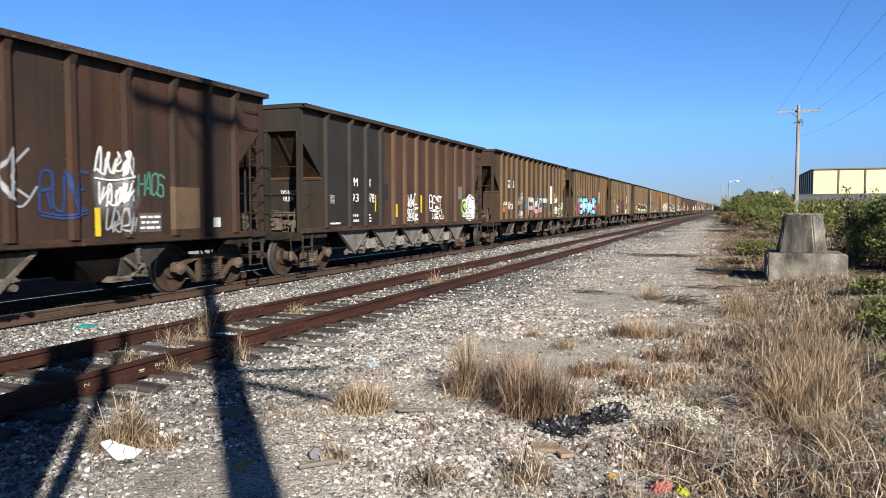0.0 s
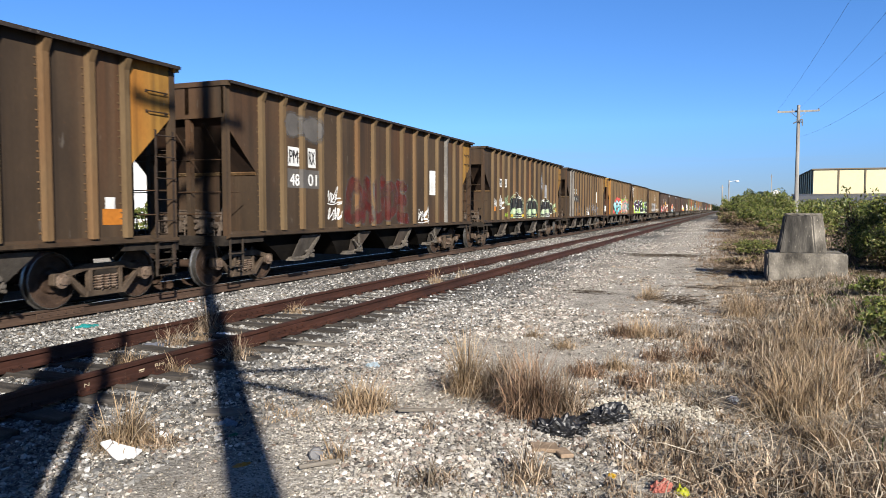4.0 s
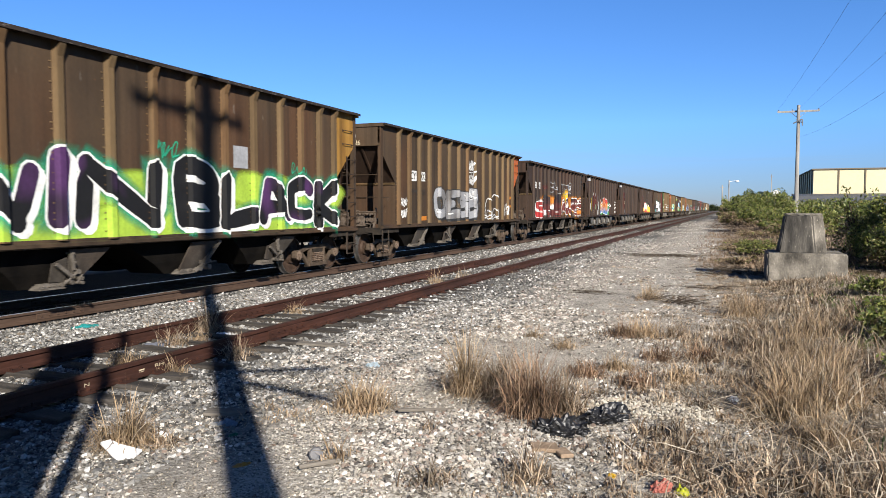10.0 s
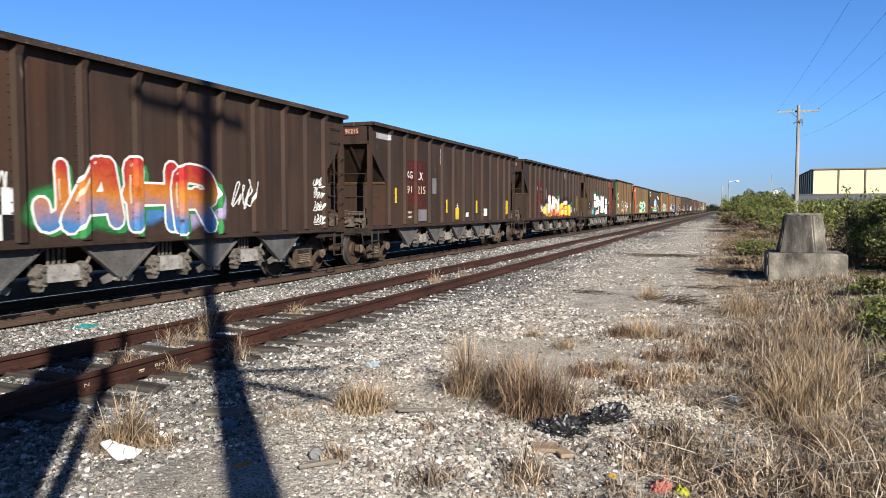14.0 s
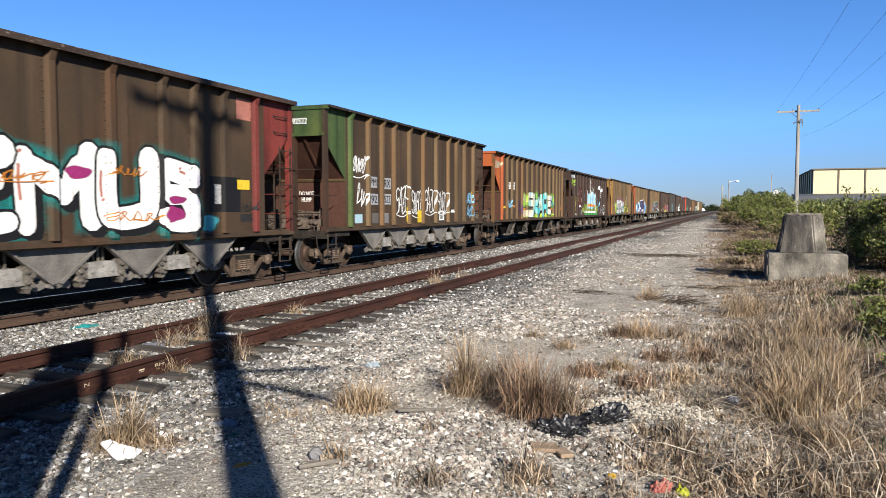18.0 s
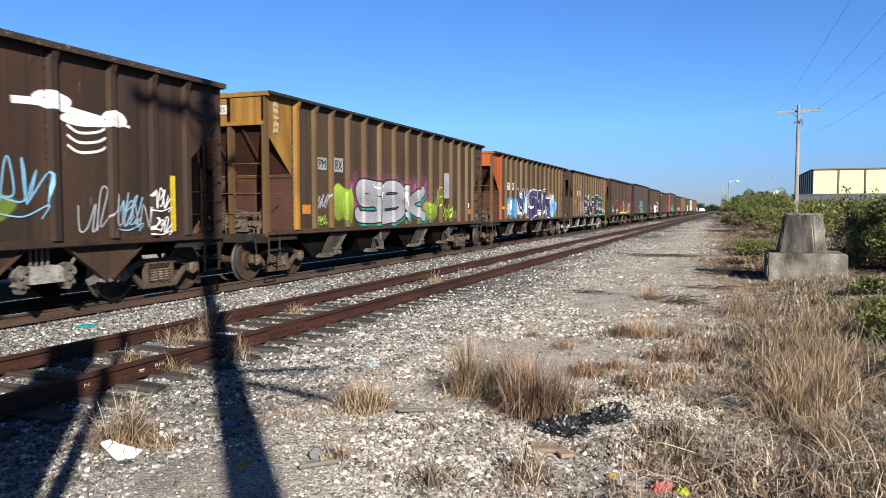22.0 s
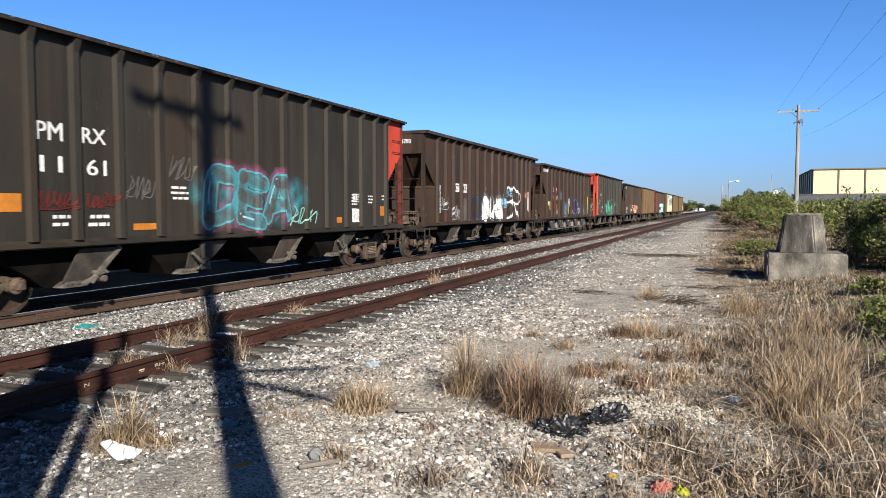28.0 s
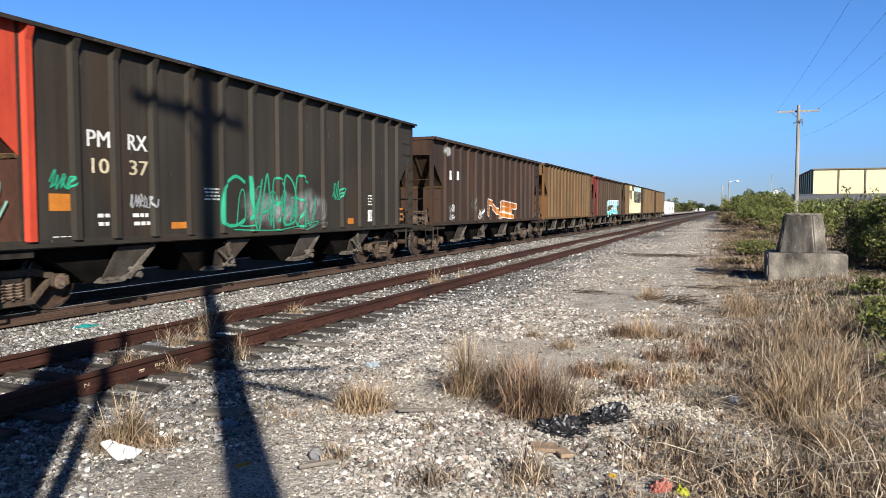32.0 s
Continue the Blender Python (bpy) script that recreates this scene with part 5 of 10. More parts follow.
def paint_marks(car, spec, h, ys):
    rng = random.Random(int(spec.get("seed", 1)))
    for mk in spec.get("marks", ()):
        kind, x0, x1, z0, z1, *rest = mk
        if kind in ("text", "plate", "bars") and x1 - x0 < 0.75:
            x0, x1 = in_bay(x0, x1, h, ys)
        W, H = x1 - x0, z1 - z0
        cx = (x0 + x1) / 2
        if kind == "text":                  # stencilled characters
            text, col = rest[:2]
            bm = drawing()
            bold_text(bm, text, x0, x1, z0, z1)
            lay("lettering", bm, [col], car, h, ys, 0.009, col + " stencilled characters")
        elif kind == "plate":               # painted rectangle, perhaps with characters on it
            bm = drawing()
            bm.faces.new([bm.verts.new(p) for p in ((x0, z0, 0), (x1, z0, 0), (x1, z1, 0), (x0, z1, 0))])
            lay("painted_panel", bm, [rest[0]], car, h, ys, 0.0155 if rest[0] == "yellow" else 0.004, rest[0] + " painted panel")
            if len(rest) > 2:
                bm = drawing()
                bold_text(bm, rest[1], x0 + W * 0.12, x1 - W * 0.12, z0 + H * 0.16, z1 - H * 0.16)
                lay("lettering", bm, [rest[2]], car, h, ys, 0.007, rest[2] + " characters on a panel")
        elif kind == "bars":                # rows of small writing that cannot be read
            n = rest[1]
            bm = drawing()
            for i in range(n):
                zz = z1 - (i + 0.2) * H / n
                a = x0 + rng.uniform(0, 0.12) * W
                while a < x1 - 0.03:
                    b = min(x1, a + rng.uniform(0.1, 0.35) * W + 0.03)
                    bm.faces.new([bm.verts.new(p) for p in ((a, zz - 0.45 * H / n, 0), (b, zz - 0.45 * H / n, 0), (b, zz, 0), (a, zz, 0))])
                    a = b + 0.03
            lay("small_writing", bm, [rest[0]], car, h, ys, 0.005, "rows of small " + rest[0] + " writing")
        elif kind == "tag":                 # one-colour scrawl
            col, seed = rest[:2]
            bm = drawing()
            scrawl(bm, x0, x1, z0, z1, rest[2] if len(rest) > 2 else 4, rest[3] if len(rest) > 3 else 0.04, random.Random(seed))
            lay("graffiti_tag", bm, [col], car, h, ys, 0.0125, col + " sprayed scrawl", True)
        elif kind == "script":              # thin drawn letters
            text, col, wd, seed = rest[:4]
            g = random.Random(seed)
            bm = drawing()
            for i, c in enumerate(text):
                a, b = x0 + W * (i - 0.02) / len(text), x0 + W * (i + 0.94) / len(text)
                dz = g.uniform(-0.06, 0.06) * H
                for j, pts in enumerate(bones(c, (a, b, z0 + dz, z1 + dz), g.uniform(-0.06, 0.06), g.uniform(0.0, 0.12), g.uniform(0, 6))):
                    ribbon(bm, pts, wd * 1.15, 0.0004 * j)
            if len(rest) > 4:
                for k in range(int(rest[4])):
                    ribbon(bm, [(x0, z0 - (0.1 + 0.09 * k) * H), (x0 + 0.5 * W, z0 - (0.2 + 0.09 * k) * H), (x1, z0 - (0.05 + 0.09 * k) * H)], wd * 0.8, 0.002)
            lay("graffiti_tag", bm, [col], car, h, ys, 0.0125, col + " thin sprayed letters", True)
        elif kind == "cloud":               # soft backing shape
            col, seed = rest[:2]
            n = rest[2] if len(rest) > 2 else 7
            soft = rest[4] if len(rest) > 4 else 0.3
            g = random.Random(seed)
            bm = drawing()
            for i in range(n):
                u = (i + 0.5) / n
                rz = H * g.uniform(0.4, 0.54)
                ellipse(bm, x0 + W * u, z0 + H * 0.5 + g.uniform(-0.06, 0.06) * H, W / n * g.uniform(0.75, 1.0), rz, g, 0.09, 26, 0.0001 * (i % 3), soft)
            lay("graffiti_backing", bm, [col], car, h, ys, rest[3] if len(rest) > 3 else 0.003, col + " sprayed backing", True)
        elif kind == "word":                # fat outlined letters
            fat_word(car, h, ys, (x0, x1, z0, z1), *rest)
        elif kind == "bomb":                # ribbed gourd with slanted eyes and a jagged mouth
            fill, line, band, seed = rest[:4]
            g = random.Random(seed)

            def P(u, v):
                return (x0 + u * W + g.uniform(-0.012, 0.012), z0 + v * H + g.uniform(-0.012, 0.012))
            bm = drawing()
            for i, (ox, oz, rw, rh) in enumerate(((0.24, 0.40, 0.21, 0.38), (0.56, 0.42, 0.26, 0.46), (0.80, 0.38, 0.16, 0.36), (0.44, 0.22, 0.40, 0.22))):
                ellipse(bm, x0 + ox * W, z0 + oz * H, rw * W, rh * H, g, 0.03, 32, 0.0004 * i, 0.06)
            lay("graffiti_backing", bm, [fill], car, h, ys, 0.004, fill + " sprayed fill", True)
            bm = drawing()
            for pts in (((0.08, 0.20), (0.24, 0.36), (0.38, 0.38), (0.42, 0.30), (0.36, 0.20), (0.2, 0.17)), ((0.47, 0.30), (0.52, 0.37), (0.68, 0.36), (0.82, 0.24), (0.70, 0.19), (0.53, 0.22))):
                bm.faces.new([bm.verts.new((*P(*p), 0)) for p in pts])
            lay("graffiti_band", bm, [band], car, h, ys, 0.0065, band + " sprayed eyes")
            bm = drawing()
            strokes = [[(0.14, 0.02), (0.04, 0.22), (0.03, 0.5), (0.1, 0.74), (0.22, 0.82), (0.33, 0.76), (0.40, 0.62), (0.42, 0.42)],
                       [(0.12, 0.3), (0.10, 0.52), (0.17, 0.72), (0.26, 0.8)], [(0.22, 0.82), (0.30, 0.92), (0.36, 0.86), (0.34, 0.74)],
                       [(0.38, 0.84), (0.42, 1.0), (0.54, 0.95), (0.62, 0.84), (0.66, 0.74)], [(0.44, 0.42), (0.46, 0.62), (0.54, 0.78), (0.64, 0.76), (0.74, 0.62), (0.78, 0.42), (0.76, 0.24)],
                       [(0.66, 0.76), (0.8, 0.80), (0.92, 0.68), (0.97, 0.45), (0.93, 0.2), (0.84, 0.04)], [(0.72, 0.72), (0.84, 0.68), (0.90, 0.5), (0.88, 0.28), (0.80, 0.08)],
                       [(0.06, 0.19), (0.24, 0.37), (0.40, 0.38), (0.44, 0.28), (0.52, 0.37), (0.70, 0.37), (0.84, 0.23)], [(0.08, 0.19), (0.24, 0.15), (0.38, 0.19), (0.52, 0.21), (0.68, 0.17), (0.84, 0.22)],
                       [(0.44, 0.27), (0.47, 0.21), (0.44, 0.17)], [(0.02, 0.03), (0.2, 0.015), (0.45, 0.03), (0.7, 0.015), (0.9, 0.03)]]
            strokes.append([(0.10 + 0.04 * k, 0.075 + 0.03 * (k % 2)) for k in range(19)])
            for k, pts in enumerate(strokes):
                ribbon(bm, [P(*p) for p in pts], 0.032 if k < 7 else 0.026, 0.0005 * k, 0.4, 2 if k == 11 else 4)
            lay("graffiti_outline", bm, [line], car, h, ys, 0.0085, "pale sprayed ringed outline", True)
        elif kind == "arches":              # two open loops over a wavy base, drawn in one colour
            g = random.Random(rest[1])
            bm = drawing()
            for k, (a, b, top) in enumerate(((0.0, 0.46, 0.82), (0.36, 1.0, 1.0), (0.12, 0.34, 0.34), (0.52, 0.86, 0.40))):
                pts = [(x0 + W * (a + (b - a) * (0.5 - 0.5 * math.cos(t))) + g.uniform(-0.02, 0.02), z0 + H * (0.06 + top * math.sin(t) ** 0.7)) for t in [math.pi * i / 8 for i in range(9)]]
                ribbon(bm, pts, 0.055 if k < 2 else 0.04, 0.0005 * k, 0.4, 3)
            for k in range(2):
                ribbon(bm, [(x0 + W * 0.11 * i, z0 + H * (0.05 + 0.1 * k + 0.05 * math.sin(2.2 * i + k))) for i in range(10)], 0.045, 0.003 + 0.0005 * k, 0.4, 3)
            lay("graffiti_tag", bm, [rest[0]], car, h, ys, 0.0085, rest[0] + " sprayed loops", True)
        elif kind == "ring":                # rounded shape with an outline
            fill, line, seed = rest[:3]
            g = random.Random(seed)
            bm = drawing()
            ellipse(bm, cx, z0 + H * 0.5, W * 0.46, H * 0.48, g, 0.05, 28, 0.0, 0.1)
            lay("graffiti_backing", bm, [fill], car, h, ys, 0.004, fill + " sprayed fill", True)
            bm = drawing()
            for k in (0, 1):                         # a double line with a notch on top
                pts = [(cx + W * (0.5 - 0.03 * k) * math.cos(t) * (1 + 0.05 * math.cos(2 * t)), z0 + H * (0.5 + (0.5 - 0.03 * k) * math.sin(t) - 0.14 * math.exp(-((t - 1.57) / 0.3) ** 2))) for t in [2 * math.pi * i / 18 + 0.15 * k for i in range(20)]]
                ribbon(bm, pts, 0.032 - 0.006 * k, 0.0006 * k, 0.5, 3)
            lay("graffiti_outline", bm, [line], car, h, ys, 0.009, line + " sprayed outline", True)
        elif kind == "bird":                # long-billed bird drawn in flat paint
            g = random.Random(3)
            bm = drawing()
            ellipse(bm, x0 + 0.3 * W, z0 + 0.82 * H, 0.17 * W, 0.15 * H, g, 0.03, 20, 0.0, 0.08)
            ellipse(bm, x0 + 0.85 * W, z0 + 0.66 * H, 0.13 * W, 0.15 * H, g, 0.03, 20, 0.0002, 0.08)
            ellipse(bm, x0 + 0.58 * W, z0 + 0.58 * H, 0.24 * W, 0.12 * H, g, 0.06, 20, 0.0004, 0.08)
            ribbon(bm, [(x0, z0 + 0.74 * H), (x0 + 0.2 * W, z0 + 0.76 * H), (x0 + 0.45 * W, z0 + 0.7 * H), (x0 + 0.8 * W, z0 + 0.6 * H)], 0.12, 0.0006, 0.15)
            ribbon(bm, [(x0 + 0.85 * W, z0 + 0.6 * H), (x1, z0 + 0.56 * H)], 0.05, 0.0012, 0.15)
            for k in range(3):
                zz = z0 + (0.4 - 0.16 * k) * H
                ribbon(bm, [(x0 + 0.42 * W, zz + 0.06 * H), (x0 + 0.52 * W, zz - 0.04 * H), (x0 + 0.68 * W, zz), (x0 + 0.76 * W, zz + 0.08 * H)], 0.05, 0.002, 0.3)
            lay("graffiti_bird", bm, [rest[0]], car, h, ys, 0.006, rest[0] + " painted long-billed bird", True)
        elif kind == "dome":                # plume of curling white strokes
            col = rest[0]
            bm = drawing()
            for k in range(5):
                u = (k - 2) / 2
                ribbon(bm, [(cx + u * 0.08 * W, z0), (cx + u * 0.25 * W, z0 + 0.3 * H), (cx + u * 0.5 * W, z0 + (0.75 - 0.12 * abs(u)) * H), (cx + u * 0.38 * W, z0 + (1.0 - 0.2 * abs(u)) * H), (cx + u * 0.2 * W, z0 + (0.86 - 0.15 * abs(u)) * H)], 0.075, 0.0006 * k, 0.3)
            for k, s in enumerate((-1, 1)):
                ribbon(bm, [(cx, z0 + 0.05 * H), (cx + s * 0.3 * W, z0 + 0.12 * H), (cx + s * 0.5 * W, z0 + 0.3 * H), (cx + s * 0.36 * W, z0 + 0.4 * H), (cx + s * 0.26 * W, z0 + 0.3 * H)], 0.085, 0.004 + 0.0006 * k, 0.3)
            lay("graffiti_outline", bm, [col], car, h, ys, 0.011, col + " curling painted plume", True)
    # writing on the leading end
    for k, (text, cx, zz, tall, col, back) in enumerate(spec.get("end_marks", ())):
        w = tall * 0.62 * len(text)
        for lift, c, is_text in ((0.003, back, False), (0.006, col, True)):
            if not c:
                continue
            bm = bmesh.new()
            if is_text:
                bold_text(bm, text, cx - w / 2, cx + w / 2, zz - tall / 2, zz + tall / 2)
            else:
                a, b, cz0, cz1 = cx - w * 0.58, cx + w * 0.58, zz - tall * 0.75, zz + tall * 0.75
                bm.faces.new([bm.verts.new((*p, 0)) for p in ((a, cz0), (b, cz0), (b, cz1), (a, cz1))])
            on_end("lettering" if is_text else "painted_panel", bm, c, car, -h + (INSET - 0.055 if zz < 2.3 else -0.022) - lift, c + (" stencilled characters" if is_text else " painted panel"))
    for k, (x0, x1, z0, z1) in enumerate(spec.get("end_blobs", ())):           # round silver letters, ringed in black
        g, cx, cz, rx, rz = random.Random(k), (x0 + x1) / 2, (z0 + z1) / 2, (x1 - x0) / 2, (z1 - z0) / 2
        bm = drawing()
        ellipse(bm, cx, cz, rx, rz, g, 0.1, 26, 0.0, 0.05)
        on_end("graffiti_letter", bm, "white", car, -h + INSET - 0.058 - 0.0012 * k, "white sprayed round letter", True)
        bm = drawing()
        ribbon(bm, [(cx + rx * math.cos(0.45 * i), cz + rz * math.sin(0.45 * i)) for i in range(15)], 0.045, 0.0, 0.3, 2)
        ribbon(bm, [(cx - 0.05 * rx, cz - 0.3 * rz), (cx, cz), (cx + 0.06 * rx, cz + 0.35 * rz)], 0.04, 0.0006, 0.3)
        on_end("graffiti_outline", bm, "black", car, -h + INSET - 0.0655 - 0.0012 * k, "black sprayed ring", True)
    for k, (x0, x1, z0, z1, col, seed) in enumerate(spec.get("end_tags", ())):
        bm = drawing()
        scrawl(bm, x0, x1, z0, z1, 3, 0.06, random.Random(seed))
        on_end("graffiti_tag", bm, col, car, -h + INSET - 0.06, col + " sprayed scrawl", True)


def on_end(name, bm, col, car, y, label, soft=False):
    """Set a flat drawing on the car's leading end."""
    for v in bm.verts:
        v.co = Vector((v.co.x, y - v.co.z, v.co.y))
    me = bpy.data.meshes.new(name)
    bm.to_mesh(me)
    bm.free()
    me.materials.append(spray(col, soft))
    part(name, me, car, plain_name(label))

# ---------- the cars in order, with the place of each leading end at 0 s ----------
# ribs from the leading end: bays narrow towards the ends
BAYS_A = (1.2, 2.0, 2.79, 3.65, 4.57, 5.53, 6.5, 7.46, 8.42, 9.4, 10.35, 11.33, 12.17, 13.0, 13.71)
BAYS_WIDE = (1.25, 2.35, 3.2, 4.35, 5.51, 6.63, 7.75, 8.85, 9.94, 11.04, 12.15, 13.07, 13.9)
BAYS_SHORT = (1.2, 2.42, 3.34, 4.25, 5.1, 5.93, 6.83, 7.73, 8.61, 9.53, 10.45, 11.36, 12.4)
BAYS_ELEVEN = (1.27, 2.29, 3.16, 3.97, 5.1, 6.22, 7.36, 8.52, 9.34, 10.21, 11.23)
T1 = dict(paint=PANEL, rib=RIB_TAN, kind=1, bays=BAYS_A)
T2 = dict(paint=PANEL_DARK, kind=2, bays=BAYS_WIDE, lip=0.10, chord=CHORD_BROWN)
T3 = dict(paint=PANEL_BLACK, kind=1, rivets=False, bays=BAYS_A)
CARS = []


def car_row(s0, base, label, **more):
    spec = dict(base)
    spec.update(more)
    spec["label"] = label
    spec["marks"] = []
    CARS.append((s0, spec))


def mark(*what):
    """Paint on the car named last: kind, its two ends along the car, bottom, top, then colours."""
    CARS[-1][1]["marks"].append(what)


car_row(2.10, T2, 'dark brown coal hopper car with white and blue scrawls', kind=1, seed=3)
mark('script', 8.55, 9.2, 1.75, 2.45, 'XK', 'silver', 0.045, 11)
mark('script', 8.7, 9.35, 1.62, 1.95, 'V', 'silver', 0.04, 15)
mark('tag', 10.4, 11.15, 2.1, 2.66, 'white', 12, 4, 0.05)
mark('tag', 10.45, 11.1, 1.65, 2.15, 'white', 16, 4, 0.05)
mark('tag', 10.6, 11.2, 1.17, 1.7, 'silver', 17, 4, 0.05)
mark('cloud', 10.4, 11.2, 1.3, 2.6, 'silver*', 18, 2, 0.003, 0.7)
mark('script', 9.38, 10.21, 1.62, 2.16, 'RUNE', 'dull blue', 0.06, 13, 2)
mark('script', 11.3, 11.9, 1.86, 2.22, 'HAOS', 'dull green', 0.05, 14)
mark('plate', 10.35, 10.46, 1.17, 1.63, 'yellow')
mark('plate', 11.29, 11.82, 1.21, 1.54, 'dim')
mark('bars', 11.31, 11.79, 1.23, 1.51, 'white', 3)
mark('plate', 13.23, 13.45, 1.25, 1.44, 'white')
mark('plate', 12.05, 12.85, 1.24, 2.01, 'brown')
car_row(18.43, T2, 'short reddish-brown coal hopper car with bare grey gates', kind=2, bays=BAYS_SHORT, paint=PANEL_RED, rib=RIB_RED, front=PANEL_BLACK, inner=PANEL_BLACK, plates=STEEL_GREY, pitch=15.05, top=4.08, rivets=True, end_marks=[('DO NOT', 0.55, 2.02, 0.12, 'white', None), ('HUMP', 0.55, 1.86, 0.12, 'white', None)], seed=4)
mark('plate', 1.06, 4.42, 1.14, 3.94, 'soot')
mark('text', 2.5, 2.88, 2.22, 2.45, 'PM', 'white')
mark('text', 3.29, 3.67, 2.23, 2.45, 'RX', 'white')
mark('text', 2.51, 2.93, 1.8, 2.02, '93', 'white')
mark('text', 3.31, 3.86, 1.79, 2.04, '078', 'white')
mark('plate', 1.35, 1.64, 1.74, 1.97, 'white')
mark('plate', 3.9, 3.97, 1.54, 2.01, 'yellow')
mark('plate', 5.24, 5.43, 1.36, 1.76, 'yellow')
mark('plate', 7.2, 7.33, 1.49, 2.06, 'yellow')
mark('bars', 2.58, 2.96, 1.21, 1.49, 'white', 2)
mark('bars', 3.35, 3.69, 1.22, 1.48, 'white', 3)
mark('tag', 6.2, 6.75, 1.6, 2.1, 'white', 21, 3, 0.05)
mark('tag', 6.15, 6.75, 1.25, 1.68, 'white', 24, 3, 0.06)
mark('script', 8.0, 9.1, 1.6, 2.02, 'BEST', 'white', 0.06, 22, 1)
mark('tag', 8.25, 9.25, 1.22, 1.55, 'white', 29, 3, 0.035)
mark('plate', 10.77, 11.2, 1.97, 2.44, 'grey')
mark('plate', 4.48, 4.79, 1.88, 2.33, 'charcoal')
mark('cloud', 1.13, 1.24, 3.66, 3.97, 'silver*', 1, 1)
mark('cloud', 2.19, 2.29, 3.46, 3.94, 'silver*', 2, 1)
mark('cloud', 3.05, 3.22, 2.93, 3.94, 'silver*', 3, 1)
mark('bars', 1.29, 1.95, 1.18, 1.28, 'white', 1)
mark('bomb', 11.1, 12.85, 1.17, 2.34, 'white', 'black', 'white', 5)
mark('cloud', 11.12, 11.5, 1.25, 1.95, 'lime*', 6, 1, 0.0056, 0.3)
car_row(33.49, T1, 'brown ribbed coal hopper car with pastel graffiti', rear=END_YELLOW, top=4.16, end_marks=[('PMRX', 0.55, 3.8, 0.12, 'black', 'white'), ('48163', 0.55, 3.6, 0.13, 'cream', None)], seed=5)
mark('plate', 2.21, 2.66, 2.57, 2.92, 'white', 'PM', 'black')
mark('plate', 2.96, 3.34, 2.59, 2.89, 'white', 'RX', 'black')
mark('tag', 1.43, 1.91, 1.75, 2.0, 'white', 31, 3)
mark('plate', 1.42, 1.86, 1.47, 1.69, 'orange')
mark('tag', 2.15, 2.72, 1.52, 2.18, 'white', 32, 3)
mark('tag', 3.9, 4.8, 1.72, 2.42, 'silver', 33, 3, 0.06)
mark('tag', 4.1, 4.6, 1.19, 1.6, 'silver', 37, 3, 0.05)
mark('cloud', 5.3, 6.2, 1.5, 2.0, 'blue*', 3, 2, 0.003, 0.6)
mark('cloud', 7.6, 10.0, 1.7, 2.4, 'blue*', 2, 3, 0.0034, 0.6)
mark('cloud', 5.81, 10.26, 1.2, 2.1, 'dim*', 4, 6, 0.0042, 0.5)
mark('word', 5.88, 9.99, 1.18, 2.2, 'PKAT', 'cream>silver>salmon', 'charcoal', None, 34, 0.05, 'charcoal', 'white')
mark('plate', 10.71, 11.25, 1.9, 2.89, 'white')
mark('plate', 10.71, 10.99, 1.3, 1.43, 'orange')
mark('tag', 11.69, 12.28, 1.25, 2.5, 'white', 35, 2)
mark('tag', 12.47, 13.96, 1.17, 2.08, 'palegreen', 36, 3, 0.06)
car_row(49.83, T1, 'brown ribbed coal hopper car with a large turquoise mural', rear=END_YELLOW, top=4.17, end_marks=[('PMRX', 0.55, 3.8, 0.12, 'black', 'white'), ('48361', 0.55, 3.6, 0.13, 'cream', None)], seed=6)
mark('plate', 2.14, 2.59, 2.56, 2.88, 'white', 'PM', 'black')
mark('plate', 2.96, 3.37, 2.59, 2.92, 'white', 'RX', 'black')
mark('plate', 1.42, 1.82, 1.5, 1.72, 'orange')
mark('cloud', 2.2, 9.97, 1.2, 2.5, 'purple', 41, 9, 0.003, 0.5)
mark('cloud', 2.2, 3.0, 1.7, 2.45, 'grey', 45, 2, 0.0036, 0.12)
mark('cloud', 2.35, 9.75, 1.25, 2.1, 'magenta', 42, 8, 0.0042, 0.5)
mark('word', 3.01, 9.33, 1.17, 2.45, 'BRAE', 'cyan>pale>cyan', 'black', None, 43, 0.075, 'black', 'white')
mark('plate', 10.65, 11.22, 2.04, 2.89, 'white')
mark('tag', 8.72, 9.33, 1.42, 1.94, 'pink', 44, 2)
mark('plate', 13.21, 13.63, 1.35, 1.61, 'orange')
mark('plate', 13.27, 13.47, 1.61, 1.8, 'white')
car_row(66.15, T1, 'brown ribbed coal hopper car with faded red graffiti', rear=END_YELLOW, top=4.17, rib_paint={12: STEEL_GREY}, seed=7)
mark('plate', 2.24, 2.74, 2.6, 3.04, 'white', 'PM', 'black')
mark('plate', 3.08, 3.43, 2.6, 3.06, 'white', 'RX', 'black')
mark('plate', 2.21, 3.57, 2.1, 2.54, 'dim')
mark('text', 2.31, 2.74, 2.15, 2.42, '48', 'white')
mark('text', 3.08, 3.47, 2.16, 2.44, '01', 'white')
mark('cloud', 2.21, 3.57, 3.14, 3.9, 'dim', 1, 2)
mark('tag', 3.98, 4.51, 1.28, 2.2, 'white', 51, 2)
mark('word', 4.94, 8.93, 1.17, 2.58, 'DAUDE', 'maroon*', 'dim*', None, 52, 0.05)
mark('plate', 10.71, 11.25, 2.08, 2.9, 'white')
mark('tag', 9.74, 10.48, 1.17, 1.67, 'white', 53, 2)
car_row(82.62, T1, 'brown coal hopper car with three black domed graffiti', rear=END_YELLOW, top=4.18, end_marks=[('PMRX', 0.55, 3.8, 0.12, 'black', 'white'), ('48357', 0.55, 3.6, 0.13, 'cream', None)], seed=8)
mark('plate', 2.2, 2.66, 2.58, 2.93, 'white', 'PM', 'black')
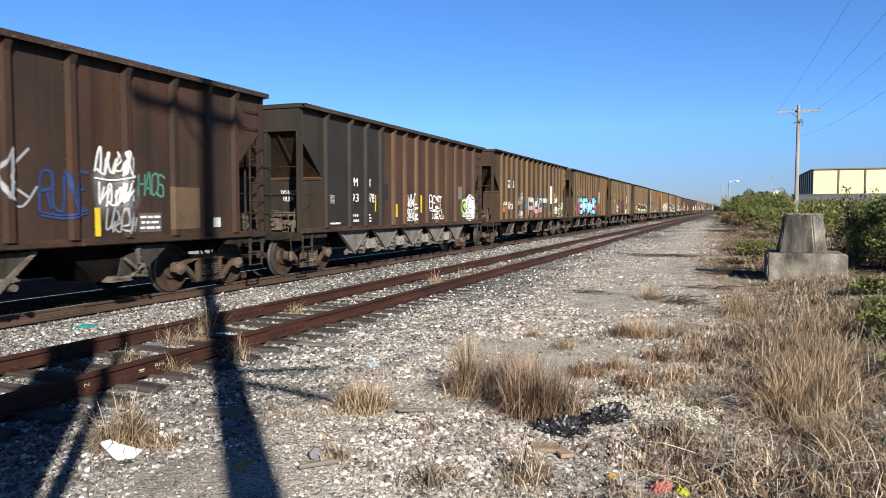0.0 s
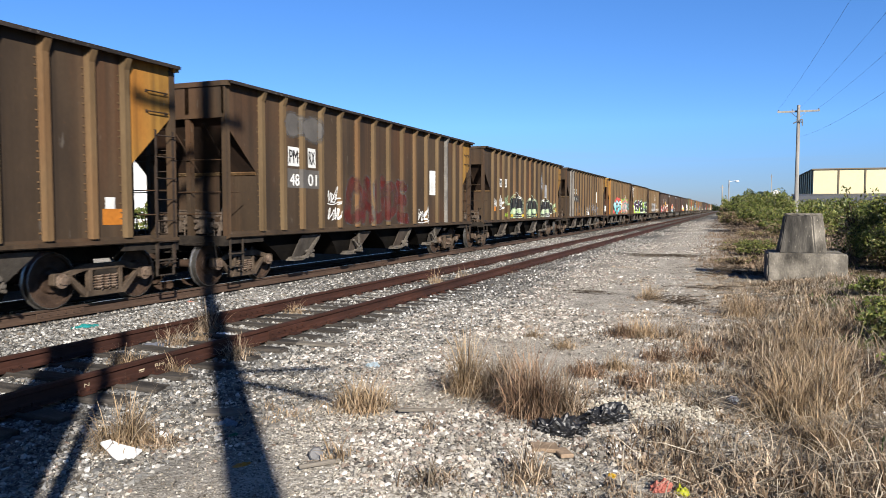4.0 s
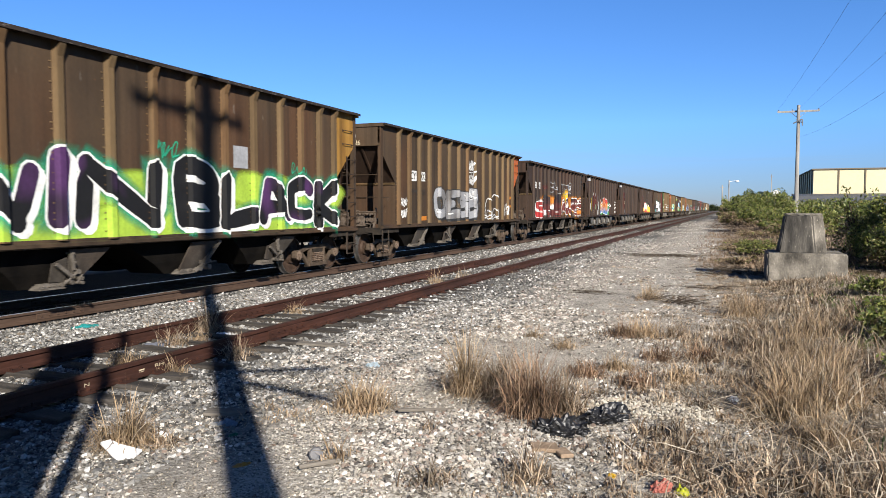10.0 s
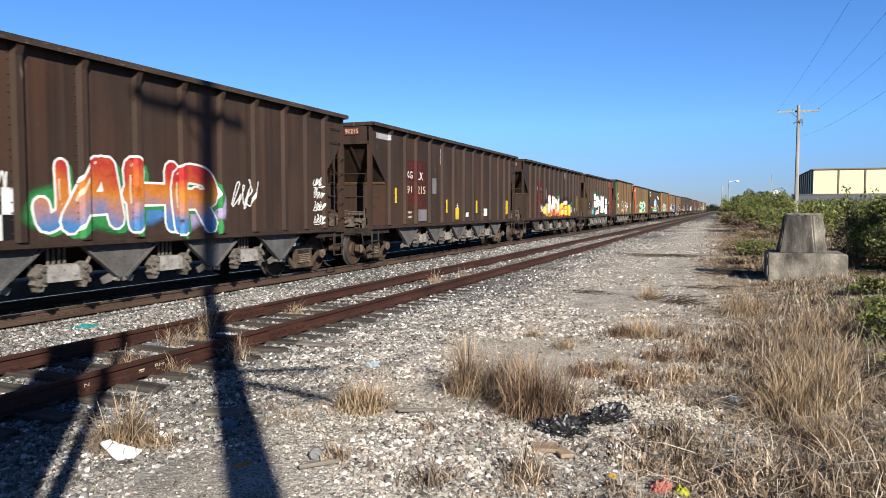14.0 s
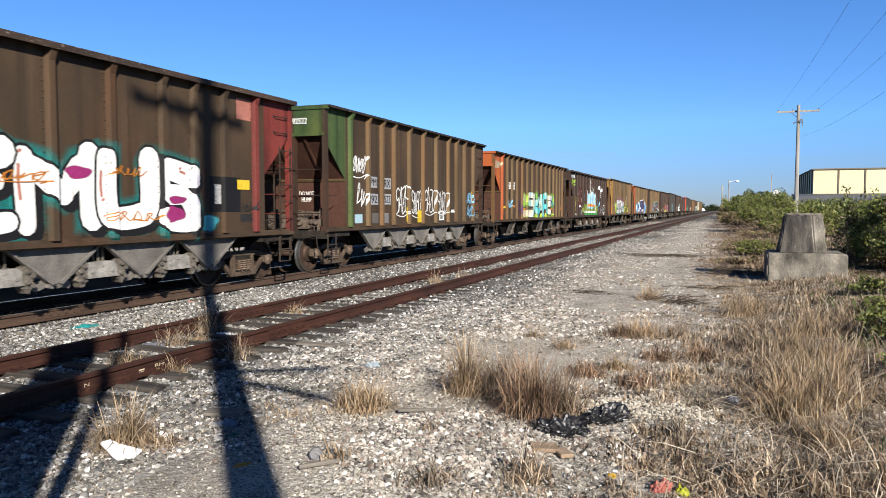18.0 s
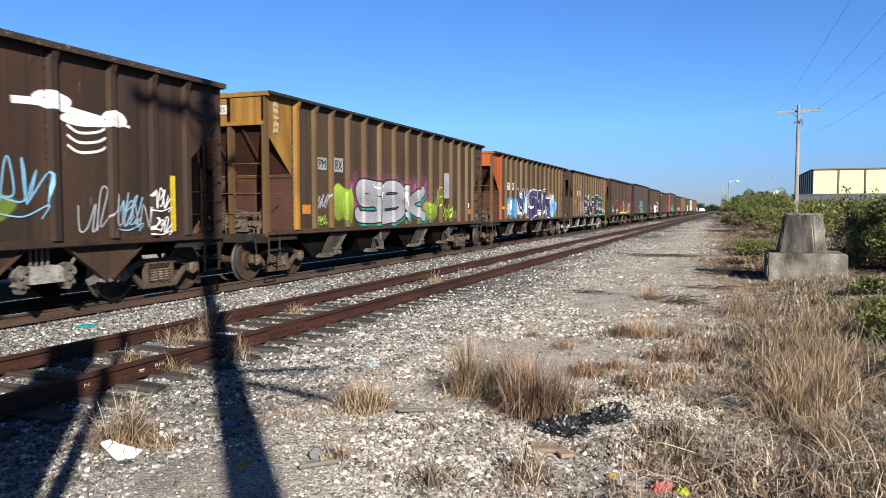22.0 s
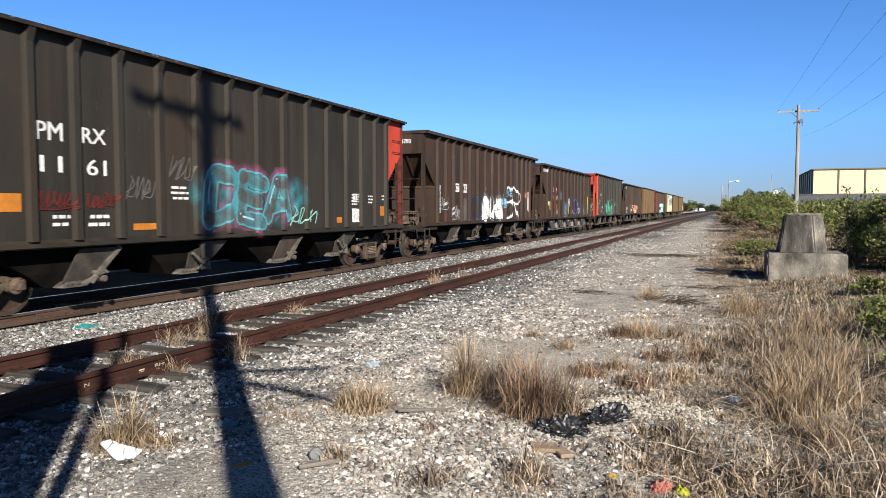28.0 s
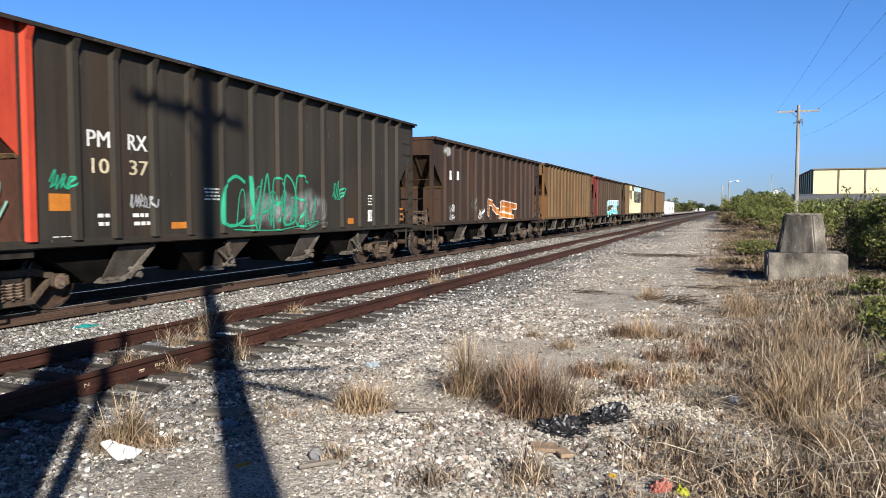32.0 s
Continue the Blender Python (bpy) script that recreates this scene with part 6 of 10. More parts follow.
mark('plate', 2.98, 3.43, 2.58, 2.95, 'white', 'RX', 'black')
mark('tag', 1.47, 1.84, 1.74, 2.11, 'white', 61, 3)
mark('tag', 2.14, 2.69, 1.61, 2.23, 'white', 62, 3, 0.07)
mark('tag', 3.01, 3.57, 1.8, 2.26, 'palegreen', 63, 3)
mark('tag', 3.01, 3.54, 1.23, 1.49, 'lime', 64, 4)
mark('plate', 1.43, 1.81, 1.51, 1.74, 'orange')
mark('bomb', 3.78, 6.44, 1.17, 2.4, 'black', 'palegreen+white', 'palegreen', 65)
mark('bomb', 6.81, 9.24, 1.17, 2.29, 'black', 'palegreen+white', 'palegreen', 66)
mark('bomb', 9.64, 12.3, 1.17, 2.25, 'black', 'palegreen+white', 'palegreen', 67)
mark('plate', 4.05, 4.57, 1.25, 1.36, 'yellow')
mark('plate', 5.96, 6.48, 1.23, 1.34, 'yellow')
mark('plate', 8.6, 9.02, 1.25, 1.36, 'yellow')
mark('plate', 10.22, 10.56, 1.17, 1.28, 'yellow')
mark('plate', 10.7, 11.26, 2.22, 2.93, 'silver')
mark('plate', 13.31, 13.71, 1.42, 1.65, 'yellow')
mark('cloud', 9.9, 10.21, 2.2, 3.76, 'silver*', 3, 1, 0.003, 0.6)
mark('tag', 12.66, 13.12, 1.4, 2.13, 'palegreen', 68, 2)
car_row(99.04, T1, 'brown ribbed coal hopper car with silver leading ribs', rear=END_YELLOW, top=4.17, rib_paint={0: STEEL_GREY, 1: STEEL_GREY}, end_marks=[('48344', 0.55, 3.66, 0.17, 'white', 'charcoal')], seed=9)
mark('plate', 2.23, 2.65, 2.58, 2.91, 'white', 'PM', 'black')
mark('plate', 2.98, 3.44, 2.58, 2.93, 'white', 'RX', 'black')
mark('plate', 2.17, 3.6, 2.09, 2.49, 'charcoal')
mark('text', 2.23, 2.59, 2.17, 2.4, '48', 'white')
mark('text', 2.98, 3.48, 2.17, 2.4, '344', 'white')
mark('plate', 2.2, 2.65, 1.55, 1.88, 'charcoal')
mark('plate', 3.95, 4.4, 1.23, 1.32, 'orange')
mark('tag', 3.05, 3.52, 1.38, 1.86, 'grey', 71, 3)
mark('tag', 3.92, 4.43, 1.42, 1.96, 'grey', 72, 3)
mark('tag', 4.88, 5.36, 1.2, 1.92, 'grey', 73, 3)
mark('tag', 5.86, 6.28, 1.23, 1.99, 'charcoal', 74, 3)
mark('tag', 6.82, 7.53, 1.17, 1.88, 'white', 75, 3, 0.05)
mark('tag', 7.77, 8.28, 1.26, 1.94, 'grey', 76, 3)
mark('tag', 8.75, 9.37, 1.3, 2.11, 'grey', 77, 3)
mark('tag', 9.74, 11.22, 1.17, 2.08, 'grey', 78, 5, 0.05)
mark('plate', 10.63, 11.22, 2.05, 2.87, 'white')
mark('plate', 13.33, 13.61, 1.36, 1.62, 'orange')
mark('plate', 11.73, 12.05, 1.26, 1.66, 'dim')
car_row(115.47, T1, 'brown coal hopper car with ochre end and turquoise letters', front=END_YELLOW, inner=INNER_RUST, top=4.16, end_marks=[('PMRX', 0.45, 3.8, 0.13, 'black', 'white')], end_blobs=[(-1.36, -0.62, 1.42, 2.16), (-0.60, -0.02, 1.36, 2.14), (0.02, 0.62, 1.38, 2.2), (0.72, 1.12, 1.78, 2.22), (0.74, 1.36, 1.32, 1.95)], seed=10)
mark('plate', 2.24, 2.65, 2.64, 2.95, 'white', 'PM', 'black')
mark('plate', 2.95, 3.31, 2.64, 2.94, 'white', 'RX', 'black')
mark('plate', 1.44, 1.66, 1.61, 2.04, 'orange')
mark('plate', 3.08, 3.36, 1.58, 1.68, 'orange')
mark('tag', 2.17, 2.56, 1.37, 2.0, 'dim', 80, 3)
mark('cloud', 3.05, 4.1, 1.17, 1.6, 'coral', 81, 2, 0.003, 0.08)
mark('cloud', 3.75, 4.75, 1.6, 2.6, 'coral', 89, 3, 0.0032, 0.08)
mark('cloud', 4.6, 7.5, 1.3, 2.72, 'coral', 90, 6, 0.0034, 0.08)
mark('word', 3.68, 7.86, 1.17, 2.41, 'DEXR', 'pale>cyan', 'black', None, 82, 0.05, 'charcoal', 'white')
mark('tag', 7.75, 8.41, 1.17, 2.59, 'yellow', 83, 3, 0.06)
mark('cloud', 8.05, 8.9, 1.2, 2.6, 'lime', 84, 2, 0.003, 0.2)
mark('cloud', 8.6, 12.7, 2.05, 2.66, 'lime', 86, 6, 0.0033, 0.35)
mark('cloud', 8.4, 12.75, 1.2, 2.45, 'teal', 87, 7, 0.004, 0.3)
mark('word', 8.32, 12.58, 1.17, 2.52, 'MERE', 'salmon>silver>salmon', 'teal', None, 85, 0.045, 'salmon', 'white')
mark('bars', 11.6, 12.0, 1.5, 1.75, 'charcoal', 2)
mark('tag', 12.95, 13.35, 1.6, 2.5, 'aqua', 88, 3, 0.05)
mark('plate', 10.73, 11.28, 2.63, 2.91, 'white')
car_row(131.94, T1, 'brown ribbed coal hopper car with black letters on lime green', rear=END_YELLOW, top=4.15, end_marks=[('PMRX', 0.55, 3.8, 0.12, 'black', 'white'), ('48160', 0.55, 3.6, 0.13, 'cream', None)], seed=11)
mark('plate', 2.14, 2.57, 2.61, 2.92, 'white', 'PM', 'black')
mark('plate', 2.9, 3.3, 2.63, 2.91, 'white', 'RX', 'black')
mark('plate', 1.3, 13.9, 1.15, 2.05, 'lime')
mark('cloud', 1.3, 14.04, 1.6, 2.35, 'lime', 90, 12, 0.0045, 0.3)
mark('word', 1.57, 5.0, 1.17, 2.45, 'MEN', 'black+black+purple', 'white', 'jade', 91, 0.08, 'white')
mark('word', 5.04, 7.62, 1.17, 2.6, 'IN', 'black+black+purple', 'white', 'jade', 92, 0.08, 'white')
mark('word', 8.06, 13.85, 1.17, 2.5, 'BLACK', 'black+black+purple', 'white', 'jade', 93, 0.08, 'white')
mark('tag', 7.5, 8.1, 2.5, 2.85, 'jade', 96, 2, 0.05)
mark('tag', 11.8, 12.4, 2.4, 2.7, 'jade', 97, 2, 0.05)
mark('script', 0.21, 0.6, 3.4, 3.83, 'S', 'white', 0.07, 94)
mark('tag', 0.71, 1.09, 2.83, 3.83, 'white', 95, 3, 0.05)
mark('plate', 9.69, 10.17, 2.45, 2.9, 'silver')
car_row(148.36, T1, 'brown ribbed coal hopper car with silver bubble letters', rear=END_ORANGE, top=4.09, end_marks=[('CYXX', 0.55, 3.72, 0.12, 'black', 'white'), ('994026', 0.6, 3.54, 0.14, 'cream', None)], seed=12)
mark('plate', 2.11, 2.63, 2.5, 2.83, 'white', 'CY', 'black')
mark('plate', 2.92, 3.34, 2.52, 2.82, 'white', 'XX', 'black')
mark('text', 2.11, 2.63, 2.1, 2.25, '994', 'charcoal')
mark('text', 2.92, 3.34, 2.09, 2.25, '026', 'charcoal')
mark('tag', 1.42, 1.82, 1.31, 2.02, 'white', 101, 3, 0.05)
mark('cloud', 4.1, 8.9, 1.2, 2.3, 'dim*', 106, 6, 0.003, 0.5)
mark('word', 4.15, 8.82, 1.17, 2.37, 'OESB', 'silver+dim', 'charcoal', None, 102, 0.1, 'charcoal', 'white')
mark('tag', 7.73, 8.32, 2.0, 3.55, 'white', 103, 3, 0.05)
mark('arches', 9.71, 11.65, 1.17, 2.16, 'white', 104)
mark('tag', 12.47, 12.98, 1.17, 1.99, 'white', 105, 2)
mark('plate', 2.97, 3.46, 1.23, 1.37, 'orange')
mark('plate', 13.34, 13.75, 2.05, 2.17, 'orange')
mark('plate', 13.34, 13.75, 1.68, 1.78, 'orange')
car_row(164.90, T2, 'dark brown coal hopper car with red and black lettering', kind=1, bays=BAYS_A, top=4.02, end_marks=[('CYXX', 0.55, 3.72, 0.13, 'black', 'white')], seed=13)
mark('plate', 1.41, 1.96, 2.7, 3.02, 'white', 'CY', 'black')
mark('plate', 2.25, 2.76, 2.68, 3.02, 'white', 'XX', 'black')
mark('tag', 3.11, 4.27, 2.66, 2.98, 'maroon', 111, 4)
mark('script', 4.82, 10.49, 2.54, 3.05, 'BAUTER', 'silver', 0.045, 119)
mark('cloud', 1.72, 7.91, 1.17, 2.1, 'white', 112, 8, 0.003, 0.3)
mark('cloud', 3.0, 14.1, 1.7, 2.45, 'orange', 113, 12, 0.0036, 0.6)
mark('cloud', 8.6, 9.5, 1.7, 2.95, 'yellow+orange', 121, 1, 0.0044, 0.4)
mark('word', 3.19, 7.78, 1.17, 2.37, 'RUE', 'black>maroon', 'black', None, 114, 0.09, 'maroon', 'white')
mark('word', 1.76, 3.4, 1.17, 2.0, 'S', 'maroon>red', 'white', None, 115, 0.1, 'maroon')
mark('word', 7.97, 14.1, 1.17, 2.3, 'ANRES', 'black>maroon>maroon', 'white', 'orange', 116, 0.07, 'black', 'white')
mark('tag', 9.6, 10.6, 2.45, 3.3, 'silver', 120, 4, 0.07)
mark('cloud', 12.7, 14.1, 1.2, 1.6, 'orange', 117, 2, 0.013, 0.6)
mark('plate', 1.44, 1.61, 1.76, 1.95, 'white')
mark('plate', 1.83, 1.96, 1.75, 2.22, 'dim')
car_row(181.03, T2, 'dark brown coal hopper car with orange and blue letters', plates=PLATE_GREY, top=4.03, end_marks=[('PMRX', 0.35, 3.8, 0.13, 'white', 'maroon'), ('91077', 0.98, 3.8, 0.13, 'cream', 'maroon')], seed=14)
mark('cloud', 2.53, 4.27, 1.37, 3.05, 'maroon*', 120, 3)
mark('text', 2.6, 2.99, 2.56, 2.84, 'PM', 'white')
mark('text', 3.44, 3.87, 2.55, 2.82, 'RX', 'white')
mark('text', 2.6, 2.97, 2.12, 2.35, '91', 'salmon')
mark('text', 3.44, 4.05, 2.08, 2.33, '077', 'salmon')
mark('tag', 3.48, 4.16, 1.51, 2.1, 'palegreen', 121, 3)
mark('word', 5.75, 9.78, 1.17, 2.48, 'JAHR', 'red>orange>blue', 'white', None, 122, 0.08, 'green', 'cream')
mark('cloud', 5.7, 7.6, 1.17, 2.0, 'green', 126, 3, 0.0035, 0.3)
mark('cloud', 7.3, 9.0, 1.17, 2.1, 'blue', 127, 3, 0.0038, 0.3)
mark('cloud', 8.7, 9.9, 1.2, 2.2, 'lilac', 128, 2, 0.0041, 0.3)
mark('plate', 4.82, 5.24, 1.53, 1.9, 'black')
mark('plate', 5.24, 5.66, 1.53, 1.91, 'white')
mark('plate', 4.82, 5.24, 1.17, 1.53, 'white')
mark('plate', 5.24, 5.66, 1.17, 1.53, 'black')
mark('plate', 9.62, 10.23, 1.54, 1.9, 'black')
mark('plate', 9.62, 10.23, 1.19, 1.54, 'white')
mark('tag', 4.76, 5.29, 1.79, 2.3, 'white', 123, 3)
mark('tag', 10.34, 10.98, 1.62, 2.34, 'white', 124, 3)
mark('tag', 13.43, 13.8, 1.24, 2.43, 'white', 125, 2)
mark('plate', 4.71, 5.1, 2.24, 2.64, 'grey')
mark('plate', 1.99, 2.11, 1.47, 2.42, 'yellow')
mark('plate', 1.72, 1.94, 1.57, 2.03, 'white')
mark('bars', 2.6, 2.99, 1.28, 1.54, 'white', 2)
mark('plate', 0.5, 1.32, 3.63, 3.84, 'silver')
car_row(197.45, T2, 'dark brown coal hopper car with bare grey gates', plates=PLATE_GREY, top=4.05, end_marks=[('KGLX', 0.3, 3.8, 0.13, 'white', 'maroon'), ('91215', 0.95, 3.8, 0.13, 'cream', 'maroon')], seed=15)
mark('plate', 2.56, 4.14, 1.56, 3.16, 'maroon*')
mark('text', 2.52, 2.96, 2.57, 2.8, 'KG', 'white')
mark('text', 3.36, 3.8, 2.55, 2.8, 'LX', 'white')
mark('text', 2.52, 2.9, 2.1, 2.34, '91', 'cream')
mark('text', 3.34, 4.01, 2.1, 2.35, '215', 'cream')
mark('plate', 3.36, 4.14, 1.21, 1.59, 'grey')
mark('plate', 4.64, 5.01, 2.13, 2.65, 'grey')
mark('plate', 1.62, 1.76, 1.78, 2.25, 'yellow')
mark('plate', 5.89, 6.05, 1.47, 1.94, 'yellow')
mark('plate', 9.18, 9.39, 1.45, 1.94, 'yellow')
mark('plate', 13.36, 13.69, 1.37, 1.98, 'yellow')
mark('plate', 6.84, 7.24, 1.22, 1.64, 'yellow')
mark('bars', 2.56, 2.9, 1.27, 1.56, 'cream', 2)
mark('plate', 8.03, 8.35, 1.31, 1.47, 'white')
mark('plate', 10.22, 10.68, 1.32, 1.62, 'white')
mark('tag', 6.95, 7.18, 1.61, 1.81, 'white', 131, 1)
mark('plate', 0.42, 1.23, 3.63, 3.79, 'silver')
mark('plate', 5.36, 5.46, 3.15, 3.68, 'silver')
car_row(213.86, T2, 'dark brown coal hopper car with yellow-red mural', top=4.05, end_marks=[('PMRX', 0.35, 3.8, 0.13, 'white', 'maroon'), ('91257', 0.98, 3.8, 0.13, 'cream', 'maroon')], seed=16)
mark('plate', 2.63, 4.07, 1.25, 3.12, 'maroon*')
mark('text', 3.3, 3.67, 2.58, 2.84, 'RX', 'white')
mark('text', 3.3, 3.88, 2.13, 2.39, '257', 'salmon')
mark('text', 2.41, 2.8, 2.57, 2.8, 'PM', 'white')
mark('text', 2.41, 2.69, 2.12, 2.37, '91', 'salmon')
mark('plate', 4.52, 4.94, 2.14, 2.69, 'grey')
mark('tag', 3.3, 3.99, 1.4, 1.95, 'white', 141, 4, 0.05)
mark('tag', 4.32, 4.94, 1.41, 1.95, 'white', 142, 4)
mark('cloud', 4.36, 11.6, 1.17, 2.3, 'black', 143, 11, 0.003, 0.12)
mark('cloud', 4.48, 11.26, 1.17, 1.95, 'yellow', 144, 9, 0.0045, 0.1)
mark('word', 5.3, 7.75, 1.17, 2.35, 'NO', 'white>white>orange', 'red', None, 145, 0.12, 'red')
mark('word', 7.65, 10.6, 1.17, 2.2, 'UC', 'white>yellow', 'red', None, 146, 0.12, 'red')
mark('cloud', 10.0, 11.2, 1.17, 1.6, 'yellow', 147, 2, 0.0065, 0.1)
mark('tag', 9.99, 10.6, 1.91, 2.11, 'jade', 148, 3)
mark('tag', 11.16, 11.82, 1.77, 2.11, 'jade', 149, 3)
mark('tag', 11.3, 11.86, 1.4, 1.77, 'white', 150, 2)
mark('tag', 12.29, 12.73, 1.39, 1.78, 'white', 151, 3)
mark('plate', 13.1, 13.55, 1.32, 2.02, 'silver')
mark('plate', 13.48, 13.65, 1.5, 2.49, 'yellow')
mark('plate', 9.63, 9.82, 3.46, 3.92, 'silver')
mark('tag', 6.59, 7.91, 2.23, 2.43, 'jade', 152, 4)
car_row(230.28, T2, 'short rust-brown coal hopper car with white letters, maroon bay', bays=BAYS_ELEVEN, pitch=14.14, plates=STEEL_GREY, top=4.06, rear=END_MAROON, paint=PANEL, end_marks=[('PMRX', 0.55, 3.84, 0.13, 'black', 'white'), ('20330', 0.55, 3.66, 0.13, 'black', 'white')], seed=17)
mark('plate', 2.38, 2.9, 2.38, 2.7, 'dim', 'PM', 'black')
mark('text', 3.24, 3.61, 2.46, 2.68, 'RX', 'black')
mark('plate', 2.41, 2.92, 1.96, 2.19, 'dim', '20', 'black')
mark('plate', 1.16, 2.26, 1.53, 2.17, 'black')
mark('plate', 1.42, 2.04, 1.68, 2.03, 'white')
mark('tag', 1.46, 2.01, 1.71, 1.99, 'black', 161, 4, 0.05)
mark('plate', 1.35, 2.21, 1.29, 1.53, 'brown')
mark('tag', 2.33, 2.98, 1.29, 1.99, 'orange', 162, 3, 0.06)
mark('cloud', 2.87, 3.61, 1.17, 1.61, 'cyan', 163, 3)
mark('cloud', 9.16, 9.92, 1.17, 1.55, 'cyan', 164, 2)
mark('word', 3.31, 9.4, 1.17, 2.7, 'FEMUS', 'white+white+white+lilac', 'black', 'teal', 165, 0.085, 'black', 'salmon')
mark('cloud', 6.55, 6.85, 2.05, 2.3, 'magenta', 169, 1, 0.0125, 0.15)
mark('cloud', 8.6, 8.95, 1.35, 1.65, 'magenta', 170, 1, 0.0125, 0.15)
mark('cloud', 8.75, 9.0, 1.7, 1.85, 'magenta', 171, 1, 0.0125, 0.15)
mark('tag', 5.2, 6.1, 2.0, 2.2, 'orange', 174, 3, 0.04)
mark('tag', 7.3, 8.1, 2.15, 2.35, 'orange', 175, 3, 0.04)
mark('tag', 4.1, 4.7, 1.4, 1.9, 'lilac', 176, 3, 0.04)
mark('tag', 7.2, 8.4, 1.4, 1.6, 'orange', 177, 3, 0.04)
mark('cloud', 3.24, 3.65, 1.71, 2.34, 'pink', 166, 1, 0.0055)
mark('plate', 9.77, 10.74, 1.55, 2.25, 'black')
mark('plate', 9.92, 10.41, 1.71, 2.09, 'white')
mark('cloud', 4.33, 5.11, 3.18, 3.86, 'dim*', 167, 1)
mark('plate', 10.64, 11.13, 3.45, 3.88, 'salmon')
mark('plate', 10.62, 11.03, 2.01, 2.21, 'yellow')
mark('tag', 10.76, 11.28, 1.55, 1.77, 'charcoal', 168, 3)
mark('plate', 10.73, 11.26, 1.35, 1.5, 'charcoal')
car_row(244.42, T1, 'short brown ribbed coal hopper car with green leading end', kind=2, plates=STEEL_GREY, bays=BAYS_ELEVEN, pitch=14.0, top=4.2, front=END_GREEN, posts=PANEL_DARK, inner=INNER_RUST, end_marks=[('PMRX 92522', 0.55, 3.82, 0.15, 'white', None), ('DO NOT', 0.35, 2.02, 0.12, 'white', None), ('HUMP', 0.35, 1.86, 0.12, 'white', None)], seed=18)
mark('plate', 2.42, 2.9, 2.21, 2.52, 'silver', 'PM', 'black')
mark('plate', 3.31, 3.81, 2.19, 2.52, 'silver', 'RX', 'black')
mark('plate', 2.47, 2.95, 1.73, 2.04, 'silver', '92', 'black')
mark('plate', 3.31, 3.81, 1.74, 2.05, 'silver', '522', 'black')
mark('tag', 1.42, 2.16, 2.48, 3.12, 'white', 171, 3, 0.06)
mark('tag', 1.66, 2.19, 1.61, 2.49, 'white', 172, 2, 0.06)
mark('script', 4.17, 5.08, 1.51, 2.23, 'SAZE', 'white', 0.045, 173, 1)
mark('script', 5.36, 6.07, 1.47, 2.15, 'SNSO', 'white', 0.04, 174, 1)
mark('script', 6.41, 7.3, 1.53, 2.21, 'SAZO', 'white', 0.04, 175, 1)
mark('script', 7.57, 8.47, 1.53, 2.18, 'SNZO', 'white', 0.04, 176, 1)
mark('plate', 5.79, 6.12, 1.17, 1.56, 'yellow')
mark('plate', 1.55, 1.99, 1.22, 1.46, 'pale')
mark('plate', 2.58, 2.98, 1.2, 1.49, 'dim')
mark('plate', 3.31, 3.66, 1.19, 1.49, 'grey')
mark('plate', 4.93, 5.05, 1.21, 1.67, 'yellow')
mark('plate', 11.1, 11.25, 1.9, 2.29, 'yellow')
mark('tag', 10.6, 11.21, 1.26, 2.33, 'sky', 177, 3)
mark('plate', 7.73, 8.18, 1.21, 1.55, 'white')
mark('plate', 7.81, 8.1, 1.25, 1.5, 'charcoal')
mark('plate', 8.86, 9.27, 1.48, 1.58, 'white')
car_row(258.40, T1, 'brown coal hopper car with orange end and cream-blue mural', front=END_ORANGE, inner=INNER_RUST, top=4.08, end_marks=[('CYXX', 0.55, 3.72, 0.12, 'black', 'white'), ('994188', 0.6, 3.54, 0.14, 'cream', None)], seed=19)
mark('plate', 2.17, 2.69, 2.52, 2.84, 'white', 'CY', 'black')
mark('plate', 2.96, 3.4, 2.52, 2.85, 'white', 'XX', 'black')
mark('text', 2.17, 2.66, 2.11, 2.28, '994', 'charcoal')
mark('tag', 2.14, 2.73, 1.61, 2.09, 'sky', 181, 4, 0.05)
mark('tag', 3.87, 4.47, 1.36, 2.22, 'purple', 182, 3, 0.05)
mark('plate', 1.4, 1.84, 1.64, 1.74, 'yellow')
mark('plate', 2.96, 3.45, 1.68, 1.78, 'orange')
mark('plate', 4.85, 5.34, 1.56, 1.65, 'orange')
mark('plate', 10.68, 11.16, 1.55, 1.66, 'orange')
mark('plate', 13.34, 13.67, 1.54, 1.74, 'orange')
mark('cloud', 4.79, 11.26, 1.5, 2.5, 'green+lime', 183, 9, 0.003, 0.4)
mark('cloud', 4.79, 11.2, 1.15, 1.4, 'lime', 189, 8, 0.0036, 0.3)
mark('cloud', 4.81, 6.4, 1.17, 1.6, 'cream', 184, 3, 0.0055, 0.12)
mark('word', 5.7, 11.0, 1.17, 2.5, 'SKAPE', 'cyan+cream+white', 'charcoal', None, 185, 0.07, 'black', 'white')
mark('tag', 4.85, 5.45, 1.93, 2.48, 'cream', 186, 3, 0.05)
mark('tag', 10.75, 11.26, 1.82, 2.38, 'blue', 187, 2)
mark('tag', 0.26, 1.08, 3.35, 3.8, 'cream', 188, 4)
car_row(274.59, T2, 'dark brown coal hopper car with green hill mural', top=4.06, plates=PANEL_RED, end_marks=[('KGLX', 0.3, 3.8, 0.13, 'white', 'maroon'), ('91318', 0.95, 3.8, 0.13, 'cream', 'maroon')], seed=20)
mark('plate', 2.49, 4.06, 1.61, 3.11, 'maroon*')
mark('text', 2.48, 2.93, 2.57, 2.82, 'KG', 'white')
mark('text', 3.3, 3.77, 2.58, 2.82, 'LX', 'white')
mark('text', 2.49, 2.85, 2.12, 2.37, '91', 'cream')
mark('text', 3.3, 3.92, 2.09, 2.35, '318', 'cream')
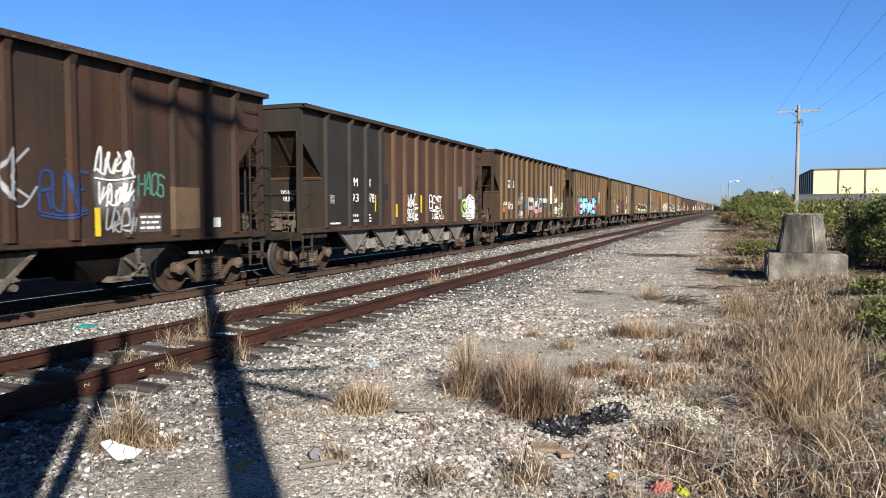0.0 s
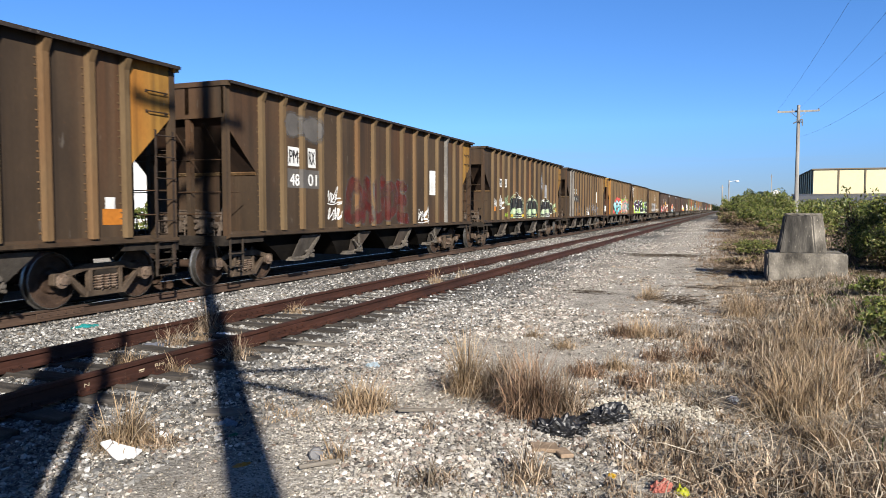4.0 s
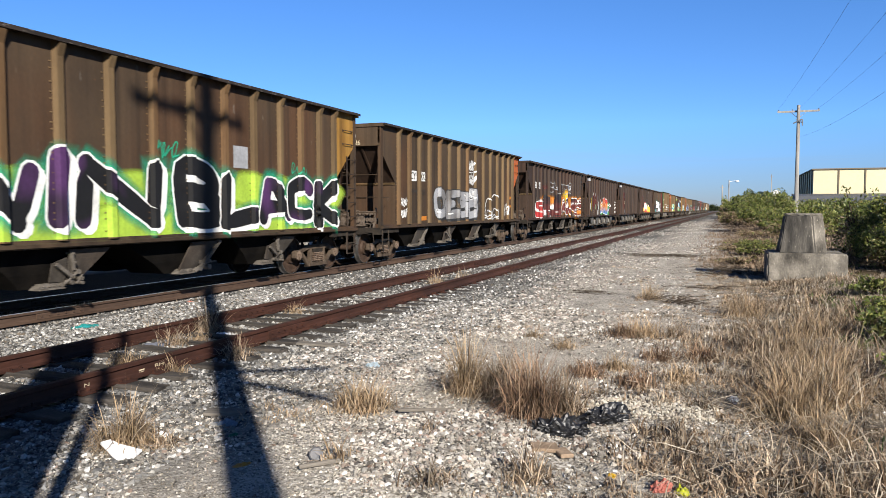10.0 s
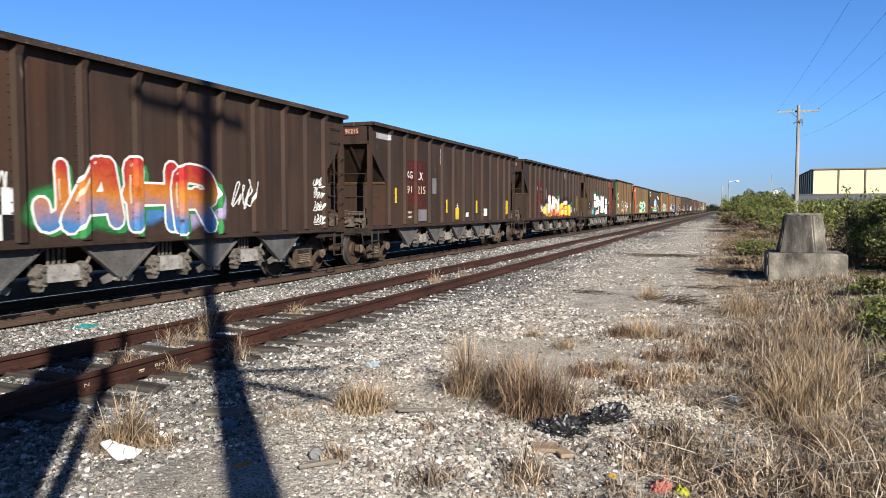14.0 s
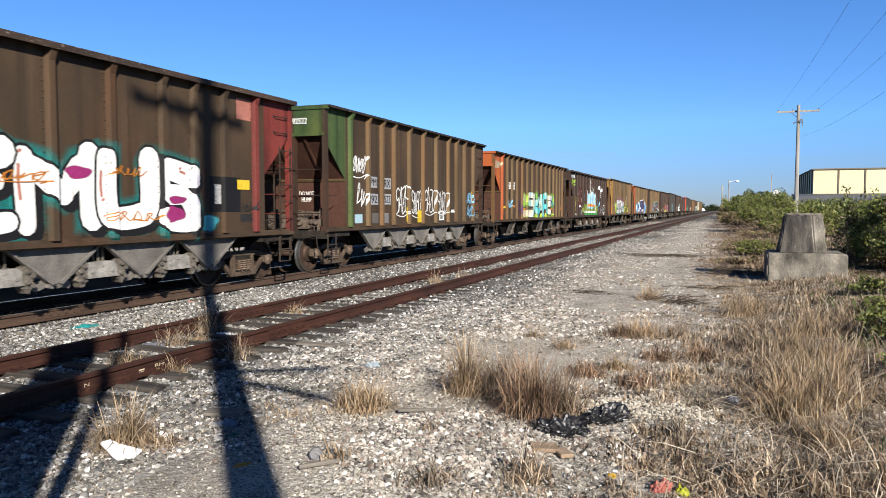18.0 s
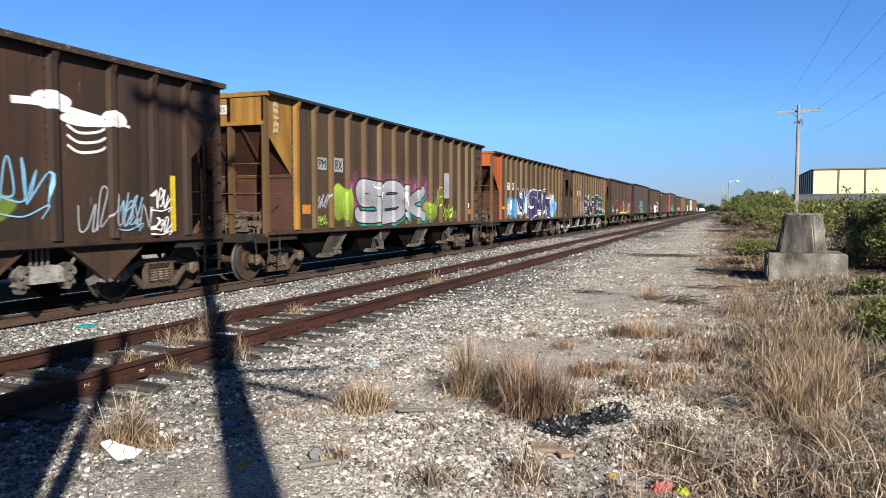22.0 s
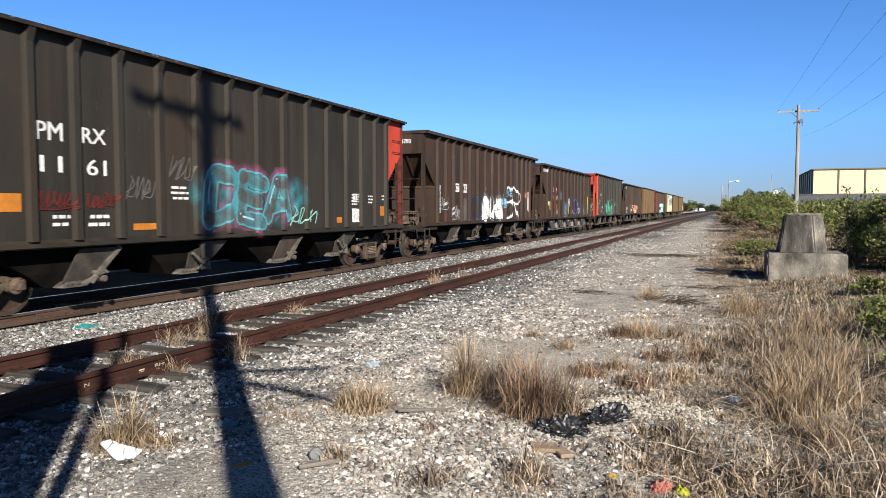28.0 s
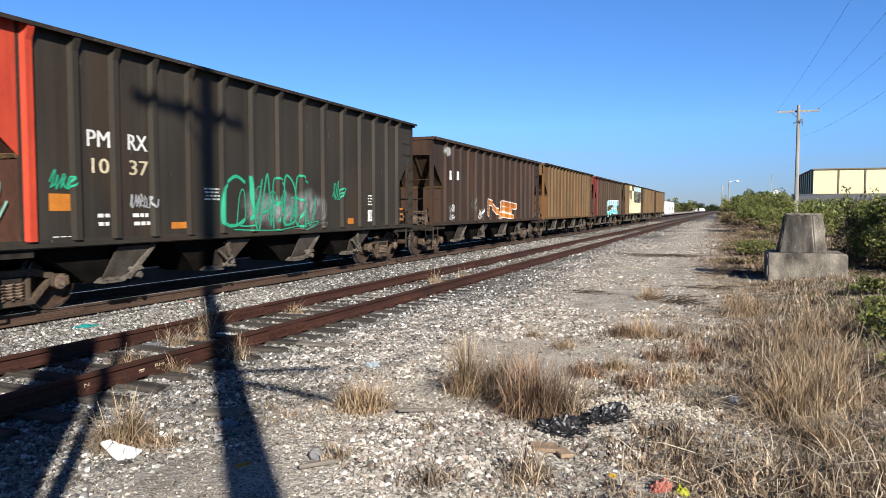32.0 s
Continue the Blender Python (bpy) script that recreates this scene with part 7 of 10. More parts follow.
mark('plate', 4.62, 5.0, 2.17, 2.65, 'grey')
mark('plate', 3.32, 4.12, 1.21, 1.56, 'grey')
mark('plate', 1.83, 1.95, 1.5, 2.43, 'yellow')
mark('plate', 0.4, 1.19, 3.62, 3.8, 'silver')
mark('tag', 0.51, 1.19, 3.15, 3.66, 'lime', 191, 4, 0.05)
mark('plate', 1.58, 1.77, 1.76, 2.04, 'white')
mark('tag', 1.62, 2.18, 1.17, 1.37, 'white', 192, 3)
mark('tag', 2.56, 4.02, 1.69, 1.92, 'white', 193, 2, 0.06)
mark('plate', 4.55, 9.9, 1.17, 1.43, 'green')
mark('cloud', 4.44, 9.97, 1.25, 2.05, 'olive', 194, 5, 0.0055, 0.08)
mark('cloud', 6.21, 8.95, 1.61, 2.85, 'sky+pale', 195, 3, 0.0062, 0.1)
mark('cloud', 6.21, 8.79, 1.75, 1.99, 'orange', 196, 4, 0.0068, 0.2)
mark('dome', 5.54, 6.29, 1.44, 3.09, 'white')
mark('dome', 6.73, 7.48, 2.49, 3.82, 'white')
mark('dome', 7.8, 8.69, 1.88, 3.28, 'white')
mark('dome', 9.02, 9.69, 1.27, 2.89, 'white')
mark('bird', 10.4, 12.55, 2.45, 3.4, 'white')
mark('script', 4.7, 9.9, 1.36, 1.44, 'Z', 'white', 0.04, 199)
mark('tag', 10.15, 10.88, 1.54, 2.62, 'sky', 200, 3)
mark('tag', 11.47, 12.93, 1.17, 2.0, 'silver', 201, 3)
mark('plate', 13.47, 13.6, 1.2, 2.21, 'yellow')
mark('tag', 12.21, 12.76, 1.28, 1.98, 'sky', 202, 3)
mark('tag', 13.01, 13.46, 1.17, 2.0, 'white', 203, 3)
car_row(290.98, T1, 'brown coal hopper car with ochre end and silver letters', front=END_YELLOW, inner=INNER_RUST, top=4.16, end_marks=[('PMRX', 0.35, 3.8, 0.13, 'black', 'white')], seed=21)
mark('plate', 2.18, 2.62, 2.58, 2.88, 'silver', 'PM', 'black')
mark('plate', 2.99, 3.45, 2.56, 2.92, 'silver', 'RX', 'black')
mark('cloud', 3.7, 9.2, 1.3, 2.7, 'pink*', 211, 8, 0.003, 0.6)
mark('cloud', 8.9, 9.9, 1.2, 2.0, 'pink*', 219, 2, 0.0032, 0.6)
mark('cloud', 3.0, 3.95, 1.17, 2.3, 'lime>olive', 212, 2, 0.0052, 0.15)
mark('word', 4.15, 8.9, 1.17, 2.5, 'SBK', 'silver>ash>silver', 'black', None, 213, 0.1, 'teal', 'white')
mark('cloud', 8.85, 9.93, 1.17, 1.9, 'lime>olive', 214, 2, 0.004, 0.15)
mark('plate', 10.72, 11.32, 1.99, 2.88, 'silver')
mark('tag', 9.85, 10.42, 1.6, 2.55, 'lime', 215, 3, 0.035)
mark('tag', 10.61, 11.32, 1.17, 1.9, 'lime', 216, 3, 0.035)
mark('tag', 2.17, 2.66, 1.56, 2.12, 'silver', 217, 3, 0.05)
mark('tag', 2.17, 2.57, 1.24, 1.48, 'lime', 218, 2)
mark('plate', 1.48, 1.85, 1.49, 1.71, 'orange')
mark('tag', 0.32, 0.5, 3.28, 4.01, 'cream', 219, 2)
mark('plate', 13.15, 13.57, 1.41, 1.61, 'orange')
mark('plate', 13.21, 13.39, 1.65, 1.83, 'white')
mark('plate', 11.49, 11.98, 1.26, 1.56, 'dim')
car_row(307.29, T1, 'brown coal hopper car with orange end and purple letters', front=END_ORANGE, inner=INNER_RUST, top=4.06, end_marks=[('CYXX', 0.55, 3.72, 0.12, 'black', 'white'), ('994372', 0.6, 3.54, 0.14, 'cream', None)], seed=22)
mark('plate', 2.21, 2.69, 2.48, 2.81, 'white', 'CY', 'black')
mark('plate', 3.05, 3.43, 2.5, 2.81, 'white', 'XX', 'black')
mark('cloud', 2.1, 3.7, 1.17, 2.2, 'sky+blue+aqua', 221, 4, 0.003, 0.15)
mark('tag', 2.2, 2.75, 1.25, 2.13, 'white', 222, 3, 0.05)
mark('plate', 3.62, 3.91, 1.17, 2.47, 'cream')
mark('cloud', 3.89, 10.78, 1.2, 2.5, 'cream+sky', 223, 9, 0.003, 0.1)
mark('word', 3.95, 10.6, 1.17, 2.68, 'VISAH', 'navy+navy+purple', 'white', None, 224, 0.12, 'navy', 'lilac')
mark('cloud', 10.19, 12.04, 1.17, 2.4, 'blue+sky', 225, 3, 0.0042, 0.15)
mark('tag', 10.78, 11.82, 1.85, 2.53, 'white', 226, 3)
mark('plate', 1.52, 1.88, 1.61, 1.71, 'yellow')
mark('plate', 3.67, 3.89, 2.45, 2.54, 'red')
mark('tag', 10.53, 11.12, 1.77, 2.45, 'white', 227, 4, 0.06)
mark('plate', 11.54, 11.97, 1.23, 1.53, 'black')
mark('plate', 13.18, 13.58, 1.59, 1.7, 'orange')
mark('plate', 11.64, 11.99, 1.59, 1.69, 'orange')
car_row(323.57, T1, 'brown ribbed coal hopper car with black letters on pink', rear=END_ORANGE, top=4.08, truck=GEAR_PALE, end_marks=[('CYXX', 0.55, 3.72, 0.12, 'black', 'white'), ('994351', 0.6, 3.54, 0.14, 'cream', None)], seed=23)
mark('cloud', 4.64, 12.5, 1.2, 2.5, 'pink*', 231, 9, 0.003, 0.5)
mark('cloud', 4.64, 6.4, 1.2, 2.3, 'pink', 238, 3, 0.0035, 0.5)
mark('cloud', 9.6, 12.4, 1.2, 2.2, 'pink', 239, 4, 0.0035, 0.5)
mark('word', 4.9, 12.38, 1.17, 2.7, 'ENFDS', 'black+charcoal', 'mint', None, 232, 0.05, 'charcoal', 'grey')
mark('tag', 4.86, 5.42, 1.34, 1.51, 'white', 233, 4, 0.03)
mark('tag', 11.68, 12.11, 1.67, 2.4, 'teal', 234, 2)
mark('plate', 12.48, 12.9, 1.94, 2.08, 'orange')
mark('tag', 12.52, 12.94, 1.34, 1.89, 'pale', 235, 2)
mark('tag', 13.3, 13.69, 1.22, 1.78, 'white', 236, 2, 0.05)
mark('cloud', 3.3, 4.6, 1.17, 2.2, 'silver*', 237, 4, 0.003, 0.6)
mark('plate', 2.24, 2.76, 2.5, 2.81, 'white', 'CY', 'black')
mark('plate', 3.08, 3.48, 2.49, 2.81, 'white', 'XX', 'black')
mark('plate', 1.52, 1.93, 1.92, 2.18, 'orange')
mark('plate', 3.98, 4.24, 2.0, 2.11, 'orange')
car_row(340.04, T2, 'dark brown coal hopper car with graffiti and maroon bay', kind=1, bays=BAYS_A, top=4.17, rear=END_MAROON, end_marks=[('94793', 0.9, 3.72, 0.13, 'white', None)], seed=24)
mark('plate', 2.95, 3.45, 2.21, 2.5, 'white', 'CY', 'black')
mark('plate', 3.86, 4.31, 2.23, 2.53, 'white', 'XX', 'black')
mark('tag', 1.51, 2.39, 1.17, 2.14, 'white', 241, 3, 0.05)
mark('tag', 3.78, 4.48, 1.17, 1.77, 'white', 242, 3)
mark('tag', 5.92, 7.05, 1.17, 2.36, 'red', 243, 3, 0.06)
mark('tag', 7.99, 9.83, 1.17, 2.42, 'salmon', 244, 4, 0.07)
mark('cloud', 5.83, 12.09, 1.17, 1.35, 'lime', 245, 6)
mark('tag', 10.82, 12.3, 1.17, 2.39, 'salmon', 246, 3, 0.06)
mark('cloud', 11.8, 12.6, 1.17, 2.33, 'pink', 247, 1)
mark('cloud', 11.88, 12.49, 1.17, 2.2, 'purple', 248, 1, 0.0055)
mark('tag', 11.93, 12.45, 1.21, 2.14, 'pale', 249, 4, 0.03)
mark('cloud', 11.43, 12.14, 1.17, 1.37, 'lime', 250, 2, 0.007)
mark('tag', 12.68, 13.11, 1.84, 2.31, 'pink', 251, 3, 0.05)
mark('tag', 12.87, 13.4, 1.65, 1.85, 'pink', 252, 4, 0.04)
mark('tag', 12.68, 13.27, 1.31, 1.71, 'pink', 253, 3, 0.05)
mark('tag', 12.68, 13.66, 1.17, 1.31, 'pink', 254, 5, 0.04)
mark('plate', 13.42, 13.54, 1.42, 2.38, 'cream')
car_row(356.42, T3, 'charcoal coal hopper car with red rear end and faded outline letters', rear=END_RED, top=4.27, end_marks=[('PMRX', 0.5, 3.86, 0.13, 'white', None), ('1161', 0.5, 3.64, 0.13, 'white', None)], seed=25)
mark('text', 2.12, 2.57, 2.63, 2.9, 'PM', 'white')
mark('text', 2.93, 3.39, 2.64, 2.88, 'RX', 'white')
mark('text', 2.17, 2.55, 2.16, 2.4, '11', 'white')
mark('text', 3.01, 3.39, 2.14, 2.39, '61', 'white')
mark('plate', 1.42, 1.85, 1.57, 1.83, 'orange')
mark('plate', 3.95, 4.48, 1.25, 1.36, 'orange')
mark('tag', 2.12, 2.73, 1.61, 1.91, 'maroon', 261, 4)
mark('tag', 2.97, 3.58, 1.61, 1.89, 'maroon', 262, 4)
mark('cloud', 5.5, 9.2, 1.2, 2.5, 'aqua*', 267, 5, 0.003, 0.6)
mark('word', 5.85, 8.76, 1.17, 2.49, 'DEA', 'dim*', 'aqua', 'pink*', 263, 0.05, 'dim*', 'pale')
mark('tag', 8.76, 9.76, 1.17, 1.82, 'mint', 264, 2, 0.05)
mark('bars', 4.85, 5.32, 1.75, 2.04, 'white', 3)
mark('bars', 2.34, 2.68, 1.31, 1.54, 'white', 2)
mark('bars', 3.01, 3.43, 1.29, 1.54, 'white', 2)
mark('bars', 11.64, 11.96, 1.69, 2.02, 'white', 4)
mark('plate', 11.68, 11.96, 1.27, 1.62, 'white')
mark('plate', 11.72, 11.92, 1.33, 1.56, 'charcoal')
mark('plate', 10.85, 11.12, 1.25, 1.4, 'orange')
mark('tag', 3.82, 4.41, 1.72, 2.37, 'dim', 265, 4)
mark('tag', 4.85, 5.44, 2.07, 2.7, 'dim', 266, 3)
mark('bars', 11.72, 12.19, 1.77, 2.03, 'white', 4)
mark('plate', 11.73, 12.21, 1.25, 1.61, 'white')
mark('plate', 11.77, 12.16, 1.32, 1.56, 'charcoal')
mark('plate', 13.36, 13.83, 1.41, 1.69, 'orange')
mark('bars', 12.61, 12.97, 1.74, 2.0, 'white', 3)
mark('bars', 13.46, 13.66, 1.83, 2.02, 'white', 2)
car_row(373.00, T2, 'dark brown coal hopper car with white scrawled outlines', kind=1, bays=BAYS_A, top=4.2, end_marks=[('CYXX', 0.2, 3.85, 0.13, 'black', 'silver'), ('94788', 0.85, 3.85, 0.14, 'white', None)], seed=26)
mark('plate', 3.0, 3.44, 2.24, 2.55, 'white', 'CY', 'black')
mark('plate', 3.8, 4.32, 2.23, 2.55, 'white', 'XX', 'black')
mark('text', 3.02, 3.4, 1.8, 2.04, '94', 'charcoal')
mark('plate', 3.76, 4.28, 1.17, 2.01, 'dim')
mark('tag', 1.62, 2.25, 1.61, 2.12, 'silver', 271, 2, 0.04)
mark('tag', 2.67, 3.4, 1.24, 1.8, 'silver', 272, 3, 0.04)
mark('ring', 4.75, 6.3, 1.19, 2.2, 'soot', 'dull blue', 273)
mark('word', 6.25, 9.0, 1.17, 2.2, 'DIHS', 'silver>white>white', 'charcoal', 'silver*', 274, 0.1, 'white', 'charcoal')
mark('tag', 9.5, 10.3, 2.2, 2.6, 'sky', 275, 3, 0.04)
mark('tag', 8.66, 9.36, 1.69, 2.31, 'sky', 276, 3)
mark('plate', 1.48, 1.53, 1.47, 2.43, 'white')
mark('plate', 13.38, 13.67, 1.53, 2.44, 'white')
mark('tag', 1.62, 2.25, 1.26, 1.41, 'maroon', 277, 3)
mark('script', 9.7, 11.5, 1.17, 2.45, 'BR', 'white', 0.11, 278)
mark('script', 11.55, 12.0, 1.9, 2.3, 'O', 'white', 0.07, 268)
mark('plate', 13.55, 13.68, 1.46, 2.41, 'cream')
mark('tag', 12.77, 13.55, 2.14, 2.42, 'salmon', 279, 5)
car_row(389.30, T2, 'dark brown coal hopper car with maroon number panel', top=4.06, stencil=True, end_marks=[('KGLX', 0.3, 3.8, 0.13, 'white', 'maroon'), ('91347', 0.95, 3.8, 0.14, 'white', 'maroon')], seed=27)
mark('plate', 2.5, 4.12, 1.45, 3.11, 'maroon*')
mark('text', 2.48, 2.95, 2.59, 2.83, 'KG', 'white')
mark('text', 3.34, 3.79, 2.59, 2.84, 'LX', 'white')
mark('text', 2.5, 2.85, 2.12, 2.37, '91', 'cream')
mark('text', 3.34, 3.98, 2.12, 2.35, '347', 'cream')
mark('plate', 4.6, 5.06, 2.15, 2.63, 'grey')
mark('plate', 3.34, 4.12, 1.31, 1.56, 'grey')
mark('plate', 1.87, 2.08, 1.56, 2.03, 'yellow')
mark('plate', 3.72, 3.84, 1.33, 1.9, 'yellow')
mark('plate', 6.89, 7.2, 1.29, 1.81, 'yellow')
mark('plate', 13.53, 13.73, 1.87, 2.46, 'yellow')
mark('plate', 0.41, 1.22, 3.63, 3.8, 'silver')
mark('plate', 1.61, 1.84, 1.8, 2.05, 'white')
mark('cloud', 5.7, 6.45, 1.2, 2.2, 'sky*', 287, 1, 0.003, 0.6)
mark('tag', 5.73, 6.4, 1.17, 2.1, 'sky', 281, 3, 0.06)
mark('tag', 6.89, 7.51, 1.81, 2.28, 'white', 282, 3, 0.05)
mark('ring', 8.5, 9.9, 1.17, 2.33, 'purple*', 'blue', 283)
mark('plate', 8.07, 8.35, 1.33, 1.5, 'white')
mark('plate', 10.19, 10.72, 1.31, 1.65, 'white')
mark('plate', 10.31, 10.59, 1.37, 1.59, 'charcoal')
mark('tag', 11.43, 12.8, 1.17, 2.02, 'dim', 285, 3)
mark('tag', 11.27, 12.39, 1.26, 2.18, 'dim', 286, 4)
mark('plate', 13.72, 13.84, 1.54, 2.49, 'yellow')
mark('plate', 13.24, 13.79, 1.28, 1.88, 'silver')
mark('plate', 12.54, 12.76, 1.31, 2.19, 'dim')
car_row(405.86, T3, 'charcoal coal hopper car with red leading end and green script', front=END_RED, inner=INNER_RUST, top=4.28, end_marks=[('PMRX', -0.25, 3.86, 0.13, 'white', 'charcoal')], end_tags=[(-1.2, -0.5, 1.2, 2.2, 'mint', 5), (-0.3, 0.4, 1.2, 2.2, 'mint', 6), (0.6, 1.3, 1.2, 2.2, 'mint', 7)], seed=28)
mark('text', 2.25, 2.71, 2.6, 2.86, 'PM', 'white')
mark('text', 3.09, 3.51, 2.6, 2.86, 'RX', 'white')
mark('text', 2.33, 2.67, 2.18, 2.42, '10', 'cream')
mark('text', 3.11, 3.53, 2.18, 2.43, '37', 'cream')
mark('tag', 1.55, 1.96, 1.86, 2.21, 'jade', 291, 4)
mark('plate', 1.53, 1.99, 1.58, 1.84, 'orange')
mark('plate', 4.08, 4.66, 1.25, 1.37, 'orange')
mark('script', 5.5, 6.4, 1.2, 2.2, 'C', 'jade', 0.08, 292)
mark('script', 6.34, 8.65, 1.22, 2.25, 'VARDE', 'jade', 0.06, 293)
mark('tag', 6.0, 8.9, 1.18, 2.2, 'jade', 298, 5, 0.045)
mark('cloud', 6.4, 9.2, 1.17, 2.1, 'silver*', 297, 5, 0.003, 0.6)
mark('tag', 7.99, 9.34, 1.17, 2.1, 'dim', 294, 3)
mark('tag', 9.89, 10.35, 1.83, 2.35, 'jade', 295, 2, 0.05)
mark('bars', 4.98, 5.48, 1.76, 2.03, 'white', 4)
mark('tag', 3.11, 3.64, 1.61, 1.89, 'silver', 296, 4)
mark('bars', 2.42, 2.77, 1.29, 1.56, 'white', 2)
mark('bars', 3.15, 3.57, 1.28, 1.56, 'white', 2)
mark('plate', 11.82, 12.21, 1.26, 1.58, 'white')
mark('plate', 11.91, 12.12, 1.32, 1.54, 'charcoal')
mark('bars', 11.82, 12.21, 1.69, 2.01, 'white', 4)
mark('plate', 10.66, 10.98, 1.21, 1.36, 'orange')
mark('bars', 13.51, 14.15, 1.2, 1.67, 'orange', 3)
mark('bars', 1.55, 2.23, 1.17, 1.2, 'white', 1)
car_row(422.40, T2, 'dark brown coal hopper car with red and orange graffiti', kind=1, bays=BAYS_A, top=4.06, inner=PANEL, end_marks=[('02407', 0.4, 3.72, 0.12, 'dim', None)], seed=29)
mark('plate', 1.69, 1.99, 2.66, 2.99, 'white')
mark('plate', 2.46, 2.77, 2.68, 3.0, 'white')
mark('cloud', 1.24, 1.69, 3.37, 3.92, 'silver', 1, 1)
mark('word', 6.2, 10.12, 1.17, 2.01, 'NE', 'maroon>orange', 'white', None, 301, 0.09, 'black')
mark('tag', 4.99, 5.44, 1.17, 1.7, 'white', 302, 2)
mark('tag', 1.69, 1.99, 1.19, 1.75, 'silver', 303, 2)
mark('tag', 4.02, 4.54, 1.58, 2.17, 'dim', 304, 2)
car_row(438.40, T1, 'orange-brown ribbed coal hopper car without graffiti', paint=PANEL_ORANGEBROWN, top=4.1, seed=30)
car_row(454.60, T2, 'dark brown coal hopper car with turquoise graffiti', kind=1, paint=PANEL, top=4.06, front=END_MAROON, seed=31)
mark('word', 6.14, 12.05, 1.17, 2.38, 'DE', 'pale>cyan', 'white', None, 311, 0.08, 'aqua')
car_row(470.90, T1, 'brown coal hopper car with a tall yellow and light blue mural', paint=PANEL, top=4.1, seed=32)
mark('plate', 4.08, 14.44, 1.17, 3.48, 'cream')
mark('plate', 7.44, 15.02, 2.28, 4.17, 'pale')
mark('plate', 3.85, 5.49, 2.64, 4.1, 'cream')
car_row(487.00, T1, 'dusty brown ribbed coal hopper car', top=4.1, seed=33)
car_row(503.30, T1, 'dusty brown ribbed coal hopper car that ends the train', top=4.1, seed=34)
mark('plate', 13.01, 16.81, 1.24, 2.3, 'white')

TRAIN = []
for s0, spec in CARS:
    c = hopper_car(spec)
    L = spec.get("pitch", 16.4) - 1.5
    TRAIN.append((c, s0 - 3.65 + L / 2))


def run(t):
    """Metres that the train has rolled by t seconds."""
    u = t / 32
    return 403.916 * u - 2.5454 * u ** 2 - 13.0267 * u ** 3 + 7.4239 * u ** 4

# ---------- things beside the track ----------
CONCRETE = mat("stained_dark_concrete", (0.04, 0.037, 0.033), (0.155, 0.142, 0.122), 2.4, 0.95, 0.0, 0.5, 22, spots=((0.42, 0.39, 0.33), 0.05), stretch=(2.2, 2.2, 0.35))
CONCRETE_PALE = mat("pale_weathered_concrete", (0.07, 0.063, 0.053), (0.36, 0.325, 0.27), 2.6, 0.95, 0.0, 0.5, 24, spots=((0.5, 0.46, 0.38), 0.05), stretch=(1.2, 1.2, 0.7))
POLE_WOOD = mat("grey_weathered_pole_timber", (0.30, 0.285, 0.26), (0.52, 0.495, 0.46), 2.0, 0.95, 0.0, 0.4, 30, stretch=(3, 3, 0.15))
METAL_GREY = mat("dull_galvanised_steel", (0.22, 0.22, 0.23), (0.34, 0.34, 0.35), 3.0, 0.55, 0.6, 0.1, 30)
CREAM_WALL = mat("cream_metal_cladding", (0.74, 0.66, 0.42), (0.80, 0.72, 0.48), 0.15, 0.7, 0.0, 0.05, 3, vary=0.03, tone=0.71)
GREY_WALL = mat("blue_grey_metal_cladding", (0.10, 0.108, 0.125), (0.125, 0.133, 0.152), 0.2, 0.7, 0.0, 0.05, 3, vary=0.03)
TRIM_DARK = mat("brown_metal_trim", (0.19, 0.15, 0.10), (0.25, 0.20, 0.14), 0.5, 0.7, 0.0, 0.05, 5, vary=0.03)
WHITE_WALL = mat("white_painted_wall", (0.74, 0.75, 0.76), (0.82, 0.82, 0.82), 0.2, 0.7, 0.0, 0.05, 4, vary=0.03, tone=0.85)
CABLE = mat("black_cable", (0.03, 0.03, 0.03), (0.05, 0.05, 0.05), 5, 0.6, 0.0, 0.0, 30)
GLASS = mat("dark_window_glass", (0.02, 0.025, 0.03), (0.04, 0.045, 0.05), 1, 0.1, 0.0, 0.0, 3, spec=0.6)


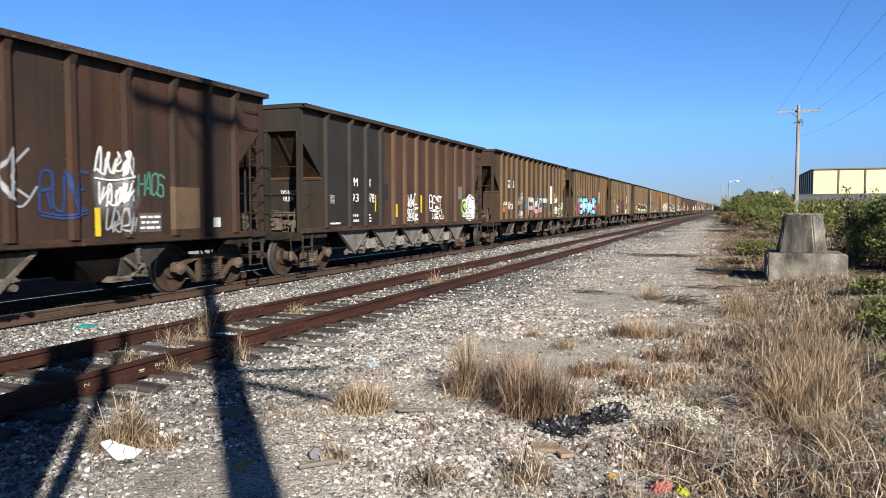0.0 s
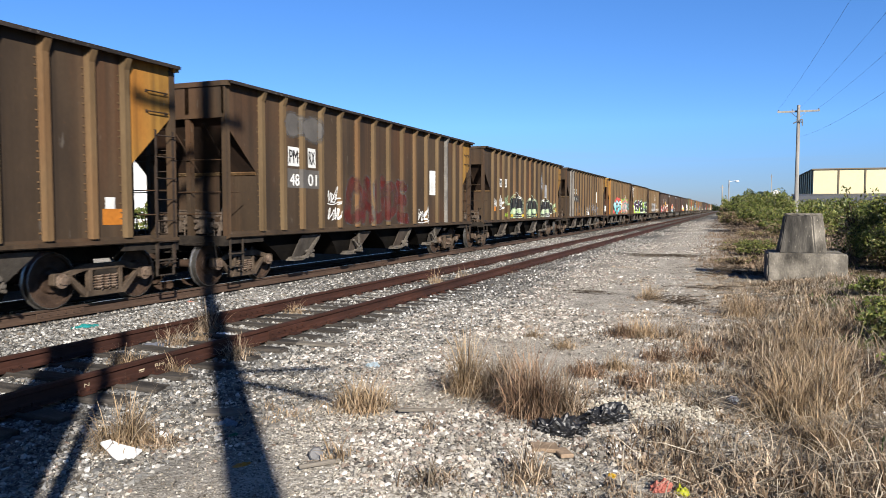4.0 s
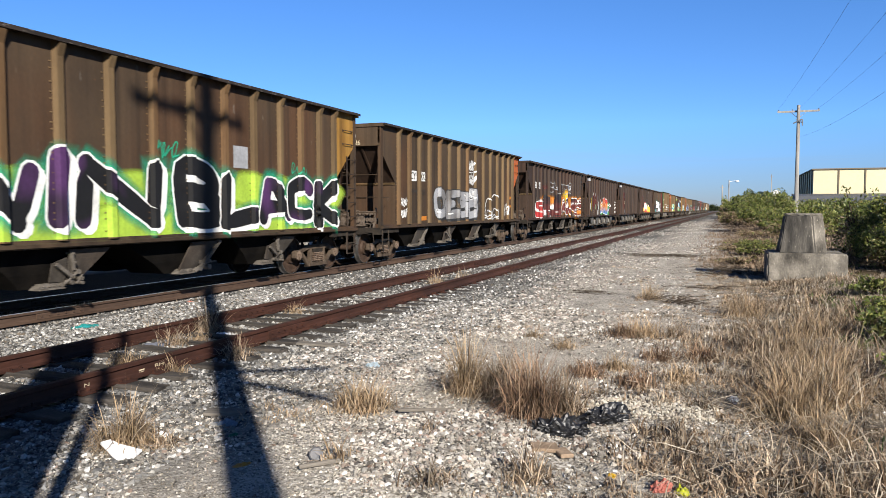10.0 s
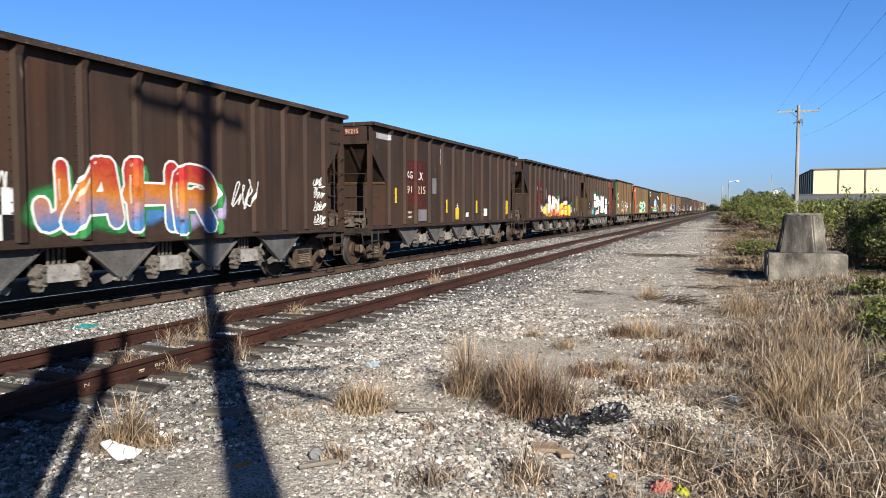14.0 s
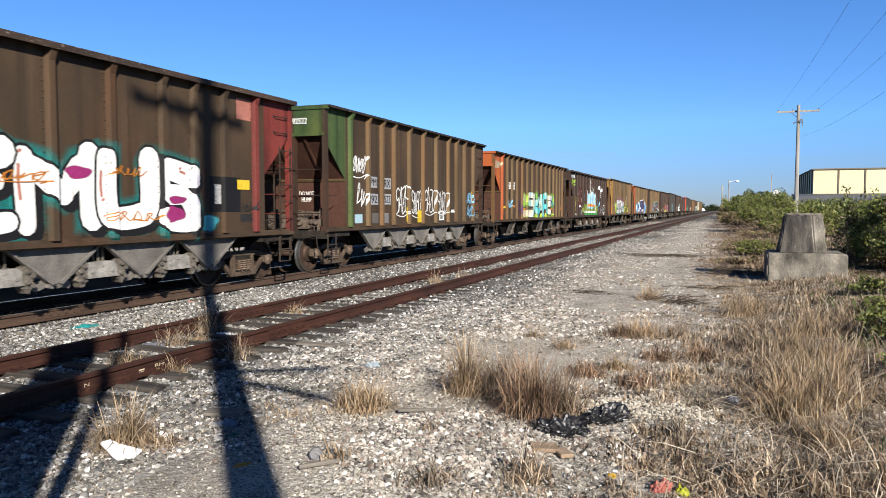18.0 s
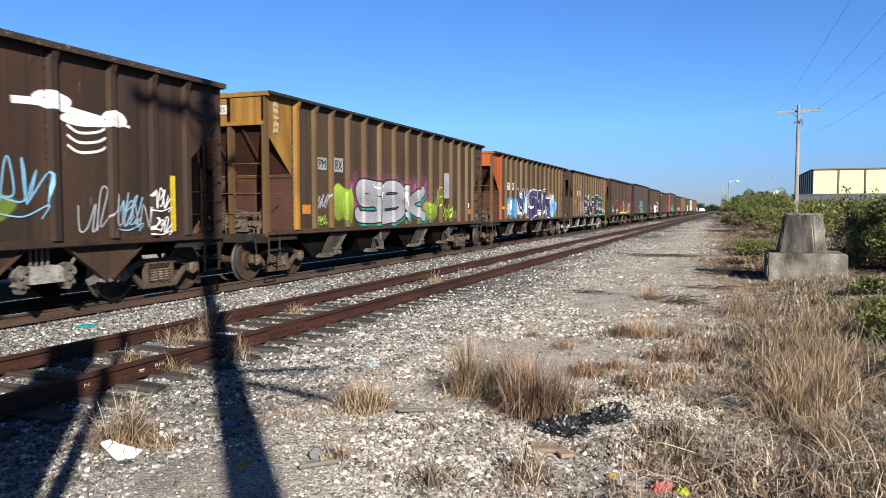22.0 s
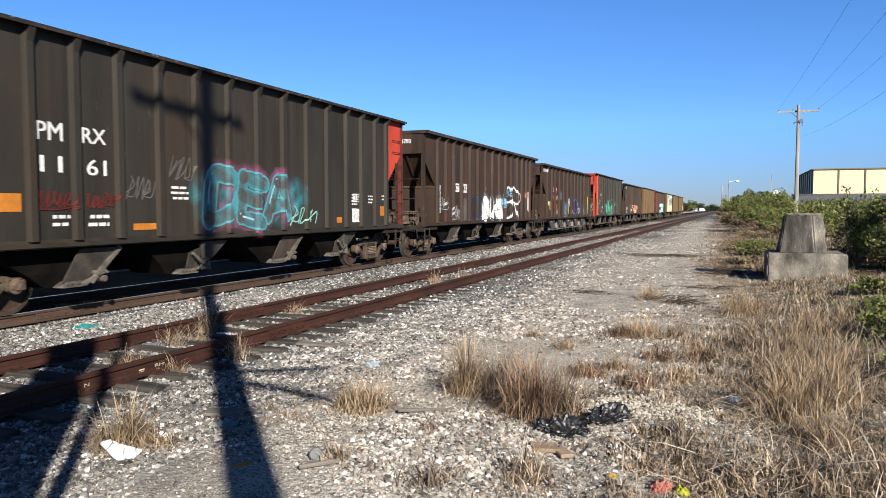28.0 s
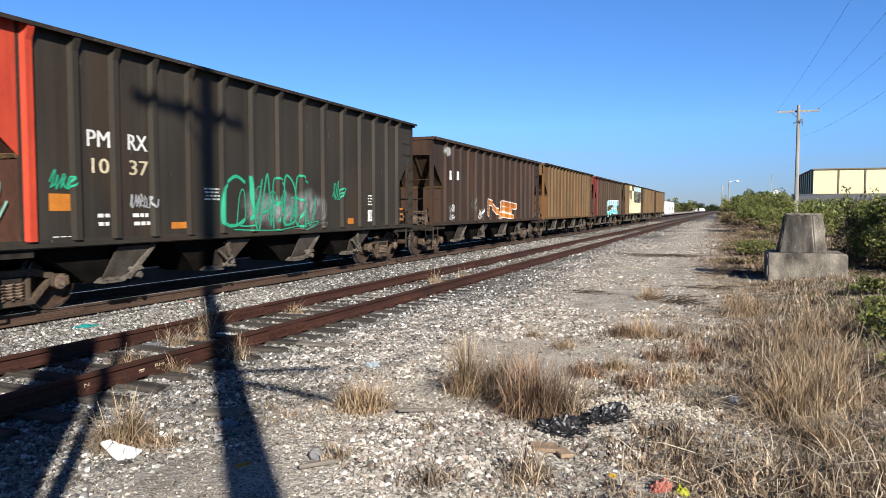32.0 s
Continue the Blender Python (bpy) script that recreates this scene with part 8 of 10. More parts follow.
def concrete_pedestal():
    base = empty("concrete_pedestal", (1.80, 20.6, 0.12))
    tagged(base, "stained concrete pedestal on a square plinth among weeds", "foundation")
    rng = random.Random(8)

    def rough(bm, amount):
        bmesh.ops.bevel(bm, geom=list(bm.edges), offset=0.03, segments=2, affect="EDGES")
        bmesh.ops.subdivide_edges(bm, edges=[e for e in bm.edges if e.calc_length() > 0.3], cuts=6, use_grid_fill=True)
        for v in bm.verts:
            v.co += Vector([rng.gauss(0, amount) for _ in range(3)])
    bm = bmesh.new()
    box(bm, -0.885, 0.885, -0.85, 0.85, -0.3, 0.60)
    rough(bm, 0.006)
    part("plinth", mesh_of("plinth", bm, CONCRETE_PALE), base)
    bm = bmesh.new()
    foot = ((-0.62, -0.58), (0.20, -0.58), (0.49, -0.36), (0.49, 0.54), (-0.62, 0.54))
    head = ((-0.47, -0.42), (0.12, -0.42), (0.39, -0.22), (0.39, 0.42), (-0.47, 0.42))
    lo = [bm.verts.new((x, y, 0.58)) for x, y in foot]
    hi = [bm.verts.new((x, y, 1.535)) for x, y in head]
    bm.faces.new(lo)
    bm.faces.new(hi)
    for i in range(5):
        bm.faces.new((lo[i], lo[(i + 1) % 5], hi[(i + 1) % 5], hi[i]))
    bmesh.ops.recalc_face_normals(bm, faces=bm.faces)
    rough(bm, 0.004)
    me = mesh_of("shaft", bm, CONCRETE, CONCRETE_PALE)
    # sun-facing chamfer takes the paler concrete: its lit look is in the colour
    for p in me.polygons:
        p.material_index = 1 if p.normal.x > 0.3 and p.normal.y < -0.2 else 0
    part("shaft", me, base)
    bm = bmesh.new()
    prism(bm, [(x * 1.02, y * 1.02) for x, y in head], 1.52, 1.575, "z")
    rough(bm, 0.003)
    part("cap", mesh_of("cap", bm, CONCRETE_PALE), base)


concrete_pedestal()


def utility_pole(x, y, top, arm_z, arm, radius, label, stays=True):
    """arm = two ends of the crossarm, from the pole's axis."""
    p = empty("utility_pole", (x, y, 0))
    tagged(p, label, "utility pole", "poles of the power line")
    bm = bmesh.new()
    bmesh.ops.create_cone(bm, cap_ends=True, segments=16, radius1=radius, radius2=radius * 0.66, depth=top + 0.6, matrix=Matrix.Translation((0, 0, top / 2 - 0.3)))
    part("pole", mesh_of("pole", bm, POLE_WOOD), p)
    (ax, ay), (bx, by) = arm
    d = Vector((bx - ax, by - ay, 0)).normalized()
    n = Vector((-d.y, d.x, 0))
    bm = bmesh.new()
    o = n * (radius * 0.7 + 0.06)
    a, b = Vector((ax, ay, arm_z)) + o, Vector((bx, by, arm_z)) + o
    vs = []
    for e in (a, b):
        for sn, sz in ((-1, -1), (1, -1), (1, 1), (-1, 1)):
            vs.append(bm.verts.new(e + n * 0.055 * sn + Vector((0, 0, 0.075 * sz))))
    for i in range(4):
        bm.faces.new((vs[i], vs[(i + 1) % 4], vs[4 + (i + 1) % 4], vs[4 + i]))
    bm.faces.new(vs[:4])
    bm.faces.new(vs[4:])
    part("crossarm", mesh_of("crossarm", bm, POLE_WOOD), p)
    for e in (a, b):
        bm = bmesh.new()
        m = Vector((0, 0, arm_z)) + o
        rod(bm, e * 0.4 + m * 0.6, (0, 0, arm_z - 0.62), 0.025, 6)
        part("brace", mesh_of("brace", bm, METAL_GREY), p)
    for f in (0.03, 0.36, 0.97):
        q = a.lerp(b, f)
        bm = bmesh.new()
        lathe(bm, [(0.02, 0), (0.02, 0.04), (0.05, 0.05), (0.04, 0.08), (0.05, 0.10), (0.03, 0.13)], "z", 10)
        part("insulator", mesh_of("insulator", bm, METAL_GREY), p, at=q + Vector((0, 0, 0.06)))
    return p


far_pole = utility_pole(5.31, 68.7, 10.55, 10.05, ((-1.62, 0), (1.62, 0)), 0.19, "tall grey wooden utility pole with one crossarm")
bm = bmesh.new()
rod(bm, (-0.42, -0.2, 9.0), (0.28, -0.25, 9.35), 0.05, 6)
rod(bm, (0.28, -0.25, 9.35), (0.30, -0.25, 8.8), 0.05, 6)
rod(bm, (-0.2, -0.22, 9.32), (0.36, -0.22, 9.0), 0.04, 6)
part("bracket", mesh_of("bracket", bm, METAL_GREY), far_pole)
near_pole = utility_pole(3.46, -3.5, 14.4, 13.13, ((-0.115, -1.516), (0.128, 1.14)), 0.20, "wooden utility pole that stands behind the lot", False)
bm = bmesh.new()
rod(bm, (0, 0, 6.45), (0.95, 0.62, 6.45), 0.06, 6)
rod(bm, (0, 0, 6.3), (1.35, -0.25, 6.25), 0.06, 6)
part("bracket", mesh_of("bracket", bm, METAL_GREY), near_pole)
line_pole = utility_pole(5.6, -26, 10.6, 10.05, ((-1.62, 0), (1.62, 0)), 0.22, "tall grey wooden utility pole with one crossarm")

bm = bmesh.new()
bmesh.ops.create_cone(bm, cap_ends=True, segments=14, radius1=0.065, radius2=0.055, depth=6.6, matrix=Matrix.Translation((0, 0, 3.1)))
tagged(new("sign_post", mesh_of("sign_post", bm, POLE_WOOD)), "slim weathered post behind the lot", "post").location = (0.43, -1.79, 0)
bm = bmesh.new()
lathe(bm, [(0.44, -0.3), (0.42, 3.0), (0.38, 4.3), (0.27, 4.9), (0.23, 5.75)], "z", 18)
tagged(new("wooden_post", mesh_of("wooden_post", bm, POLE_WOOD)), "stout old wooden post behind the lot", "post").location = (-0.11, -1.95, 0)

for dx, far_dx, z0, z1, sag in ((-1.55, -1.55, 10.3, 10.3, 1.1), (0.10, 0.10, 10.35, 10.35, 1.0), (1.57, 1.57, 10.3, 10.3, 1.1), (0.16, 1.0, 7.9, 9.2, 1.9)):
    bm = bmesh.new()
    pts = []
    for i in range(25):
        u = i / 24
        pts.append((5.31 + dx + (far_dx - dx + 0.29) * u, 68.7 - 94.7 * u, z0 + (z1 - z0) * u - 4 * sag * u * (1 - u)))
    rings = [[bm.verts.new((q[0] + 0.005 * math.cos(k * 1.2566), q[1], q[2] + 0.005 * math.sin(k * 1.2566))) for k in range(5)] for q in pts]
    for a, b in zip(rings, rings[1:]):
        for k in range(5):
            bm.faces.new((a[k], a[(k + 1) % 5], b[(k + 1) % 5], b[k]))
    tagged(new("power_line", mesh_of("power_line", bm, CABLE)), "thin dark overhead power line between poles", "cable", "wires of the power line")


def small_pole(x, y, top, r, label, lamp=False):
    p = empty("lamp_pole" if lamp else "thin_pole", (x, y, 0))
    tagged(p, label, "pole", "distant poles")
    bm = bmesh.new()
    bmesh.ops.create_cone(bm, cap_ends=True, segments=8, radius1=r, radius2=r * 0.7, depth=top, matrix=Matrix.Translation((0, 0, top / 2)))
    part("pole", mesh_of("pole", bm, POLE_WOOD), p)
    bm = bmesh.new()
    if lamp:
        rod(bm, (0, 0, top - 0.4), (1.6, 0, top - 0.2), 0.05, 6)
        bmesh.ops.create_uvsphere(bm, u_segments=10, v_segments=6, radius=0.38, matrix=Matrix.Translation((1.7, 0, top - 0.35)) @ Matrix.Diagonal((1.1, 1, 0.6, 1)))
        part("lamp_head", mesh_of("lamp_head", bm, WHITE_WALL), p)
    else:
        box(bm, -0.45, 0.45, -0.06, 0.06, top - 0.7, top - 0.58)
        part("crossarm", mesh_of("crossarm", bm, POLE_WOOD), p)


small_pole(-0.1, 176, 8.3, 0.15, "far grey pole with a white lamp", True)
small_pole(-1.6, 190, 7.6, 0.17, "far grey pole beside the track")
small_pole(10.0, 205, 10.6, 0.13, "far thin pole above the bushes")


# ---------- buildings ----------
def warehouse():
    b = empty("warehouse", (16.0, 167.4, 0))
    tagged(b, "cream metal-clad warehouse with dark trim over grey lean-to", "building")
    W, Dp, zt, zb = 75.0, 33.0, 9.8, 0.0
    bm = bmesh.new()
    box(bm, 0, W, 0, Dp, zb, zt)
    me = mesh_of("wall", bm, CREAM_WALL, GREY_WALL)
    for p in me.polygons:
        if p.normal.x < -0.5:
            p.material_index = 0
    part("wall", me, b)
    bm = bmesh.new()
    prism(bm, [(-0.3, zt), (W + 0.3, zt), (W + 0.3, zt + 0.22), (-0.3, zt + 0.22)], -0.3, Dp + 0.3, "y")
    part("roof_edge", mesh_of("roof_edge", bm, TRIM_DARK), b)
    for i in range(9):
        bm = bmesh.new()
        x = 4.6 + 4.75 * i
        box(bm, x - 0.12, x + 0.12, -0.16, -0.002, 0, zt)
        part("pilaster", mesh_of("pilaster", bm, TRIM_DARK), b)
    for i in range(7):
        bm = bmesh.new()
        y = 2 + 4.8 * i
        box(bm, -0.2, -0.002, y - 0.15, y + 0.15, 0, zt)
        part("pilaster", mesh_of("pilaster", bm, TRIM_DARK), b)
    bm = bmesh.new()
    prism(bm, [(-9.0, 0), (-0.25, 0), (-0.25, 4.9), (-9.0, 4.3)], -4.0, W, "x")
    part("lean_to", mesh_of("lean_to", bm, GREY_WALL), b, "low blue-grey lean-to")


warehouse()


def plain_building(name, label, x, y, w, d, zt, m, windows=0, roof=TRIM_DARK):
    b = empty(name, (x, y, 0))
    tagged(b, label, "building")
    bm = bmesh.new()
    box(bm, 0, w, 0, d, 0, zt)
    part("wall", mesh_of("wall", bm, m), b)
    bm = bmesh.new()
    prism(bm, [(-0.3, zt), (w + 0.3, zt), (w / 2, zt + 0.5)], -0.3, d + 0.3, "y")
    part("roof", mesh_of("roof", bm, roof), b)
    for i in range(windows):
        bm = bmesh.new()
        yy = 2 + (d - 4) * i / max(1, windows - 1)
        box(bm, w - 0.02, w + 0.04, yy - 0.7, yy + 0.7, 1.2, 2.6)
        part("window", mesh_of("window", bm, GLASS), b)


plain_building("white_shed", "white metal shed across the railway", -66, 12, 20, 58, 9.2, WHITE_WALL, 6, METAL_GREY)
plain_building("white_depot", "low white depot far along the railway", -31, 300, 9, 30, 4.7, WHITE_WALL, 4, WHITE_WALL)
plain_building("grey_depot", "long low grey building behind the bushes", 12.8, 236, 14, 40, 4.6, GREY_WALL, 4, TRIM_DARK)
plain_building("roof_cabin", "small white cabin far behind the bushes", 11.6, 229, 1.8, 5, 6.7, WHITE_WALL, 1, WHITE_WALL)


def white_van(x, y, rz, label):
    v = empty("van", (x, y, 0))
    v.rotation_euler = (0, 0, radians(rz))
    tagged(v, label, "van")
    bm = bmesh.new()
    prism(bm, [(-2.6, 0.4), (2.6, 0.4), (2.6, 1.1), (1.9, 1.3), (1.3, 2.2), (-2.6, 2.3)], -1.0, 1.0, "y")
    bmesh.ops.bevel(bm, geom=list(bm.edges), offset=0.1, segments=2, affect="EDGES")
    part("body", mesh_of("body", bm, WHITE_WALL), v)
    bm = bmesh.new()
    prism(bm, [(1.35, 2.05), (1.4, 2.05), (1.9, 1.36), (1.85, 1.36)], -0.9, 0.9, "y")
    part("windscreen", mesh_of("windscreen", bm, GLASS), v)
    for wx in (-1.7, 1.6):
        for s in (-1, 1):
            bm = bmesh.new()
            rod(bm, (wx, s * 0.75, 0.36), (wx, s * 1.02, 0.36), 0.36, 14)
            part("wheel", mesh_of("wheel", bm, CABLE), v)


white_van(-15.2, 470, 78, "white van at the far end of the line")
white_van(-20.5, 505, 84, "white van at the far end of the line")
white_van(44, 152, 0, "white van parked before the warehouse")

# ---------- plants ----------
STRAW = island_mat("dry_grass_straw", [(0.06, 0.040, 0.025), (0.25, 0.175, 0.112), (0.46, 0.345, 0.235), (0.63, 0.50, 0.36), (0.115, 0.075, 0.046), (0.76, 0.65, 0.50), (0.33, 0.225, 0.142), (0.08, 0.053, 0.034)], 0.8, 0.2, 0.2, patch=0.38, tone=0.68)
STRAW_PALE = island_mat("pale_fallen_straw", [(0.22, 0.17, 0.12), (0.45, 0.38, 0.29), (0.60, 0.52, 0.41), (0.32, 0.25, 0.18), (0.66, 0.59, 0.48)], 0.8, 0.15, 0.15, patch=0.38, tone=0.68)
STRAW_PINK = island_mat("pinkish_dry_grass_straw", [(0.13, 0.095, 0.068), (0.30, 0.22, 0.155), (0.42, 0.32, 0.23), (0.22, 0.15, 0.10), (0.50, 0.40, 0.30)], 0.8, 0.2, 0.2, patch=0.38, tone=0.68)
STRAW_RED = island_mat("reddish_dry_grass_straw", [(0.10, 0.06, 0.04), (0.32, 0.20, 0.125), (0.48, 0.32, 0.21), (0.22, 0.135, 0.085), (0.56, 0.42, 0.29)], 0.8, 0.2, 0.2, patch=0.38, tone=0.68)
STRAW_GOLD = island_mat("golden_grass_straw", [(0.17, 0.112, 0.066), (0.48, 0.345, 0.205), (0.63, 0.48, 0.315), (0.32, 0.215, 0.127), (0.70, 0.58, 0.43)], 0.8, 0.2, 0.2, patch=0.38, tone=0.68)
GREENS = island_mat("green_grass", [(0.045, 0.085, 0.02), (0.10, 0.15, 0.035), (0.16, 0.20, 0.06), (0.20, 0.17, 0.08)], 0.7, 0.3, 0.3, patch=0.3, tone=0.85)
LEAVES = island_mat("shrub_leaves", [(0.04, 0.058, 0.014), (0.09, 0.12, 0.024), (0.16, 0.195, 0.042), (0.26, 0.27, 0.075), (0.16, 0.13, 0.05)], 0.45, 0.45, 0.3, patch=0.3, tone=0.85)
LEAVES_DRY = island_mat("dry_brown_leaves", [(0.10, 0.068, 0.038), (0.19, 0.135, 0.08), (0.30, 0.225, 0.145), (0.38, 0.30, 0.21)], 0.8, 0.2, 0.2, patch=0.3, tone=0.85)
FAR_LEAVES = island_mat("far_tree_leaves", [(0.03, 0.045, 0.018), (0.05, 0.072, 0.028), (0.075, 0.09, 0.04)], 0.7, 0.2, 0.2)
TWIG = mat("dark_twig_bark", (0.05, 0.036, 0.025), (0.11, 0.085, 0.06), 8, 0.9, 0, 0.3, 40)
TWIG_GREY = mat("grey_dead_twig_bark", (0.16, 0.13, 0.10), (0.32, 0.27, 0.21), 8, 0.9, 0, 0.3, 40)
RNG = np.random.default_rng(7)


def blades_mesh(name, px, py, pz, length, width, lean, m):
    """Tapering blades that bow over, some broken or fallen, one island each."""
    n = len(px)
    az = RNG.uniform(0, 2 * np.pi, n)
    dx, dy = np.cos(az), np.sin(az)
    tw = az + RNG.normal(1.57, 0.7, n)
    wx, wy = np.cos(tw), np.sin(tw)
    th = 0.5 * lean + RNG.uniform(-0.12, 0.24, n)
    bend = RNG.gamma(2.0, 0.7, n) * (0.4 + 0.8 * lean)
    snap = (RNG.uniform(0, 1, n) < 0.4) * RNG.uniform(0.5, 2.3, n)
    out = np.zeros((n, 7, 3))
    r, z = np.zeros(n), np.zeros(n)
    for i, (ds, wd) in enumerate(((0.0, 1.0), (0.4, 0.9), (0.32, 0.65), (0.28, 0.0))):
        a = np.clip(th + bend * (0, 0.25, 0.65, 1.0)[i] + snap * (i > 1), -0.2, 2.4)
        r, z = r + np.sin(a) * ds * length, z + np.cos(a) * ds * length
        cx, cy, cz = px + dx * r, py + dy * r, pz + np.maximum(z, 0.012 * (i > 0)) - 0.008 * (i == 0)
        if i < 3:
            out[:, 2 * i] = np.stack([cx - wx * width * wd / 2, cy - wy * width * wd / 2, cz], 1)
            out[:, 2 * i + 1] = np.stack([cx + wx * width * wd / 2, cy + wy * width * wd / 2, cz], 1)
        else:
            out[:, 6] = np.stack([cx, cy, cz], 1)
    base = (np.arange(n) * 7)[:, None]
    quads = np.concatenate([base + np.array([0, 1, 3, 2]), base + np.array([2, 3, 5, 4])], 1).reshape(-1)
    tris = (base + np.array([4, 5, 6])).reshape(-1)
    loops = np.concatenate([quads, tris]).astype(np.int32)
    starts = np.concatenate([np.arange(2 * n) * 4, 8 * n + np.arange(n) * 3]).astype(np.int32)
    me = bpy.data.meshes.new(name)
    me.vertices.add(n * 7)
    me.vertices.foreach_set("co", out.reshape(-1))
    me.loops.add(len(loops))
    me.loops.foreach_set("vertex_index", loops)
    me.polygons.add(3 * n)
    me.polygons.foreach_set("loop_start", starts)
    me.update(calc_edges=True)
    me.materials.append(m)
    return me


def heights(px, py):
    return np.array([ground_z(float(a), float(b)) for a, b in zip(px, py)])


def patchy(px, py, scale, seed):
    return np.array([noise.noise((float(a) * scale, float(b) * scale, seed)) for a, b in zip(px, py)])


def grass_field(name, label, n, x0, x1, y0, y1, dens, hgt, m, width=0.008, clump=0.10, flat=0.25, per=12):
    """Clumped dry grass; dens(x, y) gives how thick it stands, flat the share that has fallen over."""
    k = n // per
    cx = RNG.uniform(x0, x1, k)
    cy = y0 + (y1 - y0) * RNG.uniform(0, 1, k) ** 1.5
    keep = (RNG.uniform(0, 1, k) < dens(cx, cy)) & (cx < 0.24 * cy + 0.6)
    cx, cy = cx[keep], cy[keep]
    h = hgt * (0.3 + 0.9 * RNG.uniform(0, 1, len(cx)) ** 1.6) * np.clip(1.0 + 1.7 * patchy(cx, cy, 1.0, 17.0), 0.35, 2.0) * (0.46 + 0.42 * np.clip((cx + 0.8) / 2.0, 0, 1.1)) * np.clip(1.2 - 0.035 * cy, 0.6, 1.05)
    spread = np.repeat(clump * RNG.uniform(0.35, 1.5, len(cx)), per)
    px = np.repeat(cx, per) + RNG.normal(0, 1, len(cx) * per) * spread
    py = np.repeat(cy, per) + RNG.normal(0, 1, len(cx) * per) * spread
    hh = np.repeat(h, per) * RNG.uniform(0.4, 1.25, len(px))
    tilt = np.repeat(RNG.uniform(0.1, 1.1, len(cx)), per)
    lean = tilt * RNG.uniform(0.3, 1.3, len(px)) + 2.2 * (RNG.uniform(0, 1, len(px)) < flat)
    wd = width * RNG.uniform(0.5, 1.4, len(px)) * (1 + py * 0.04)
    me = blades_mesh(name, px, py, heights(px, py), hh, wd, lean, m)
    tagged(new(name, me), label, "grass", kind="stuff")


def verge(px, py):
    e = -1.35 + 0.03 * py + 0.7 * patchy(px, py, 0.45, 3.0)
    near = np.clip((px - e) / 1.4, 0, 1)
    return np.clip(near ** 1.2 * (0.46 + 2.9 * patchy(px, py, 0.9, 9.0)), 0.0, 1)


grass_field("dry_grass", "tangled straw-coloured dry grass on the verge", 330000, -2.2, 6.0, 3.7, 27, verge, 0.25, STRAW, 0.0088, 0.05, 0.34, 26)
grass_field("fallen_straw", "pale fallen straw matted on the verge", 120000, -1.7, 4.5, 3.7, 20, lambda a, b: np.clip((a + 1.0) / 1.3, 0, 1) * (0.6 + 0.6 * patchy(a, b, 0.7, 14.0)), 0.40, STRAW_PALE, 0.0068, 0.16, 0.8)
grass_field("low_dry_grass", "short matted dry grass over stones", 40000, -2.2, 1.4, 3.4, 20, lambda a, b: 0.8 * (patchy(a, b, 0.9, 71.0) + 0.12 * (a + 0.9) > 0.02), 0.24, STRAW, 0.0058, 0.05, 0.3)
grass_field("far_dry_grass", "straw-coloured dry grass along the bushes", 100000, -2.4, 6.0, 24, 150, lambda a, b: np.clip((a + 1.2 + 0.008 * b) / 1.3, 0, 1) * (0.7 + 0.9 * patchy(a, b, 0.5, 5.0)), 0.55, STRAW_PINK, 0.012, 0.3)
grass_field("sparse_grass", "thin dry grass scattered over gravel", 22000, -4.0, 0.4, 5.0, 36, lambda a, b: 0.5 * (patchy(a, b, 0.6, 21.0) > 0.16), 0.2, STRAW_GOLD, 0.006, 0.05)
grass_field("strewn_straw", "thin dry stalks strewn over gravel", 26000, -5.2, -0.6, 3.2, 12, lambda a, b: 0.25 + 0.9 * patchy(a, b, 0.8, 77.0), 0.22, STRAW_PALE, 0.0034, 0.2, 0.96, 5)
grass_field("green_grass", "green weeds among dry grass", 26000, 0.8, 7.0, 6.0, 40, lambda a, b: np.clip((a - 1.0 - 0.03 * b) * 1.6, 0, 1) * (patchy(a, b, 0.5, 31.0) > -0.02), 0.42, GREENS, 0.012, 0.12, 0.1)
grass_field("track_grass", "dry weeds between the rails", 3200, -8.0, -5.2, 5.0, 46, lambda a, b: 0.5 * (patchy(a, b, 0.8, 41.0) > 0.28), 0.24, STRAW_GOLD, 0.006, 0.05)


def tuft(x, y, r, hgt, n, m, lean, label):
    px, py = RNG.normal(0, r * 0.55, n), RNG.normal(0, r * 0.55, n)
    d = np.hypot(px, py) / r
    me = blades_mesh("grass_tuft", px, py, np.zeros(n), 1.3 * hgt * RNG.uniform(0.35, 1.1, n) * (1.15 - 0.4 * np.clip(d, 0, 1)), 0.0072 * RNG.uniform(0.6, 1.4, n), lean * RNG.uniform(0.1, 1.5, n) + 1.6 * (RNG.uniform(0, 1, n) < 0.18), m)
    ob = tagged(new("grass_tuft", me), label, "grass tuft", "grass tufts on the gravel", kind="stuff")
    ob.location = (x, y, ground_z(x, y))


tuft(-3.05, 5.80, 0.2, 0.34, 620, STRAW_GOLD, 0.55, "golden dry grass tuft on pale gravel")
tuft(-2.34, 6.64, 0.09, 0.66, 300, STRAW_GOLD, 0.14, "tall upright tan grass tuft")
tuft(-2.42, 6.75, 0.16, 0.34, 420, STRAW, 0.4, "grey-brown dry grass tuft")
tuft(-2.08, 6.78, 0.22, 0.42, 760, STRAW, 0.35, "grey-brown dry grass tuft")
tuft(-1.78, 6.45, 0.16, 0.42, 520, STRAW, 0.3, "grey-brown dry grass tuft")
tuft(-1.56, 6.05, 0.17, 0.56, 760, STRAW_RED, 0.25, "reddish-brown dry grass tuft")
tuft(-1.34, 6.35, 0.16, 0.40, 460, STRAW, 0.35, "grey-brown dry grass tuft")
tuft(-4.28, 4.24, 0.15, 0.36, 620, STRAW_GOLD, 0.5, "golden dry grass tuft beside white litter")
